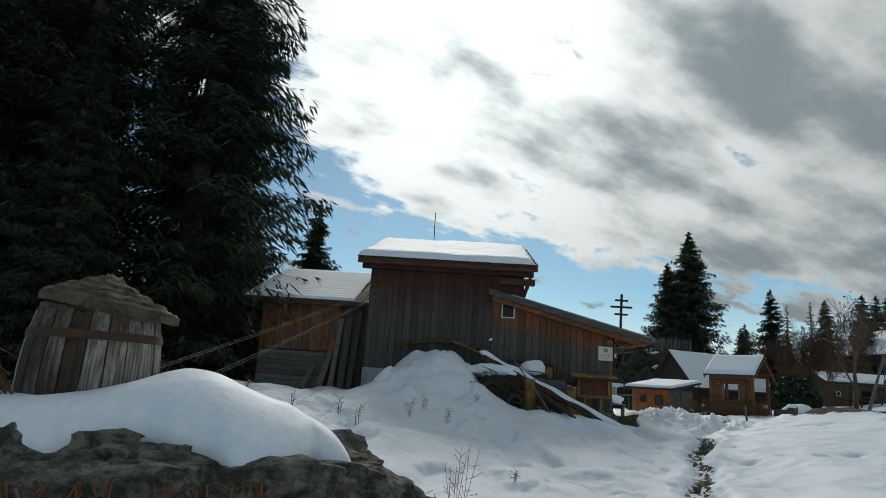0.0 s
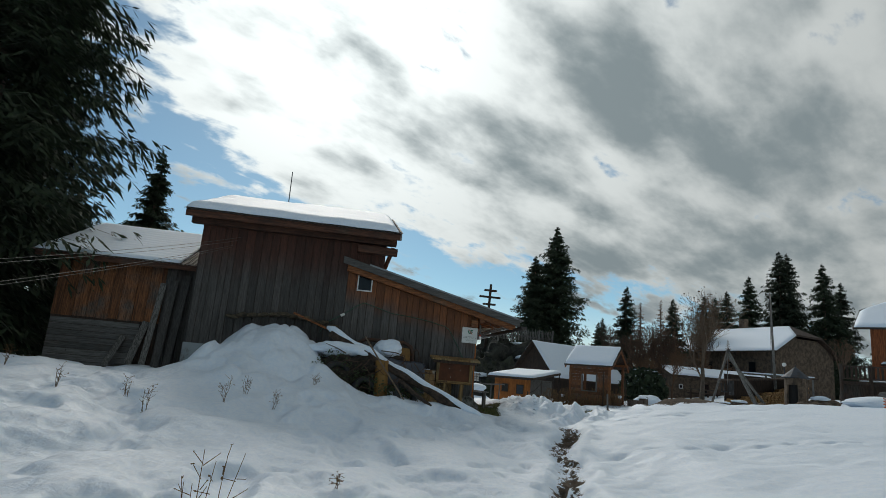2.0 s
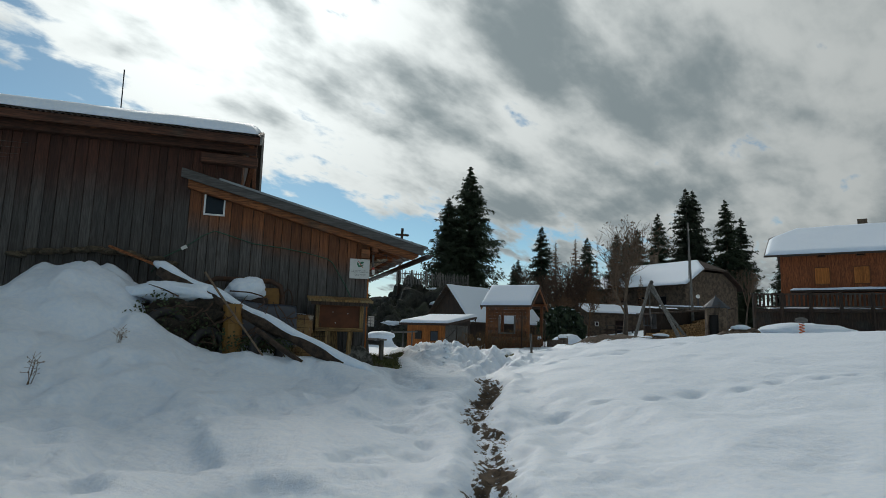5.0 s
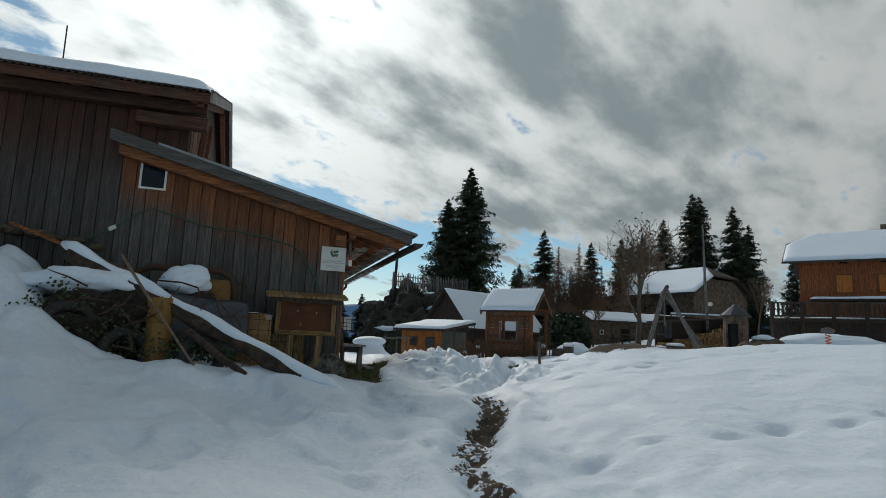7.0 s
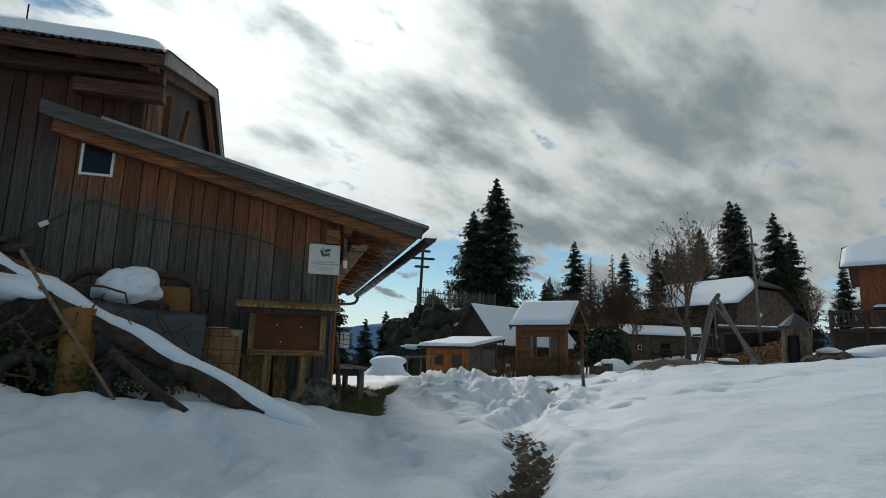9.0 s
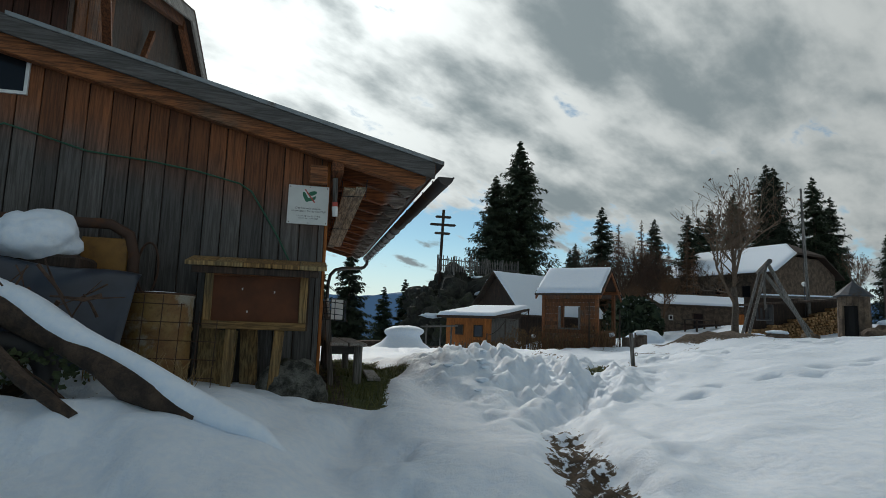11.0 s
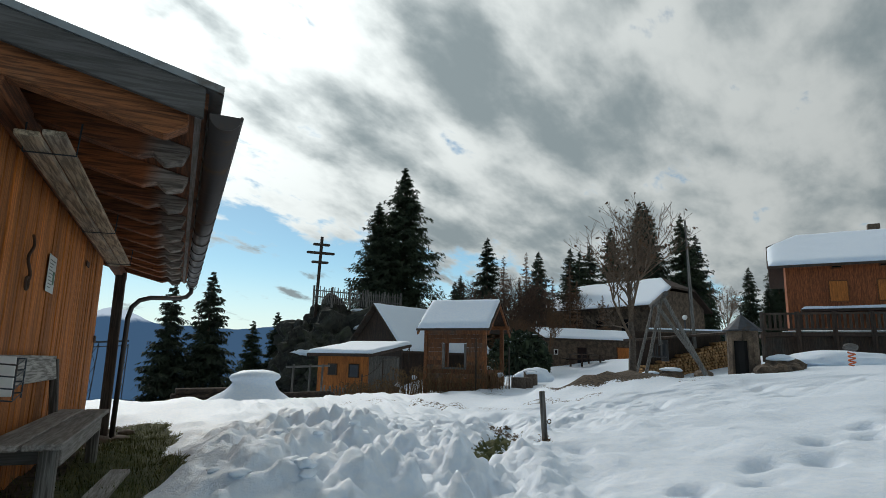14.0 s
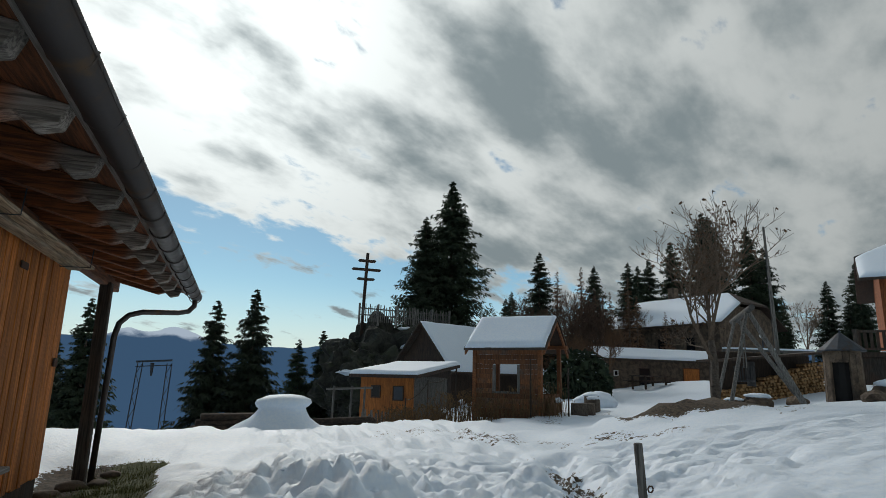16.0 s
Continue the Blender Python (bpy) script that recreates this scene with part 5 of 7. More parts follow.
def build_barrel():
    t = thing("barrel", "old weathered oak barrel topped with a flat stone slab", "barrel")
    cx, cy, z0, h = -2.12, 2.95, 0.28, 0.95
    def rad(u):
        return 0.325 + 0.088 * math.sin(math.pi * (0.04 + 0.80 * min(max(u, 0), 1)))
    n = 22
    rnd = random.Random(8)
    for k in range(n):
        a0, a1 = 2 * math.pi * (k + 0.03) / n, 2 * math.pi * (k + 0.97) / n
        bm = bmesh.new()
        rows = []
        dz = rnd.uniform(-0.012, 0.012)
        off = rnd.uniform(-0.006, 0.006)
        for j in range(9):
            u = j / 8
            r = rad(u) + off
            z = z0 + h * u + (dz if j == 8 else 0)
            rows.append([bm.verts.new((cx + q * math.cos(a), cy + q * math.sin(a), z)) for a, q in ((a0, r - 0.03), (a0, r), (a1, r), (a1, r - 0.03))])
        for a, b in zip(rows, rows[1:]):
            for i in range(4):
                bm.faces.new((a[i], a[(i + 1) % 4], b[(i + 1) % 4], b[i]))
        bm.faces.new(rows[0][::-1])
        bm.faces.new(rows[-1])
        bmesh.ops.recalc_face_normals(bm, faces=bm.faces[:])
        part("stave", bm, M_STAVE, t)
    for u, w in ((0.85, 0.045), (0.2, 0.045)):
        bm = bmesh.new()
        rows = []
        for du in (-w, w):
            for dr in (0.004, 0.009):
                r = rad(u + du / 2) + dr
                rows.append([bm.verts.new((cx + r * math.cos(2 * math.pi * k / 48), cy + r * math.sin(2 * math.pi * k / 48), z0 + h * (u + du / 1.6))) for k in range(48)])
        for a, b in ((0, 1), (1, 3), (3, 2), (2, 0)):
            for k in range(48):
                bm.faces.new((rows[a][k], rows[a][(k + 1) % 48], rows[b][(k + 1) % 48], rows[b][k]))
        bmesh.ops.recalc_face_normals(bm, faces=bm.faces[:])
        part("hoop", bm, M_IRON, t, "rusty iron hoop")
    part("head", tube([(cx, cy, z0 + h - 0.06), (cx, cy, z0 + h - 0.03)], 0.36, 28), M_STAVE, t)
    for nm, label, rx, ry, high, dx, dz, tilt, seed in (("stone_slab", "thin dark stone slab lying on the barrel", 0.34, 0.34, 0.0, 0.04, 0.012, 3, 9), ("stone_slab", "peaked layered brown stone crowning the barrel", 0.40, 0.37, 0.21, 0.06, 0.055, 8, 14)):
        bm = lump((0, 0, 0), (1, 1, 1), seed, 0.0, 5, 1.9)
        for v in bm.verts:
            a = math.atan2(v.co.y, v.co.x)
            r = math.hypot(v.co.x, v.co.y)
            rim = 1 + 0.09 * math.sin(a * 3 + seed) + 0.06 * math.sin(a * 5 + 1)
            lift = high * (1 - math.hypot(v.co.x + 0.22 * (1 - r), v.co.y)) ** 0.9 if r < 1 else 0
            z = (lift + 0.03) * (1 if v.co.z > 0 else 0) - (0.012 if v.co.z <= 0 else 0)
            step_ = math.floor(z * 26) / 26
            z = 0.55 * z + 0.45 * step_ + 0.016 * noise.noise(v.co * 6 + Vector((seed, 0, 0)))
            v.co = Vector((v.co.x * rx * rim, v.co.y * ry * rim, z))
        m = Matrix.Translation((cx + dx, cy, z0 + h + dz)) @ Matrix.Rotation(radians(tilt), 4, "Y")
        tagged(link(nm, turned(bm, m), M_SCHIST, smooth=False), label, "stone", "stones on the barrel")
    bm = bmesh.new()
    rnd = random.Random(12)
    for j in range(60):
        a = rnd.uniform(0, 1)
        p = Vector((-2.56 + 0.25 * a, 2.5 - 0.05 * a, 0.98 - 0.35 * a ** 1.5)) + Vector([rnd.uniform(-0.04, 0.04) for _ in range(3)])
        q = p + Vector((0.16, -0.03, -0.10 - 0.2 * a)) + Vector([rnd.uniform(-0.05, 0.05) for _ in range(3)])
        tube([p, q], [0.006, 0.003], 3, bm)
    tagged(link("straw_rope", bm, M_DRY), "frayed straw rope hanging beside the barrel", "rope", kind="stuff")
    wires = ((-2.05, 4.29, -2.95, 0.62), (-2.15, 4.18, -2.95, 0.60), (-2.2, 4.05, -2.65, 0.42), (-2.28, 3.97, -2.62, 0.40))
    for xa, za, xb, zb in wires:
        pts = []
        for k in range(25):
            u = k / 24
            pts.append((xa + (xb - xa) * u, 18.98 + (4.0 - 18.98) * u, za + (zb - za) * u - 0.25 * 4 * u * (1 - u) * 0.35))
        tagged(link("cable", tube(pts, 0.0032, 5), M_GREYZ), "thin slack cable stretched from the barn wall", "cable", "cables from the barn")
    bm = bmesh.new()
    for j in range(2):
        pts = [(-2.62 + (0.02 * math.sin(k * 1.3 + j * 3.1)), 4.0 + k * 0.07, 0.40 + k * 0.018 + 0.02 * math.cos(k * 1.3 + j * 3.1)) for k in range(22)]
        tube(pts, 0.013, 5, bm)
    tagged(link("twisted_rope", bm, M_DRY), "twisted end of the cable tied by the boulder", "rope")


build_barrel()


def weed(x, y, h, seed, n=7):
    rnd = random.Random(seed)
    bm = bmesh.new()
    z = gz(x, y) - 0.03
    for k in range(n):
        a = rnd.uniform(0, 6.28)
        top = Vector((x + math.cos(a) * h * rnd.uniform(0.05, 0.3), y + math.sin(a) * h * 0.2, z + h * rnd.uniform(0.5, 1.0)))
        p = Vector((x + rnd.uniform(-0.04, 0.04), y, z))
        mid_ = (p + top) / 2 + Vector((rnd.uniform(-0.04, 0.04), 0, 0.02))
        tube([p, mid_, top], [0.005, 0.004, 0.002], 4, bm)
        for j in range(6):
            u = rnd.uniform(0.35, 1)
            q = p.lerp(top, u)
            e = q + Vector((rnd.uniform(-0.1, 0.1), rnd.uniform(-0.05, 0.05), rnd.uniform(0.0, 0.09)))
            tube([q, e], [0.003, 0.002], 3, bm)
            if rnd.random() < 0.7:
                s = rnd.uniform(0.01, 0.022)
                d = Vector((rnd.uniform(-1, 1), rnd.uniform(-1, 1), rnd.uniform(-1, 1))).normalized() * s
                o = d.orthogonal().normalized() * s * 0.5
                bm.faces.new([bm.verts.new(e - o), bm.verts.new(e + d), bm.verts.new(e + o), bm.verts.new(e - d)])
    return tagged(link("weed", bm, M_DRY), "dry brown weed stalks sticking out of the snow", "weed", "dead weeds")


for k, (x, y, h) in enumerate(((0.32, 5.6, 1.0), (0.15, 5.2, 0.55), (-0.4, 5.8, 0.4), (-1.6, 7.0, 0.45), (-2.3, 7.2, 0.35), (-2.0, 12.5, 0.5), (-2.6, 13.4, 0.45), (-3.6, 13.0, 0.4), (-1.0, 13.8, 0.55), (-0.7, 14.4, 0.4), (-0.1, 14.2, 0.35), (-4.6, 12.6, 0.5), (1.9, 6.4, 0.4), (2.3, 6.3, 0.2), (-5.4, 15.0, 0.45), (0.6, 15.6, 0.3), (1.2, 9.2, 0.25))):
    weed(x, y, h, 100 + k, 7 if h > 0.6 else 4)


# ---- things along the barn front ----
def build_sign():
    t = thing("sign", "white enamel notice sign with green emblem on the barn", "sign")
    x0, x1, z0, z1, y = 4.478, 4.93, 1.955, 2.402, 18.982
    part("plate", soft(box(x0, x1, y, y + 0.004, z0, z1), 0.0015), M_SIGN, t)
    def text(s, x, z, size, mat):
        c = bpy.data.curves.new("lettering", "FONT")
        c.body, c.size, c.align_x, c.extrude = s, size, "CENTER", 0.0004
        c.materials.append(mat)
        o = new("lettering", c)
        o.parent = t
        o.matrix_basis = Matrix.Translation((x, y - 0.0015, z)) @ Matrix.Rotation(radians(90), 4, "X")
    cx = (x0 + x1) / 2 + 0.01
    text("Der Umwelt zuliebe", cx - 0.01, 2.128, 0.034, M_INK)
    text("hinterlassen Sie keinen Müll", cx, 2.096, 0.034, M_INK)
    text("L.G. Nr. 16 vom 25.07.1970", cx, 2.043, 0.0235, M_INK)
    text("D.L.H. vom 10.04.1985", cx, 2.017, 0.0235, M_INK)
    def blob(pts, mat, nm, dy=0.0015):
        bm = bmesh.new()
        lo = [bm.verts.new((cx + px_, y - dy, 2.28 + pz_)) for px_, pz_ in pts]
        hi = [bm.verts.new((cx + px_, y - 0.0002, 2.28 + pz_)) for px_, pz_ in pts]
        bm.faces.new(lo)
        for i in range(len(pts)):
            j = (i + 1) % len(pts)
            bm.faces.new((lo[j], lo[i], hi[i], hi[j]))
        bmesh.ops.recalc_face_normals(bm, faces=bm.faces[:])
        part(nm, bm, mat, t)
    def oval(ox, oz, a, b, tilt):
        return [(ox + a * math.cos(u) * math.cos(tilt) - b * math.sin(u) * math.sin(tilt), oz + a * math.cos(u) * math.sin(tilt) + b * math.sin(u) * math.cos(tilt)) for u in np.linspace(0, 2 * math.pi, 24, endpoint=False)]
    blob(oval(-0.045, -0.01, 0.062, 0.022, -1.15), M_GREEN, "emblem")
    blob(oval(0.03, 0.035, 0.052, 0.024, 0.35), M_GREEN, "emblem", 0.0017)
    blob(oval(0.01, -0.035, 0.06, 0.02, 0.25), M_GREEN, "emblem", 0.0019)
    blob(oval(0.052, -0.012, 0.026, 0.01, 0.6), M_GREEN, "emblem", 0.0021)
    blob([(-0.06, 0.075), (-0.045, 0.078), (0.068, -0.068), (0.052, -0.072)], M_RED, "emblem_bar", 0.0026)
    for a, b in ((x0 + 0.02, z0 + 0.02), (x1 - 0.02, z0 + 0.02), (x0 + 0.02, z1 - 0.02), (x1 - 0.02, z1 - 0.02), (cx, z1 - 0.015), (cx, z0 + 0.015)):
        part("screw", tube([(a, y - 0.003, b), (a, y + 0.002, b)], 0.006, 8), M_IRON, t)


build_sign()


def build_noticeboard():
    t = thing("noticeboard", "brown wooden notice case with a little plank roof on legs", "noticeboard")
    y = 18.56
    x0, x1, z0, z1 = 3.74, 4.76, 0.76, 1.36
    part("pinboard", box(x0 + 0.05, x1 - 0.05, y + 0.01, y + 0.05, z0 + 0.04, z1), M_CORK, t)
    part("glazing", box(x0 + 0.07, x1 - 0.07, y - 0.012, y - 0.006, z0 + 0.07, z1 - 0.01), M_CORK, t)
    for a in ((x0, x1, z0, z0 + 0.08), (x0, x0 + 0.08, z0 + 0.08, z1), (x1 - 0.08, x1, z0 + 0.08, z1)):
        part("frame", soft(box(a[0], a[1], y - 0.05, y + 0.02, a[2], a[3]), 0.006), M_OLIVEX if a[1] - a[0] > 0.3 else M_OLIVE, t)
    part("top_rail", soft(box(x0 + 0.08, x1 - 0.08, y - 0.05, y + 0.02, z1 - 0.06, z1 + 0.01), 0.006), M_BEAMX, t)
    part("fascia", soft(box(x0 - 0.12, x1 + 0.1, y - 0.15, y - 0.12, z1 - 0.05, z1 + 0.02), 0.005), M_DARKWOOD, t)
    for k in range(5):
        xa = 3.56 + k * 0.277
        bm = hexa_roof(xa, xa + 0.272, y)
        part("roof_board", bm, M_OLIVE, t)
    part("case", box(x0 - 0.02, x1 + 0.02, y + 0.05, y + 0.12, z0, z1 + 0.05), M_DARKWOOD, t)
    for x, s in ((4.02, -0.02), (4.50, -0.05)):
        part("leg", soft(beam((x + s, y + 0.0, -0.05), (x, y + 0.02, z0), 0.10, 0.09, upv=(0, 1, 0)), 0.008), M_OLIVE, t)
    for k, (px_, pz_) in enumerate(((4.1, 1.16), (4.16, 0.93), (4.42, 1.14))):
        part("scrap", box(px_, px_ + 0.012, y - 0.016, y - 0.013, pz_, pz_ + 0.022), M_WHITE, t)


def hexa_roof(a, b, y):
    bm = bmesh.new()
    hexa(bm, [(a, y - 0.19, 1.38), (b, y - 0.19, 1.38), (b, y + 0.24, 1.47), (a, y + 0.24, 1.47), (a, y - 0.19, 1.425), (b, y - 0.19, 1.425), (b, y + 0.24, 1.515), (a, y + 0.24, 1.515)])
    return soft(bm, 0.005)


build_noticeboard()


def cask(name, label, cx, cy, z0, z1, r, n=16, mat=None, hoops=((0.2, 0.03), (0.75, 0.03))):
    t = thing(name, label, "barrel")
    for k in range(n):
        a0, a1 = 2 * math.pi * (k + 0.03) / n, 2 * math.pi * (k + 0.97) / n
        bm = bmesh.new()
        hexa(bm, [(cx + q * math.cos(a), cy + q * math.sin(a), z) for z in (z0, z1) for a, q in ((a0, r - 0.03), (a0, r), (a1, r), (a1, r - 0.03))])
        part("stave", bm, mat or M_STAVE, t)
    for u, w in hoops:
        z = z0 + (z1 - z0) * u
        pts = [(cx + (r + 0.006) * math.cos(2 * math.pi * k / 32), cy + (r + 0.006) * math.sin(2 * math.pi * k / 32), z) for k in range(33)]
        part("hoop", tube(pts, 0.009, 5), M_IRON, t)
    part("head", tube([(cx, cy, z1 - 0.06), (cx, cy, z1 - 0.04)], r - 0.02, 20), M_DARKWOOD, t)
    return t



def build_drum(cx, cy, z0, z1, r):
    t = thing("oil_drum", "rusty drum with flaking yellow-brown paint against the barn wall", "drum")
    rows = [(z0, r), (z0 + 0.02, r + 0.008), (z0 + 0.05, r)]
    for u in (0.34, 0.67):
        z = z0 + (z1 - z0) * u
        rows += [(z - 0.03, r), (z, r + 0.014), (z + 0.03, r)]
    rows += [(z1 - 0.03, r), (z1 - 0.015, r + 0.009), (z1, r + 0.006)]
    part("shell", tube([(cx, cy, z) for z, q in rows], [q for z, q in rows], 36), M_DRUM, t, smooth=True)
    part("rim", tube([(cx + r * math.cos(k * math.pi / 16), cy + r * math.sin(k * math.pi / 16), z1 + 0.004) for k in range(33)], 0.011, 6), M_IRON, t)
    # welded mesh standing in front
    g = thing("wire_mesh", "rusty welded wire mesh panel in front of the drum", "mesh")
    for k in range(7):
        x = 2.98 + k * 0.16
        part("wire", tube([(x, 17.97, -0.02), (x + 0.02, 18.0, 1.06 - 0.07 * max(0, k - 3))], 0.0045, 5), M_IRON, g)
    for k in range(6):
        z = 0.16 + k * 0.165
        part("wire", tube([(2.9, 17.966, z), (3.97 - (0.3 if k == 5 else 0.0), 17.976, z - 0.012)], 0.0045, 5), M_IRON, g)
    rnd = random.Random(71)
    for k in range(3):
        bm = bmesh.new()
        x = 3.0 + k * 0.36
        for j in range(22):
            p = Vector((x + rnd.uniform(-0.1, 0.1), 17.9 + rnd.uniform(-0.04, 0.04), gz(x, 17.9) - 0.02))
            q = p + Vector((rnd.uniform(-0.16, 0.16), rnd.uniform(-0.04, 0.04), rnd.uniform(0.15, 0.55 - 0.14 * k)))
            tube([p, p.lerp(q, 0.5) + Vector((0, 0, 0.05)), q], [0.004, 0.0035, 0.0015], 3, bm)
        tagged(link("dry_grass", bm, M_STRAW), "tuft of straw-coloured dead grass by the wire mesh", "grass", "tufts by the mesh", "stuff")


build_drum(3.37, 18.35, 0.1, 1.07, 0.31)
tagged(link("drum_snow", lump((3.37, 18.35, 1.05), (0.26, 0.26, 0.05), 2, 0.1, 3), M_SNOW, smooth=True), "cap of snow on the rusty drum", "snow")


def build_front_clutter():
    rnd = random.Random(44)
    for k, (x, w, h, lean) in enumerate(((3.76, 0.19, 0.78, 0.03), (3.96, 0.2, 0.74, -0.02), (4.17, 0.18, 0.76, 0.05))):
        tagged(link("loose_board", soft(beam((x + lean, 18.78, -0.05), (x, 18.9, h), w, 0.03, upv=(0, 1, 0)), 0.005), M_OLIVE), "pale weathered board leaning behind the notice case", "plank", "boards behind the notice case")
    tagged(link("boulder", lump((4.66, 18.66, 0.12), (0.36, 0.2, 0.34), 14, 0.22, 4), M_ROCK, smooth=True), "rounded brown boulder at the barn corner", "rock")
    # ledge of flat stones over the mound
    for k in range(11):
        x = -1.95 + k * 0.27
        z = 2.02 + 0.2 * math.sin((k + 0.5) / 11 * math.pi) + rnd.uniform(-0.02, 0.02)
        bm = lump((0, 0, 0), (0.19, 0.14, 0.065), 60 + k, 0.3, 2)
        tagged(link("ledge_stone", turned(bm, Matrix.Translation((x, 18.86, z)) @ Matrix.Rotation(rnd.uniform(-0.2, 0.2), 4, "Y")), M_SCHIST), "flat brown stone laid against the barn wall", "stone", "ledge stones")
    tagged(link("plank", soft(beam((-0.3, 18.55, 2.28), (1.45, 18.15, 1.62), 0.13, 0.05), 0.006), M_BEAMX), "old plank lying down the side of the snow mound", "plank")
    tagged(link("sheet_metal", soft(box(-3.12, -2.45, 18.90, 18.93, 0.3, 1.25), 0.004), M_ZINC), "grey metal sheet against the barn's corner", "metal sheet")
    # hanging hose and its tag
    hose = [(0.42, 18.97, 1.85), (0.6, 18.97, 2.16), (1.0, 18.97, 2.40), (1.35, 18.97, 2.68), (1.57, 18.97, 2.80), (1.8, 18.97, 2.74), (2.38, 18.97, 2.58), (3.0, 18.97, 2.53), (3.5, 18.97, 2.46), (3.95, 18.97, 2.36), (4.08, 18.97, 2.28), (4.25, 18.97, 2.02), (4.40, 18.97, 1.78), (4.55, 18.97, 1.5), (4.60, 18.97, 1.3)]
    t = thing("hose", "thin dark green hose hung along the barn boards", "hose")
    part("tube", tube(hose, 0.011, 6), M_HOSE, t, smooth=True)
    part("tag", turned(box(-0.06, 0.06, -0.008, 0.008, -0.035, 0.035), Matrix.Translation((1.0, 18.955, 2.40)) @ Matrix.Rotation(radians(-30), 4, "Y")), M_SIGN, t, "white plastic tag")
    # paint brush on the corner
    t = thing("brush", "long-handled brush with red band hung on the corner", "brush")
    part("handle", tube([(4.99, 18.93, 2.50), (5.0, 18.93, 2.22)], [0.03, 0.026], 8), M_GREYZ, t)
    part("band", tube([(5.0, 18.93, 2.22), (5.003, 18.93, 2.17)], 0.032, 10), M_RED, t, "red band")
    part("bristles", tube([(5.003, 18.93, 2.17), (5.01, 18.93, 2.06)], [0.036, 0.03], 10), M_WHITE, t, "white bristles")


build_front_clutter()


def build_junk():
    # the snow-covered log sloping down to the path
    A, B = Vector((0.75, 17.65, 1.78)), Vector((4.1, 16.45, 0.17))
    t = thing("log", "dark fallen log sloping down, snow along its top", "log")
    rnd = random.Random(15)
    pts = [A.lerp(B, k / 14) + Vector((rnd.uniform(-0.015, 0.015), rnd.uniform(-0.015, 0.015), rnd.uniform(-0.012, 0.012))) for k in range(15)]
    part("trunk", tube(pts, [0.10 + 0.015 * math.sin(k * 1.7) for k in range(15)], 12), M_LOGBARK, t, smooth=True)
    pts = [A.lerp(B, -0.03 + k / 26 * 1.24) + Vector((0, 0.02, 0.10 + 0.02 * math.sin(k * 1.1) - (0.06 if k > 24 else 0))) for k in range(27)]
    tagged(link("log_snow", tube(pts, [0.04 if k in (0, 26) else 0.088 + 0.016 * math.sin(k * 0.9 + 1) for k in range(27)], 12), M_SNOW, smooth=True), "roll of snow lying along the sloping log", "snow")
    bm = lump((1.05, 17.5, 1.38), (0.8, 0.4, 0.2), 21, 0.35, 4, 1.2)
    tagged(link("pile_snow", bm, M_SNOW, smooth=True), "snow lying over the heap of branches", "snow")
    # hollow under the snow: leafy heap, the hollow's shade painted into its near-black colour
    tagged(link("brush_mound", lump((1.35, 17.4, 0.75), (0.75, 0.4, 0.5), 22, 0.8, 4, 1.8), M_SHADELEAF, smooth=True), "heap of branches and leaves under snow, coloured with the hollow shade", "heap")
    bm = bmesh.new()
    for k in range(1100):
        p = Vector((rnd.uniform(0.4, 3.2), 16.7 + rnd.uniform(0, 0.5), 0.0))
        p.z = 0.35 + rnd.uniform(0, 1.05) * max(0.25, 1 - abs(p.x - 0.9) / 1.9)
        d = Vector((rnd.uniform(-1, 1), rnd.uniform(-1, 0.4), rnd.uniform(-1, 0.6))).normalized() * rnd.uniform(0.03, 0.07)
        o = d.orthogonal().normalized() * d.length * 0.45
        bm.faces.new([bm.verts.new(p), bm.verts.new(p + d * 0.5 + o), bm.verts.new(p + d), bm.verts.new(p + d * 0.5 - o)])
    tagged(link("ivy", bm, M_IVY), "dark green trailing leaves on the heap", "leaves", kind="stuff")
    bm = bmesh.new()
    for k in range(80):
        p = Vector((rnd.uniform(0.6, 3.3), 16.75 + rnd.uniform(0, 0.5), rnd.uniform(0.35, 1.3)))
        q = p + Vector((rnd.uniform(-0.6, 0.6), rnd.uniform(-0.15, 0.1), rnd.uniform(-0.45, 0.35)))
        r = rnd.uniform(0.006, 0.02)
        tube([p, (p + q) / 2 + Vector((0, 0, rnd.uniform(-0.05, 0.05))), q], [r, r * 0.8, r * 0.4], 5, bm)
    tagged(link("brushwood", bm, M_THICKET), "tangle of thin dead branches under the log", "branches", kind="stuff")
    t = thing("drum", "rusty yellow metal drum half buried in snow", "drum")
    part("shell", tube([(2.16, 17.05, 0.2), (2.12, 17.1, 1.18)], 0.17, 18, None, True), M_YELLOW, t, smooth=False)
    for z in (0.5, 0.85):
        pts = [(2.14 + 0.176 * math.cos(2 * math.pi * k / 24), 17.08 + 0.176 * math.sin(2 * math.pi * k / 24), z) for k in range(25)]
        part("rib", tube(pts, 0.009, 5), M_YELLOW, t)
    for x, y, z, R, tilt in ((1.75, 17.0, 0.42, 0.27, 80), (2.75, 16.85, 0.40, 0.25, 70), (1.05, 17.0, 0.72, 0.3, 75)):
        m = Matrix.Translation((x, y, z)) @ Matrix.Rotation(radians(tilt), 4, "X") @ Matrix.Rotation(0.4, 4, "Y")
        pts = [m @ Vector((R * math.cos(2 * math.pi * k / 28), R * math.sin(2 * math.pi * k / 28), 0)) for k in range(29)]
        tagged(link("tyre", tube(pts, 0.085, 10, None, False), M_RUBBER, smooth=True), "old black tyre among the junk under the log", "tyre", "tyres in the heap")
    tagged(link("stick", tube([(1.62, 16.75, 1.72), (2.0, 16.65, 1.2), (2.7, 16.5, 0.28)], [0.02, 0.019, 0.016], 8), M_TWIG), "straight grey stick leaning over the log", "stick")
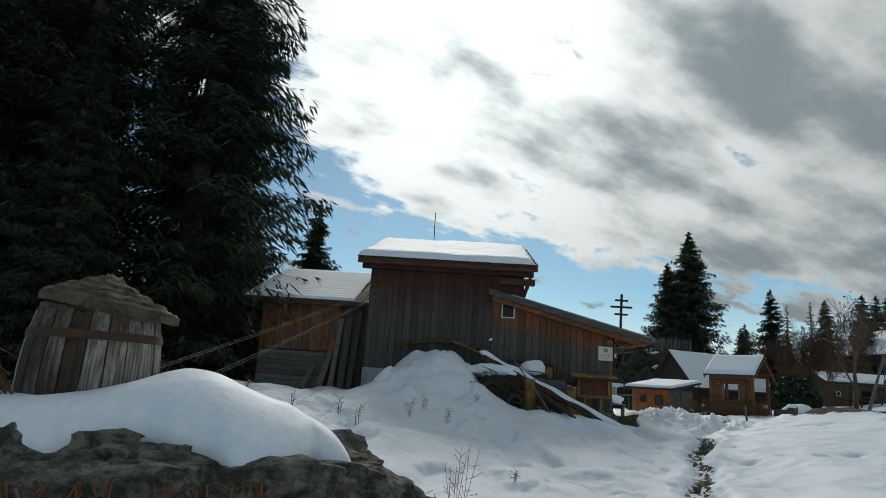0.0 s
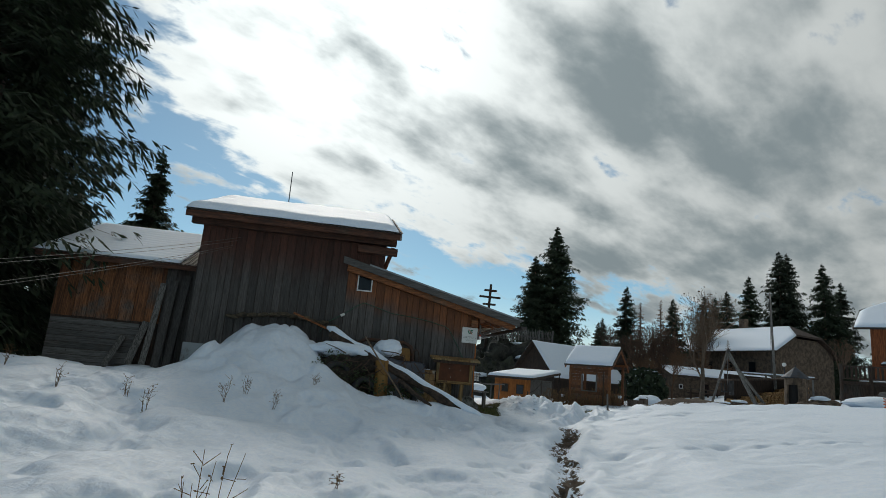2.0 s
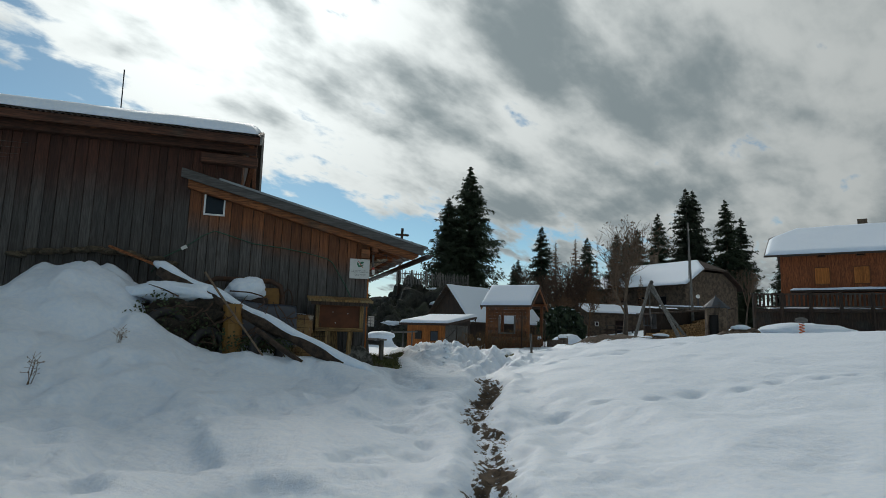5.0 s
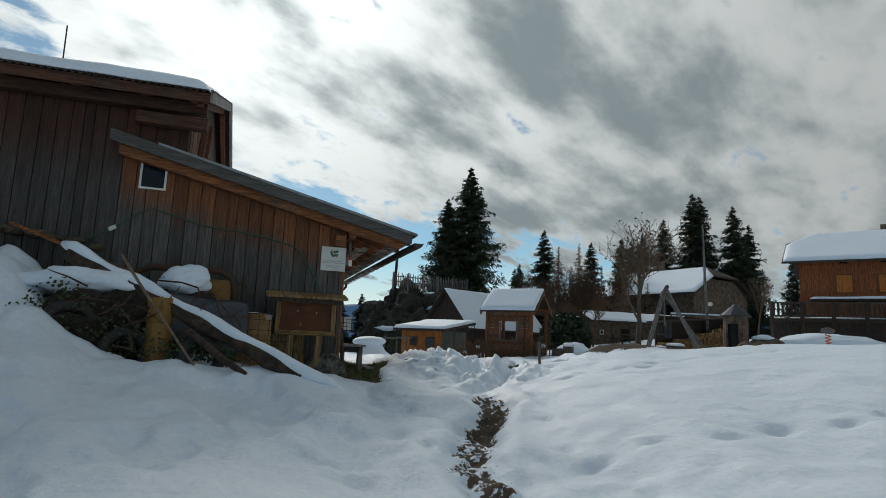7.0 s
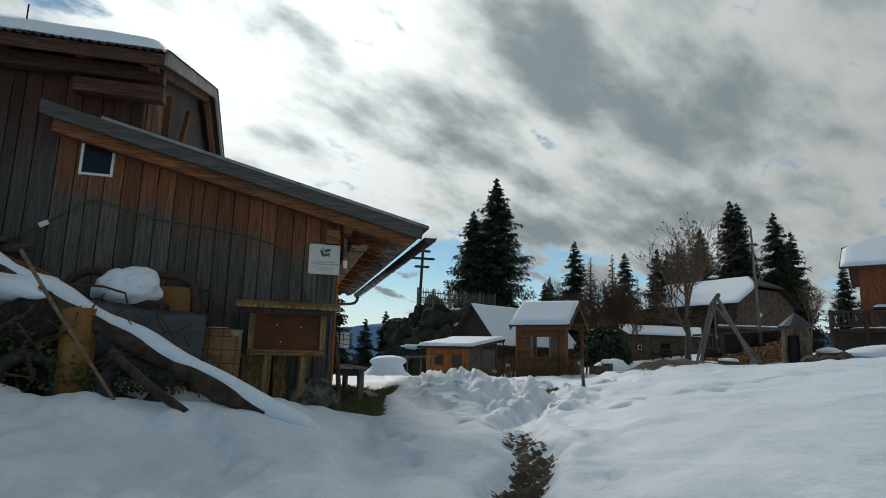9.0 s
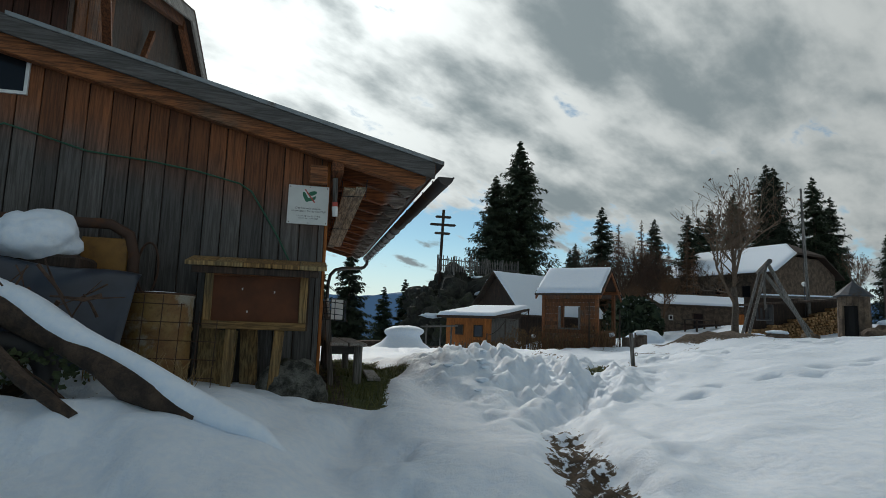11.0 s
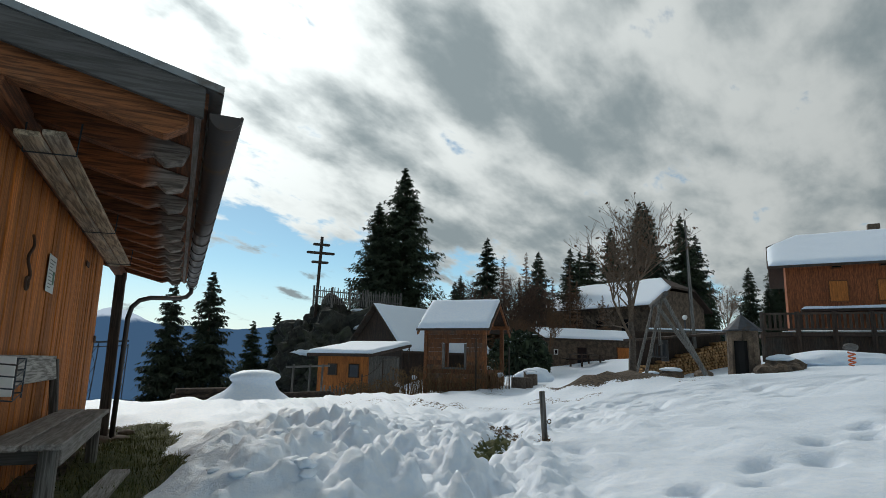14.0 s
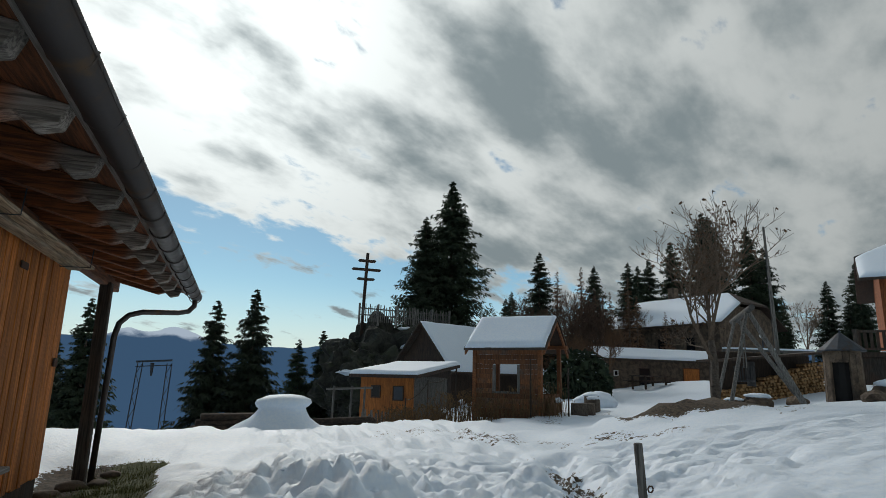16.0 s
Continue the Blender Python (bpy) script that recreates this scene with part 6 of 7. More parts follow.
    tagged(link("stick", tube([(2.55, 16.75, 0.75), (3.0, 16.5, 0.42), (3.35, 16.4, 0.2)], [0.045, 0.05, 0.04], 8), M_LOGBARK), "thick broken branch propped under the log", "stick")
    bm = tube([(2.05, 16.9, 1.42), (2.4, 16.75, 1.40), (2.62, 16.7, 1.34), (2.66, 16.7, 1.22), (2.55, 16.7, 1.12)], 0.012, 6)
    tagged(link("iron_bar", bm, M_IRON), "bent rusty iron bar sticking from the heap", "bar")
    # rusty bed end behind, with snow cushion
    t = thing("bed_frame", "rusty curved tubular bed end leaning on the barn", "bed frame")
    pts = [(1.45, 18.6, 0.7), (1.45, 18.6, 1.45), (1.52, 18.6, 1.65), (1.7, 18.6, 1.76), (2.8, 18.6, 1.76), (2.98, 18.6, 1.66), (3.04, 18.6, 1.45), (3.04, 18.6, 0.7)]
    part("tube", tube(pts, 0.055, 10), M_IRON, t, smooth=True)
    part("panel", soft(box(2.55, 2.98, 18.58, 18.62, 1.1, 1.62), 0.01), M_YELLOW, t)
    t = tagged(link("crate", soft(box(1.95, 2.75, 18.0, 18.5, 0.3, 1.38), 0.03), M_DARKWOOD), "dark crate standing before the barn wall", "crate")
    tagged(link("crate_snow", lump((2.3, 18.15, 1.52), (0.40, 0.3, 0.26), 31, 0.25, 4, 1.0), M_SNOW, smooth=True), "rounded lump of snow on the crate", "snow")
    # grey plastic sheet draped on the junk
    N = 26
    verts, faces = [], []
    for i in range(N):
        for j in range(N):
            u, v = i / (N - 1), j / (N - 1)
            x = 1.85 + 1.45 * u
            y = 17.9 - 0.55 * v
            z = 1.34 - 0.75 * v ** 1.6 + 0.06 * math.sin(u * 9 + v * 4) * (0.3 + v) - 0.12 * u
            verts.append((x, y, z))
    for i in range(N - 1):
        for j in range(N - 1):
            a = i * N + j
            faces.append((a, a + 1, a + N + 1, a + N))
    tarp = raw("tarpaulin", verts, faces, M_TARP, None, True)
    tarp.modifiers.new("thickness", "SOLIDIFY").thickness = 0.01
    tagged(tarp, "crumpled blue-grey plastic sheet over the junk", "tarpaulin")
    t = thing("wheel_rim", "thin iron ring leaning against the barn boards", "ring")
    pts = [(3.15 + 0.10 * math.cos(2 * math.pi * k / 24), 18.7, 1.35 + 0.26 * math.sin(2 * math.pi * k / 24)) for k in range(25)]
    part("ring", tube(pts, 0.012, 6), M_IRON, t)


build_junk()


# ---- bench side of the barn ----
def build_bench():
    t = thing("bench", "grey weathered plank bench with a backrest against the barn", "bench")
    for x0, x1 in ((5.06, 5.27), (5.285, 5.50)):
        part("seat_plank", soft(box(x0, x1, 19.45, 22.3, 0.585, 0.625), 0.008), M_GREYY, t)
    part("backrest", soft(turned(box(-0.015, 0.015, 19.5, 22.0, 0.0, 0.22), Matrix.Translation((5.03, 0, 0.93)) @ Matrix.Rotation(radians(-8), 4, "Y")), 0.006), M_PALEGREY, t, "pale grey backrest plank")
    for y in (19.62, 22.0):
        g = gz(5.3, y)
        part("leg", soft(box(5.36, 5.46, y - 0.05, y + 0.05, g - 0.06, 0.584), 0.008), M_GREYZ, t)
        part("leg", soft(beam((5.10, y, g - 0.06), (5.00, y, 1.12), 0.09, 0.07, upv=(1, 0, 0)), 0.008), M_GREYZ, t)
        part("rail", soft(box(5.05, 5.45, y + 0.055, y + 0.09, 0.48, 0.58), 0.006), M_GREYX, t)
    part("apron", soft(box(5.44, 5.47, 19.7, 21.95, 0.46, 0.57), 0.006), M_GREYY, t)
    b = thing("wire_basket", "small bent wire basket hanging on the bench post", "basket")
    for k in range(4):
        z = 0.90 + k * 0.07
        part("wire", tube([(4.96, 19.40, z), (5.22, 19.40, z - 0.02), (5.22, 19.62, z + 0.02), (4.96, 19.62, z), (4.96, 19.40, z)], 0.005, 5), M_DARKMETAL, b)
    for x, y in ((4.96, 19.40), (5.22, 19.40), (5.22, 19.62), (4.96, 19.62), (5.09, 19.40), (5.09, 19.62)):
        part("wire", tube([(x, y, 0.89), (x, y, 1.13)], 0.005, 5), M_DARKMETAL, b)
    part("paper", soft(box(5.05, 5.19, 19.5, 19.52, 0.9, 1.14), 0.003), M_WHITE, b, "white paper sheet")
    p = thing("paper_notice", "white laminated paper notice pinned on the boards", "notice")
    part("sheet", box(4.946, 4.949, 21.40, 21.75, 1.72, 2.06), M_SIGN, p)
    for k in range(9):
        part("print_line", box(4.9495, 4.9505, 21.45, 21.45 + 0.12 + 0.07 * ((k * 7) % 3), 1.76 + k * 0.031, 1.768 + k * 0.031), M_INK, p)
    part("picture", box(4.9495, 4.9505, 21.64, 21.72, 1.8, 1.92), M_GREEN, p)
    h = thing("iron_hook", "dark wrought iron hook ornament on the boards", "hook")
    pts = [(4.96, 20.62 + 0.07 * math.sin(k * 0.55), 2.08 - k * 0.022) for k in range(18)]
    part("hook", tube(pts, 0.012, 6), M_IRON, h, smooth=True)
    part("loop", tube([(4.96, 20.62 + 0.05 * math.cos(k * 0.45), 1.7 + 0.05 * math.sin(k * 0.45)) for k in range(15)], 0.011, 6), M_IRON, h)
    l = thing("door_latch", "small dark iron latch on the side wall", "latch")
    part("plate", soft(box(4.945, 4.965, 25.2, 25.34, 1.35, 1.45), 0.004), M_IRON, l)
    part("hinge", soft(box(4.945, 4.96, 23.6, 23.8, 2.25, 2.32), 0.004), M_IRON, l)
    for x0, x1, z in ((5.10, 5.23, 2.40), (5.24, 5.36, 2.42)):
        tagged(link("hung_plank", soft(box(x0, x1, 19.05, 24.6, z, z + 0.035), 0.005), M_PALE), "pale plank stored on wires under the eave", "plank", "planks under the eave")
    for y in (19.35, 22.0, 24.3):
        tagged(link("hanger_wire", tube([(5.09, y, 2.58), (5.09, y, 2.39), (5.38, y, 2.40), (5.39, y, 2.62)], 0.006, 5), M_DARKMETAL), "thin wire loop holding the stored planks", "wire", "plank hangers")
    # stones and plank on the turf
    rnd = random.Random(61)
    for k, (x, y, s) in enumerate(((5.4, 27.3, 0.13), (5.05, 26.6, 0.2), (4.9, 26.0, 0.16), (5.35, 26.7, 0.15), (4.95, 25.6, 0.12))):
        tagged(link("stone", lump((x, y, gz(x, y) + s * 0.15), (s, s * 0.8, s * 0.45), 90 + k, 0.25, 3), M_STONEWALL, smooth=True), "flat brown stone at the foot of the post", "stone", "stones by the post")
    tagged(link("plank", soft(beam((5.62, 19.6, gz(5.62, 19.6) + 0.03), (5.72, 21.3, gz(5.72, 21.3) + 0.03), 0.16, 0.04), 0.006), M_GREYY), "old plank lying on the turf before the bench", "plank")
    # grass blades on the bare strip
    rn = np.random.RandomState(5)
    n = 9000
    x, y = rn.uniform(4.95, 6.35, n), rn.uniform(18.0, 28.3, n)
    z, bare, turf = lay(x, y)
    keep = (bare > 0.55) & (rn.rand(n) < 0.35 + 0.65 * turf)
    x, y, z = x[keep], y[keep], z[keep]
    n = len(x)
    a, hgt = rn.uniform(0, 6.28, n), rn.uniform(0.03, 0.09, n) * (1 + (y < 19.3))
    w = rn.uniform(0.003, 0.006, n)
    lean = rn.uniform(0.3, 1.1, n) * hgt
    b1 = np.stack([x - w * np.sin(a), y + w * np.cos(a), z - 0.01], 1)
    b2 = np.stack([x + w * np.sin(a), y - w * np.cos(a), z - 0.01], 1)
    tip = np.stack([x + lean * np.cos(a), y + lean * np.sin(a), z + hgt], 1)
    V = np.stack([b1, b2, tip], 1).reshape(-1, 3)
    tagged(new("grass", mesh_of("grass", V, np.arange(3 * n).reshape(-1, 3), M_GRASSBLADE)), "short tired grass on the snow-free strip", "grass", kind="stuff")


build_bench()


def build_stake():
    t = thing("stake", "thin grey wooden stake with an iron eye in the snow", "stake")
    z = gz(10.06, 21.2)
    part("post", soft(beam((10.06, 21.2, z - 0.15), (10.02, 21.22, z + 0.62), 0.055, 0.055, upv=(0, 1, 0)), 0.008), M_GREYZ, t)
    part("eye", tube([(10.09 + 0.025 * math.cos(k), 21.18, z + 0.28 + 0.025 * math.sin(k)) for k in range(7)], 0.007, 5), M_IRON, t)
    weed(10.0, 21.15, 0.1, 77, 5)


build_stake()

# loose clods on the ploughed heap
rnd = random.Random(71)
for k in range(26):
    u = rnd.random()
    x, y = 6.9 + 1.3 * u + rnd.gauss(0, 0.45), 18.9 + 6.0 * u + rnd.gauss(0, 0.2)
    s = rnd.uniform(0.03, 0.075)
    tagged(link("snow_clod", lump((x, y, gz(x, y) + s * 0.2), (s * 1.2, s * rnd.uniform(0.8, 1.2), s * rnd.uniform(0.5, 0.7)), 200 + k, 0.45, 3, 1.2), M_SNOW, smooth=True), "rough clod of ploughed snow", "snow clod", "ploughed snow clods")


# ---- knoll, cross, fences ----
def build_knoll():
    tops = []
    for k, (x, y, z, a, b, c) in enumerate(((18.6, 66.0, 1.8, 4.6, 3.5, 4.0), (15.8, 64.5, 1.0, 2.6, 2.5, 3.2), (22.5, 65.5, 2.0, 3.6, 3.0, 3.4), (17.0, 62.8, 0.4, 2.6, 2.0, 2.6), (20.4, 63.0, 0.6, 3.0, 2.0, 3.0), (25.5, 68.0, 2.0, 4.5, 3.5, 3.4))):
        bm = lump((x, y, z), (a, b, c), 300 + k, 0.5, 5, 1.9)
        bm.normal_update()
        tops += [v.co.copy() for v in bm.verts if v.normal.z > 0.72 and v.normal.y < 0.35]
        tagged(link("crag", bm, M_CRAG), "dark craggy rock of the knoll", "rock", "crags of the knoll")
    rn = random.Random(17)
    chosen = []
    while len(chosen) < 13 and tops:
        p = tops.pop(rn.randrange(len(tops)))
        if all((p - q).length > 1.3 for q in chosen):
            chosen.append(p)
    for k, p in enumerate(chosen):
        w = rn.uniform(0.5, 1.1)
        tagged(link("rock_snow", lump((p.x, p.y, p.z), (w, w * 0.75, 0.2), 330 + k, 0.5, 3), M_SNOW, smooth=True), "patch of snow lodged on the crag", "snow", "snow on the knoll")
    fence = thing("fence", "grey paling fence along the top of the knoll", "fence")
    P, Q = Vector((15.7, 63.6, 5.95)), Vector((23.2, 63.9, 5.8))
    pk = None
    for i in range(46):
        p = P.lerp(Q, i / 45)
        h = 1.0 + 0.12 * math.sin(i * 2.7)
        o = part("picket", beam((0, 0, -0.2), (0, 0, 1.05), 0.07, 0.03, upv=(0, 1, 0)), M_GREYZ, fence) if pk is None else new("picket", pk.data)
        if pk is None:
            pk = o
        o.parent = fence
        o.matrix_basis = Matrix.Translation(p) @ Matrix.Rotation(0.05 * math.sin(i * 1.9), 4, "Y") @ Matrix.Diagonal((1, 1, h, 1))
    for dz in (0.3, 0.8):
        part("rail", beam(P + Vector((0, 0.05, dz)), Q + Vector((0, 0.05, dz)), 0.05, 0.09), M_GREYX, fence)
    for i in range(6):
        p = P.lerp(Q, i / 5)
        part("post", beam(p + Vector((0, 0.1, -0.5)), p + Vector((0, 0.1, 1.2)), 0.14, 0.14, upv=(0, 1, 0)), M_GREYZ, fence)
    c = thing("cross", "tall dark wooden cross with three crossbeams", "cross")
    part("upright", soft(beam((16.35, 66.0, 4.5), (16.57, 66.0, 11.64), 0.24, 0.2, upv=(0, 1, 0)), 0.02), M_DARKWOOD, c)
    for z, w in ((10.95, 0.75), (10.22, 1.22), (9.42, 0.75)):
        x = 16.35 + 0.22 * (z - 4.5) / 7.14
        bm = prism([(x - w, z), (x - w + 0.1, z - 0.1), (x + w - 0.1, z - 0.1), (x + w, z), (x + w - 0.1, z + 0.1), (x - w + 0.1, z + 0.1)], "y", 65.86, 66.1)
        part("crossbeam", bm, M_DARKWOOD, c)


build_knoll()


def build_pylon():
    t = thing("lift_pylon", "rusty lattice frame of a drag-lift pylon", "pylon")
    for xa, xb in ((0.7, 1.25), (2.75, 2.95)):
        for d in (-0.14, 0.14):
            part("chord", beam((xa + d, 60, -9.0), (xb + d, 60, 2.0), 0.06, 0.06), M_DARKMETAL, t)
        bm = bmesh.new()
        for k in range(16):
            u0, u1 = k / 16, (k + 1) / 16
            s = -1 if k % 2 else 1
            beam((xa + (xb - xa) * u0 + 0.14 * s, 60, -9 + 11 * u0), (xa + (xb - xa) * u1 - 0.14 * s, 60, -9 + 11 * u1), 0.035, 0.035, bm)
        part("lattice", bm, M_DARKMETAL, t)
    part("crossbar", beam((1.0, 60, 2.05), (3.1, 60, 2.2), 0.09, 0.12), M_DARKMETAL, t)
    part("crossbar", beam((1.0, 60, 1.75), (3.1, 60, 1.9), 0.06, 0.06), M_DARKMETAL, t)
    part("sheave", tube([(1.95, 60, 2.0), (1.95, 60, 1.2)], [0.12, 0.06], 8), M_DARKMETAL, t)


build_pylon()


def build_garden():
    f = thing("fence", "low row of grey pickets before the garden shed", "fence")
    pk = None
    for i in range(22):
        x, y = 11.9 + i * 0.085, 41.6
        o = part("picket", beam((0, 0, -0.6), (0, 0, 0.45), 0.06, 0.025, upv=(0, 1, 0)), M_GREYZ, f) if pk is None else new("picket", pk.data)
        pk = pk or o
        o.parent = f
        o.matrix_basis = Matrix.Translation((x, y, -0.35)) @ Matrix.Rotation(0.12 * math.sin(i * 2.3), 4, "Y") @ Matrix.Diagonal((1, 1, 0.9 + 0.2 * math.sin(i * 1.7), 1))
    rope = thing("rope_fence", "slim dark posts with a pale rope slung between", "fence")
    tops = []
    for x, y, h in ((13.5, 41.0, 1.0), (14.1, 40.0, 1.65), (14.9, 39.0, 2.0), (16.6, 36.2, 1.9), (17.6, 35.4, 1.6)):
        z = gz(x, y)
        part("post", tube([(x, y, z - 0.3), (x, y, z + h)], 0.028, 6), M_DARKWOOD, rope)
        tops.append(Vector((x, y, z + h - 0.08)))
    for a, b in zip(tops[:2], tops[1:3]):
        part("rope", tube([a.lerp(b, k / 10) - Vector((0, 0, 0.7 * (k / 10) * (1 - k / 10))) for k in range(11)], 0.014, 5), M_STAVE, rope)
    # dry stalks in the bed
    rn = random.Random(9)
    bm = bmesh.new()
    for k in range(900):
        u = rn.random()
        x, y = 12.6 + 4.8 * u + rn.gauss(0, 0.4), 40.6 - 4.6 * u + rn.gauss(0, 0.4)
        z = gz_far(x, y)
        h = rn.uniform(0.25, 1.0) * (1.15 if u > 0.35 else 0.7)
        q = Vector((x + rn.uniform(-0.2, 0.2), y + rn.uniform(-0.2, 0.2), z + h))
        tube([(x, y, z - 0.05), q], [0.011, 0.005], 3, bm, False)
        for j in range(2):
            e = q + Vector((rn.uniform(-0.12, 0.12), rn.uniform(-0.1, 0.1), rn.uniform(-0.2, 0.05)))
            o = Vector((rn.uniform(-1, 1), 0, rn.uniform(-1, 1))) * 0.025
            bm.faces.new([bm.verts.new(q), bm.verts.new(e + o), bm.verts.new(e - o)])
    tagged(link("dry_stalks", bm, M_DRY), "thicket of dry brown perennial stalks", "plants", kind="stuff")
    for k in range(7):
        x, y = 14.6 + k * 0.5, 39.4 - k * 0.55
        tagged(link("stalk_snow", lump((x, y, gz_far(x, y) + 0.45 + 0.25 * (k % 2)), (0.12, 0.12, 0.1), 400 + k, 0.4, 2), M_SNOW, smooth=True), "small puff of snow caught in dry stalks", "snow", "snow in the stalks")
    # snow-capped stump and stacked timber at the brow
    bm = bmesh.new()
    prof = ((1.5, -0.2), (1.1, 0.06), (0.8, 0.26), (0.66, 0.42), (0.6, 0.52), (0.68, 0.58), (0.73, 0.65), (0.69, 0.74), (0.48, 0.82), (0.2, 0.85))
    rings = []
    for r, z in prof:
        ring = []
        for k in range(36):
            a = 2 * math.pi * k / 36
            q = r * (1 + 0.16 * noise.noise(Vector((math.cos(a) * 1.3, math.sin(a) * 1.3, z * 2))))
            ring.append(bm.verts.new((8.25 + q * math.cos(a), 34.0 + 0.75 * q * math.sin(a), z + 0.04 * noise.noise(Vector((q, a, 3))))))
        rings.append(ring)
    for a, b in zip(rings, rings[1:]):
        for k in range(36):
            bm.faces.new((a[k], a[(k + 1) % 36], b[(k + 1) % 36], b[k]))
    bm.faces.new(rings[-1])
    tagged(link("snow_stump", bm, M_SNOW, smooth=True), "snow-buried stump with an overhanging flat cap of snow", "snow")
    for k in range(9):
        x0, y0, z0 = 5.9 + 0.12 * (k % 3), 36.4 + 0.2 * (k // 3), gz(6.5, 36.5) + 0.1 + 0.17 * (k % 3)
        tagged(link("log", tube([(x0, y0, z0), (x0 + 2.4, y0 + 0.5, z0 + 0.03)], 0.085, 8), M_LOGBARK, smooth=True), "slim brown log in a stack at the brow", "log", "stacked logs at the brow")
    for k in range(8):
        x0, y0 = 9.3 + 0.1 * k, 38.0 + 0.3 * k
        tagged(link("log", tube([(x0, y0, gz(x0, y0) + 0.2), (x0 + 2.2, y0 + 0.4, gz(x0, y0) + 0.28)], 0.09, 8), M_LOGBARK, smooth=True), "rough timber lying before the garden shed", "log", "timber before the shed")
    t = thing("hurdle", "rickety pole frame beside the garden shed", "frame")
    for x in (11.2, 12.0, 12.6):
        part("post", tube([(x, 45, -1.5), (x + 0.05, 45, 1.0)], 0.05, 6), M_GREYZ, t)
    part("rail", tube([(10.9, 45, 0.85), (13.0, 45, 0.95)], 0.05, 6), M_GREYX, t)
    # stumps and seats beside the kiosk
    for k, (x, y, r, h) in enumerate(((18.3, 35.9, 0.3, 0.45), (18.9, 36.3, 0.26, 0.4), (19.5, 36.9, 0.25, 0.5), (20.1, 38.0, 0.3, 0.5))):
        z = gz_far(x, y)
        o = link("log_stool", tube([(x, y, z - 0.2), (x, y, z + h)], [r, r * 0.95], 12), M_BARK, smooth=False)
        tagged(o, "sawn log stump used as a seat", "stump", "stump seats")
        if k > 1:
            tagged(link("seat_snow", lump((x, y, z + h + 0.02), (r, r, 0.1), 420 + k, 0.15, 3), M_SNOW, smooth=True), "cap of snow on the log stump", "snow", "snow on the stumps")
    tagged(link("snow_heap", lump((21.2, 39.6, gz_far(21.2, 39.6) + 0.1), (1.0, 0.7, 0.55), 430, 0.2, 4), M_SNOW, smooth=True), "rounded heap of cleared snow in the yard", "snow")


def gz_far(x, y):
    return gz(x, y)


build_garden()

# snow-dusted bush between kiosk and stone barn
def build_bush():
    rn = np.random.RandomState(12)
    n = 5200
    d = rn.normal(size=(n, 3))
    d /= np.linalg.norm(d, axis=1)[:, None]
    r = 1.75 * rn.uniform(0.35, 1, n)[:, None] ** 0.6
    c = np.array([24.0, 45.5, gz(24, 45.5) + 0.9]) + d * r * np.array([1.0, 1.0, 0.95])
    c[:, 2] = np.maximum(c[:, 2], gz(24, 45.5))
    a = rn.normal(size=(n, 3)) * 0.13
    b = rn.normal(size=(n, 3)) * 0.07
    V = np.stack([c - a, c + b, c + a, c - b], 1).reshape(-1, 3)
    F = np.arange(4 * n).reshape(-1, 4)
    t = thing("bush", "dense dark bush dusted with snow", "bush")
    o = new("leaves", mesh_of("leaves", V, F, M_NEEDLE))
    o.parent = t
    pick = rn.rand(n) < 0.10
    pick &= d[:, 2] > -0.1
    V2 = np.stack([c - a * 0.7, c + b * 0.8, c + a * 0.7, c - b * 0.8], 1)[pick]
    V2[:, :, 2] = V2[:, :1, 2] * 0.7 + V2[:, :, 2] * 0.3 + 0.03
    V2 = V2.reshape(-1, 3)
    o = new("snow_dusting", mesh_of("snow_dusting", V2, np.arange(len(V2)).reshape(-1, 4), M_SNOW))
    o.parent = t


build_bush()
for k, (x, y, h) in enumerate(((27.2, 52.0, 5.0), (29.5, 51.0, 5.5), (26.0, 49.5, 4.2))):
    bare_tree("shrub", "tall bare reddish shrub beside the stone barn", (x, y, gz(x, y) - 0.1), h, 30 + k, 0.55, 0.09, 5, "shrub", M_LARCH)
bare_tree("birch", "slender pale bare tree beside the lodge", (45.0, 50.0, gz(45, 50) - 0.1), 7.0, 41, 0.4, 0.08, 4, leaves=0.5)


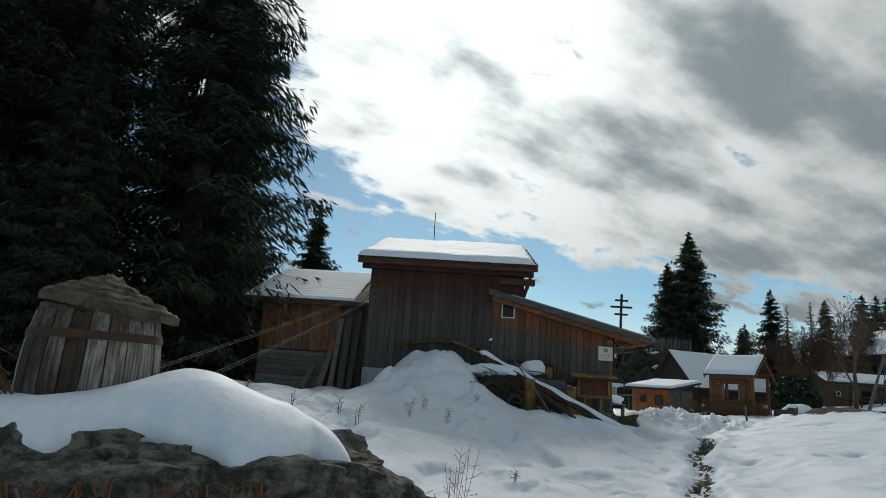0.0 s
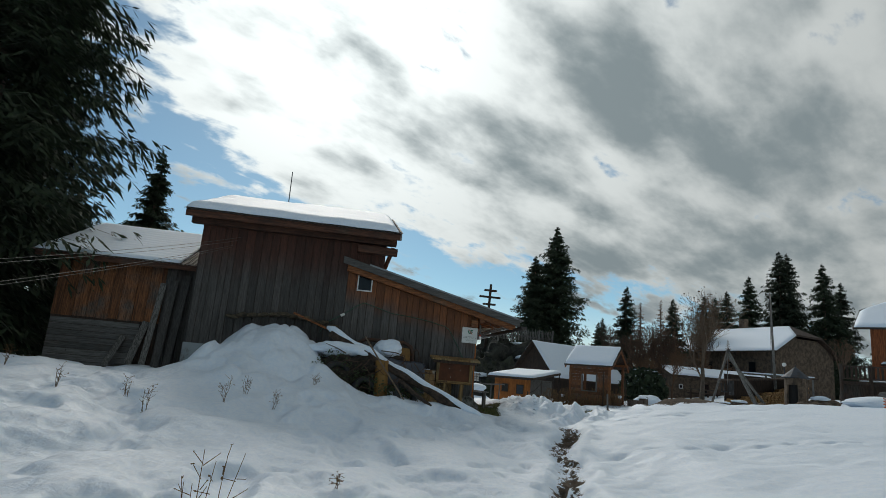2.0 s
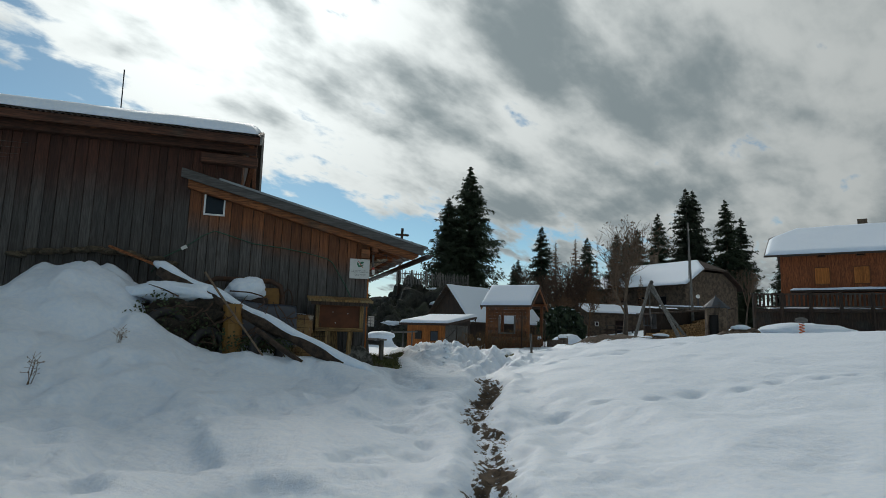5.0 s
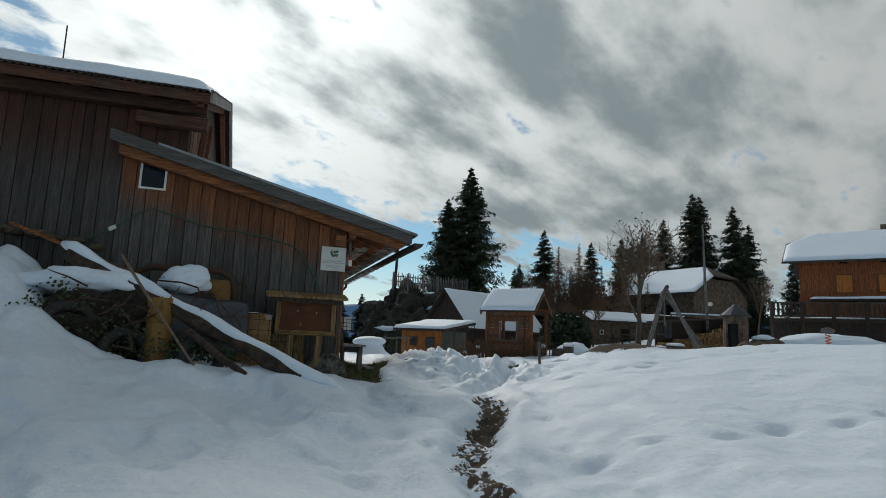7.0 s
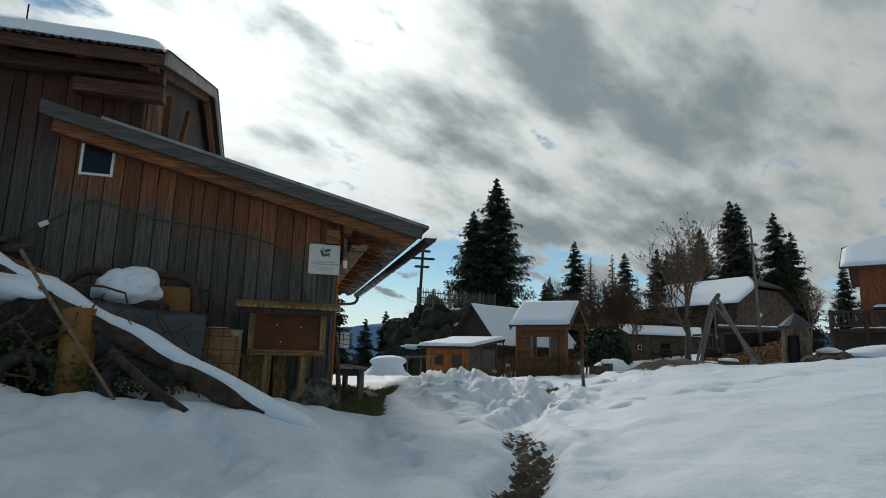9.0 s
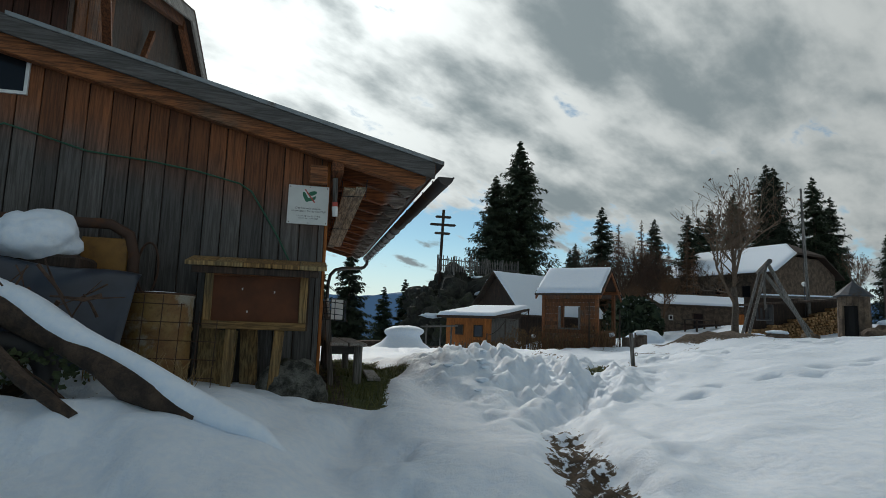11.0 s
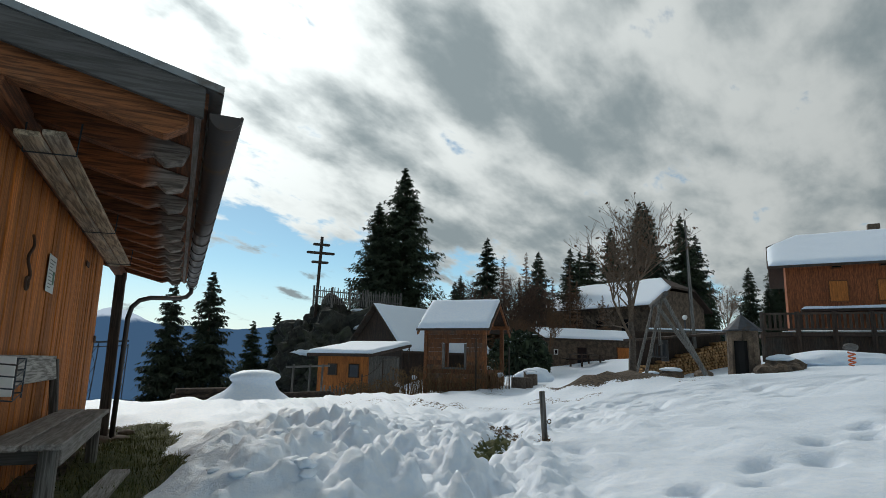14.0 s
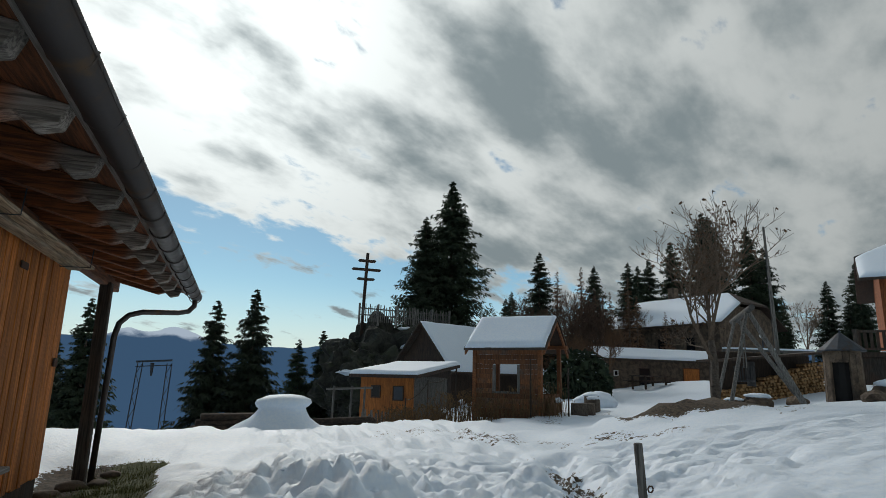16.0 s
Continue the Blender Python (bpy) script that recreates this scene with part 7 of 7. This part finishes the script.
# ---- yard: swing, flagpole, firewood, turret, deck ----
def build_swing():
    t = thing("swing", "grey log swing frame with basket and tyre seats", "swing")
    A, B = Vector((21.45, 31.4, 3.55)), Vector((22.25, 32.7, 3.5))
    part("ridge_log", tube([A + (A - B) * 0.35 + Vector((0, 0, 0.1)), B + (B - A) * 0.3], [0.09, 0.1], 10), M_GREYX, t)
    for p, q, r in ((A, (20.1, 31.0), 0.06), (B, (21.4, 33.0), 0.06), (A, (22.5, 30.5), 0.08), (B, (24.6, 32.4), 0.075), (A + Vector((0.1, 0.1, 0.0)), (22.9, 30.9), 0.07)):
        part("leg", tube([(q[0], q[1], gz(*q) - 0.15), (p.x, p.y, p.z + 0.12)], [r, r * 0.85], 10), M_GREYZ, t)
    for x, y in ((21.75, 31.9), (21.95, 32.2)):
        part("rope", tube([(x, y, 3.4), (x, y, 1.95)], 0.018, 5), M_GREYZ, t)
    bm = bmesh.new()
    for k in range(10):
        a = 2 * math.pi * k / 10
        tube([(21.7 + 0.24 * math.cos(a), 31.95 + 0.24 * math.sin(a), 1.55), (21.7 + 0.28 * math.cos(a), 31.95 + 0.28 * math.sin(a), 2.0)], 0.018, 4, bm)
    part("basket", bm, M_RUBBER, t)
    part("basket_floor", tube([(21.7, 31.95, 1.53), (21.7, 31.95, 1.58)], 0.26, 12), M_RUBBER, t)
    part("punch_bag", tube([(22.1, 32.1, 1.4), (22.1, 32.1, 2.15)], 0.13, 10), M_RUBBER, t, smooth=True)
    f = thing("flagpole", "tall grey wooden flagpole with guy line", "flagpole")
    z = gz(27.9, 36.6)
    part("pole", tube([(28.6, 37.0, z - 0.3), (28.35, 37.0, 8.3)], [0.10, 0.05], 10), M_GREYZ, f)
    part("line", tube([(28.25, 36.9, z), (28.32, 37.0, 8.2)], 0.012, 4), M_RUBBER, f)
    # rocks in the snow under the swing
    for k, (x, y, s) in enumerate(((23.2, 33.0, 0.5), (24.0, 32.2, 0.35), (22.6, 33.4, 0.4), (25.0, 30.4, 0.42), (25.6, 30.2, 0.36), (26.6, 31.0, 0.6), (27.1, 30.9, 0.45), (26.2, 30.2, 0.3))):
        zz = gz(x, y)
        tagged(link("rock", lump((x, y, zz + s * 0.2), (s, s * 0.8, s * 0.6), 500 + k, 0.3, 3), M_STONEWALL, smooth=False), "brown field stone bedded in the snow", "rock", "field stones")
        if k in (0, 2, 5):
            tagged(link("rock_snow", lump((x, y, zz + s * 0.72), (s * 0.85, s * 0.7, s * 0.22), 520 + k, 0.25, 3), M_SNOW, smooth=True), "pad of snow on a field stone", "snow", "snow on field stones")


build_swing()


def build_firewood():
    t = thing("firewood_stack", "long stack of split firewood under a low roof", "firewood")
    rn = random.Random(55)
    P, Q = Vector((25.2, 36.9, 0)), Vector((30.4, 36.3, 0))
    shapes = []
    for k in range(8):
        n, r = (4, 5, 6, 7)[k % 4], 0.056 + 0.003 * k
        bm = bmesh.new()
        A, B = ([bm.verts.new((r * math.cos(2 * math.pi * j / n), y, r * math.sin(2 * math.pi * j / n))) for j in range(n)] for y in (0.0, 0.4))
        bm.faces.new(A[::-1])
        bm.faces.new(B)
        for j in range(n):
            bm.faces.new((A[j], A[(j + 1) % n], B[(j + 1) % n], B[j]))
        bmesh.ops.recalc_face_normals(bm, faces=bm.faces[:])
        me = bpy.data.meshes.new("split_log")
        bm.to_mesh(me)
        bm.free()
        me.materials.append(M_LOGEND)
        shapes.append(me)
    for row in range(10):
        for k in range(36):
            u = (k + 0.5 * (row % 2) + rn.uniform(-0.15, 0.15)) / 36
            if row > 4 + 5 * u:
                continue
            p = P.lerp(Q, u)
            o = new("split_log", rn.choice(shapes))
            o.parent = t
            o.matrix_basis = Matrix.Translation((p.x, p.y + rn.uniform(-0.05, 0.05), gz(p.x, p.y) + 0.05 + row * 0.135)) @ Matrix.Rotation(rn.uniform(0, 6.2), 4, "Y")
    part("back", box(25.2, 30.5, 37.25, 37.35, 1.0, 2.8), M_DARKWOOD, t)
    part("shelter_roof", prism([(25.0, 2.35), (31.0, 2.9), (31.0, 3.0), (25.0, 2.45)], "y", 36.2, 37.8), M_DARKWOOD, t)
    r = thing("railing", "low grey railing with snow behind the woodpile", "railing")
    part("rail", beam((28.0, 39.5, 3.05), (33.5, 39.5, 3.15), 0.08, 0.1), M_GREYX, r)
    for x in (28.0, 29.8, 31.6, 33.4):
        part("post", beam((x, 39.5, 1.2), (x, 39.5, 3.1), 0.09, 0.09, upv=(0, 1, 0)), M_GREYZ, r)
    tagged(link("rail_snow", beam((28.0, 39.5, 3.14), (33.5, 39.5, 3.24), 0.1, 0.08), M_SNOW), "strip of snow on the railing", "snow")


build_firewood()


def build_turret():
    t = thing("turret", "small round stone turret with dark doorway and metal cone roof", "turret")
    cx, cy, z0 = 26.1, 32.2, gz(26.1, 32.2) - 0.25
    n, r, z1 = 18, 0.56, 2.68
    for k in range(n):
        a0, a1 = 2 * math.pi * k / n, 2 * math.pi * (k + 0.96) / n
        mid_a = (a0 + a1) / 2
        facing = math.cos(mid_a - math.atan2(-0.62, -0.78))
        lo = 2.25 if facing > 0.86 else z0
        bm = bmesh.new()
        hexa(bm, [(cx + q * math.cos(a) * (1.06 if z == lo and lo == z0 else 1.0), cy + q * math.sin(a) * (1.06 if z == lo and lo == z0 else 1.0), z) for z in (lo, z1) for a, q in ((a0, r - 0.12), (a0, r), (a1, r), (a1, r - 0.12))])
        part("stone_course", soft(bm, 0.012), M_STONEWALL, t)
    part("dark_inside", tube([(cx, cy, z0), (cx, cy, z1 - 0.02)], r - 0.16, 14), M_VOID, t)
    bm = bmesh.new()
    tip = bm.verts.new((cx, cy, 3.28))
    ring = [bm.verts.new((cx + 0.72 * math.cos(2 * math.pi * k / 12), cy + 0.72 * math.sin(2 * math.pi * k / 12), z1 - 0.02)) for k in range(12)]
    ring2 = [bm.verts.new((v.co.x, v.co.y, z1 - 0.06)) for v in ring]
    for k in range(12):
        bm.faces.new((ring[k], ring[(k + 1) % 12], tip))
        bm.faces.new((ring2[k], ring2[(k + 1) % 12], ring[(k + 1) % 12], ring[k]))
    bm.faces.new(ring2[::-1])
    part("roof", bm, M_DARKMETAL, t, "dark sheet-metal cone")
    part("knob", tube([(cx, cy, 3.25), (cx, cy, 3.36)], [0.04, 0.02], 6), M_DARKMETAL, t)


build_turret()


def build_deck():
    t = thing("deck", "raised dark wooden deck with slatted railing", "deck")
    P, Q = Vector((33.9, 37.6, 0)), Vector((39.5, 31.8, 0))
    d = (Q - P).normalized()
    nrm = Vector((-d.y, d.x, 0))
    part("platform", beam(P + Vector((0, 0, 3.0)) + nrm * 1.2, Q + Vector((0, 0, 3.0)) + nrm * 1.2, 2.4, 0.2), M_DARKWOOD, t)
    part("skirt", beam(P + Vector((0, 0, 2.3)) + nrm * 0.5, Q + Vector((0, 0, 2.3)) + nrm * 0.5, 0.08, 1.3), M_DARKWOOD, t)
    for dz, h in ((4.05, 0.1), (3.25, 0.09)):
        part("rail", beam(P + Vector((0, 0, dz)), Q + Vector((0, 0, dz)), 0.1, h), M_DARKWOOD, t)
    for k in range(6):
        p = P.lerp(Q, k / 5)
        part("post", beam(p + Vector((0, 0, 1.4)), p + Vector((0, 0, 4.15)), 0.16, 0.16, upv=(0, 1, 0)), M_DARKWOOD, t)
    for k in range(34):
        p = P.lerp(Q, (k + 0.5) / 34)
        part("slat", beam(p + Vector((0, 0, 3.2)), p + Vector((0, 0, 4.0)), 0.13, 0.03, upv=tuple(nrm)), M_DARKWOOD, t)
    tagged(link("deck_snow", turned(lump((0, 0, 0), (2.8, 0.5, 0.12), 600, 0.2, 4), Matrix.Translation(P.lerp(Q, 0.5) + nrm * 0.8 + Vector((0, 0, 3.15))) @ Matrix.Rotation(math.atan2(d.y, d.x), 4, "Z")), M_SNOW, smooth=True), "snow lying on the deck boards", "snow")
    tagged(link("bank_snow", lump((33.5, 33.2, gz(33.5, 33.2)), (3.2, 1.6, 0.55), 601, 0.2, 4), M_SNOW, smooth=True), "soft bank of snow below the deck", "snow")
    s = thing("spring_rider", "orange spring rider toy half sunk in snow", "toy")
    part("spring", tube([(30.6 + 0.12 * math.cos(k * 0.8), 31.0 + 0.12 * math.sin(k * 0.8), gz(30.6, 31) + 0.02 * k) for k in range(28)], 0.03, 5), M_ORANGE, s)
    part("body", lump((30.6, 31.0, gz(30.6, 31) + 0.72), (0.4, 0.16, 0.16), 610, 0.2, 3), M_GREYX, s)
    tb = thing("picnic_table", "dark wooden picnic table with benches before the stone barn", "table")
    m = frame_at(32.2, 50.5, gz(32.2, 50.5), 15)
    part("tabletop", turned(box(-1.4, 1.4, -0.4, 0.4, 0.72, 0.78), m), M_DARKWOOD, tb)
    for y in (-0.8, 0.8):
        part("seat", turned(box(-1.4, 1.4, y - 0.14, y + 0.14, 0.42, 0.47), m), M_DARKWOOD, tb)
    for x in (-1.0, 1.0):
        part("trestle", turned(box(x - 0.05, x + 0.05, -0.85, 0.85, 0.34, 0.42), m), M_DARKWOOD, tb)
        for y in (-0.5, 0.5):
            part("leg", turned(box(x - 0.05, x + 0.05, y - 0.05, y + 0.05, -0.1, 0.72), m), M_DARKWOOD, tb)
    lp = thing("lamp_post", "slim dark lamp post with a round white globe", "street lamp")
    part("pole", tube([(34.0, 43.0, gz(34, 43) - 0.2), (34.0, 43.0, 4.1)], 0.04, 8), M_DARKMETAL, lp)
    part("globe", lump((34.0, 43.0, 4.2), (0.15, 0.15, 0.15), 1, 0.0, 3), M_WHITE, lp, smooth=True)


build_deck()
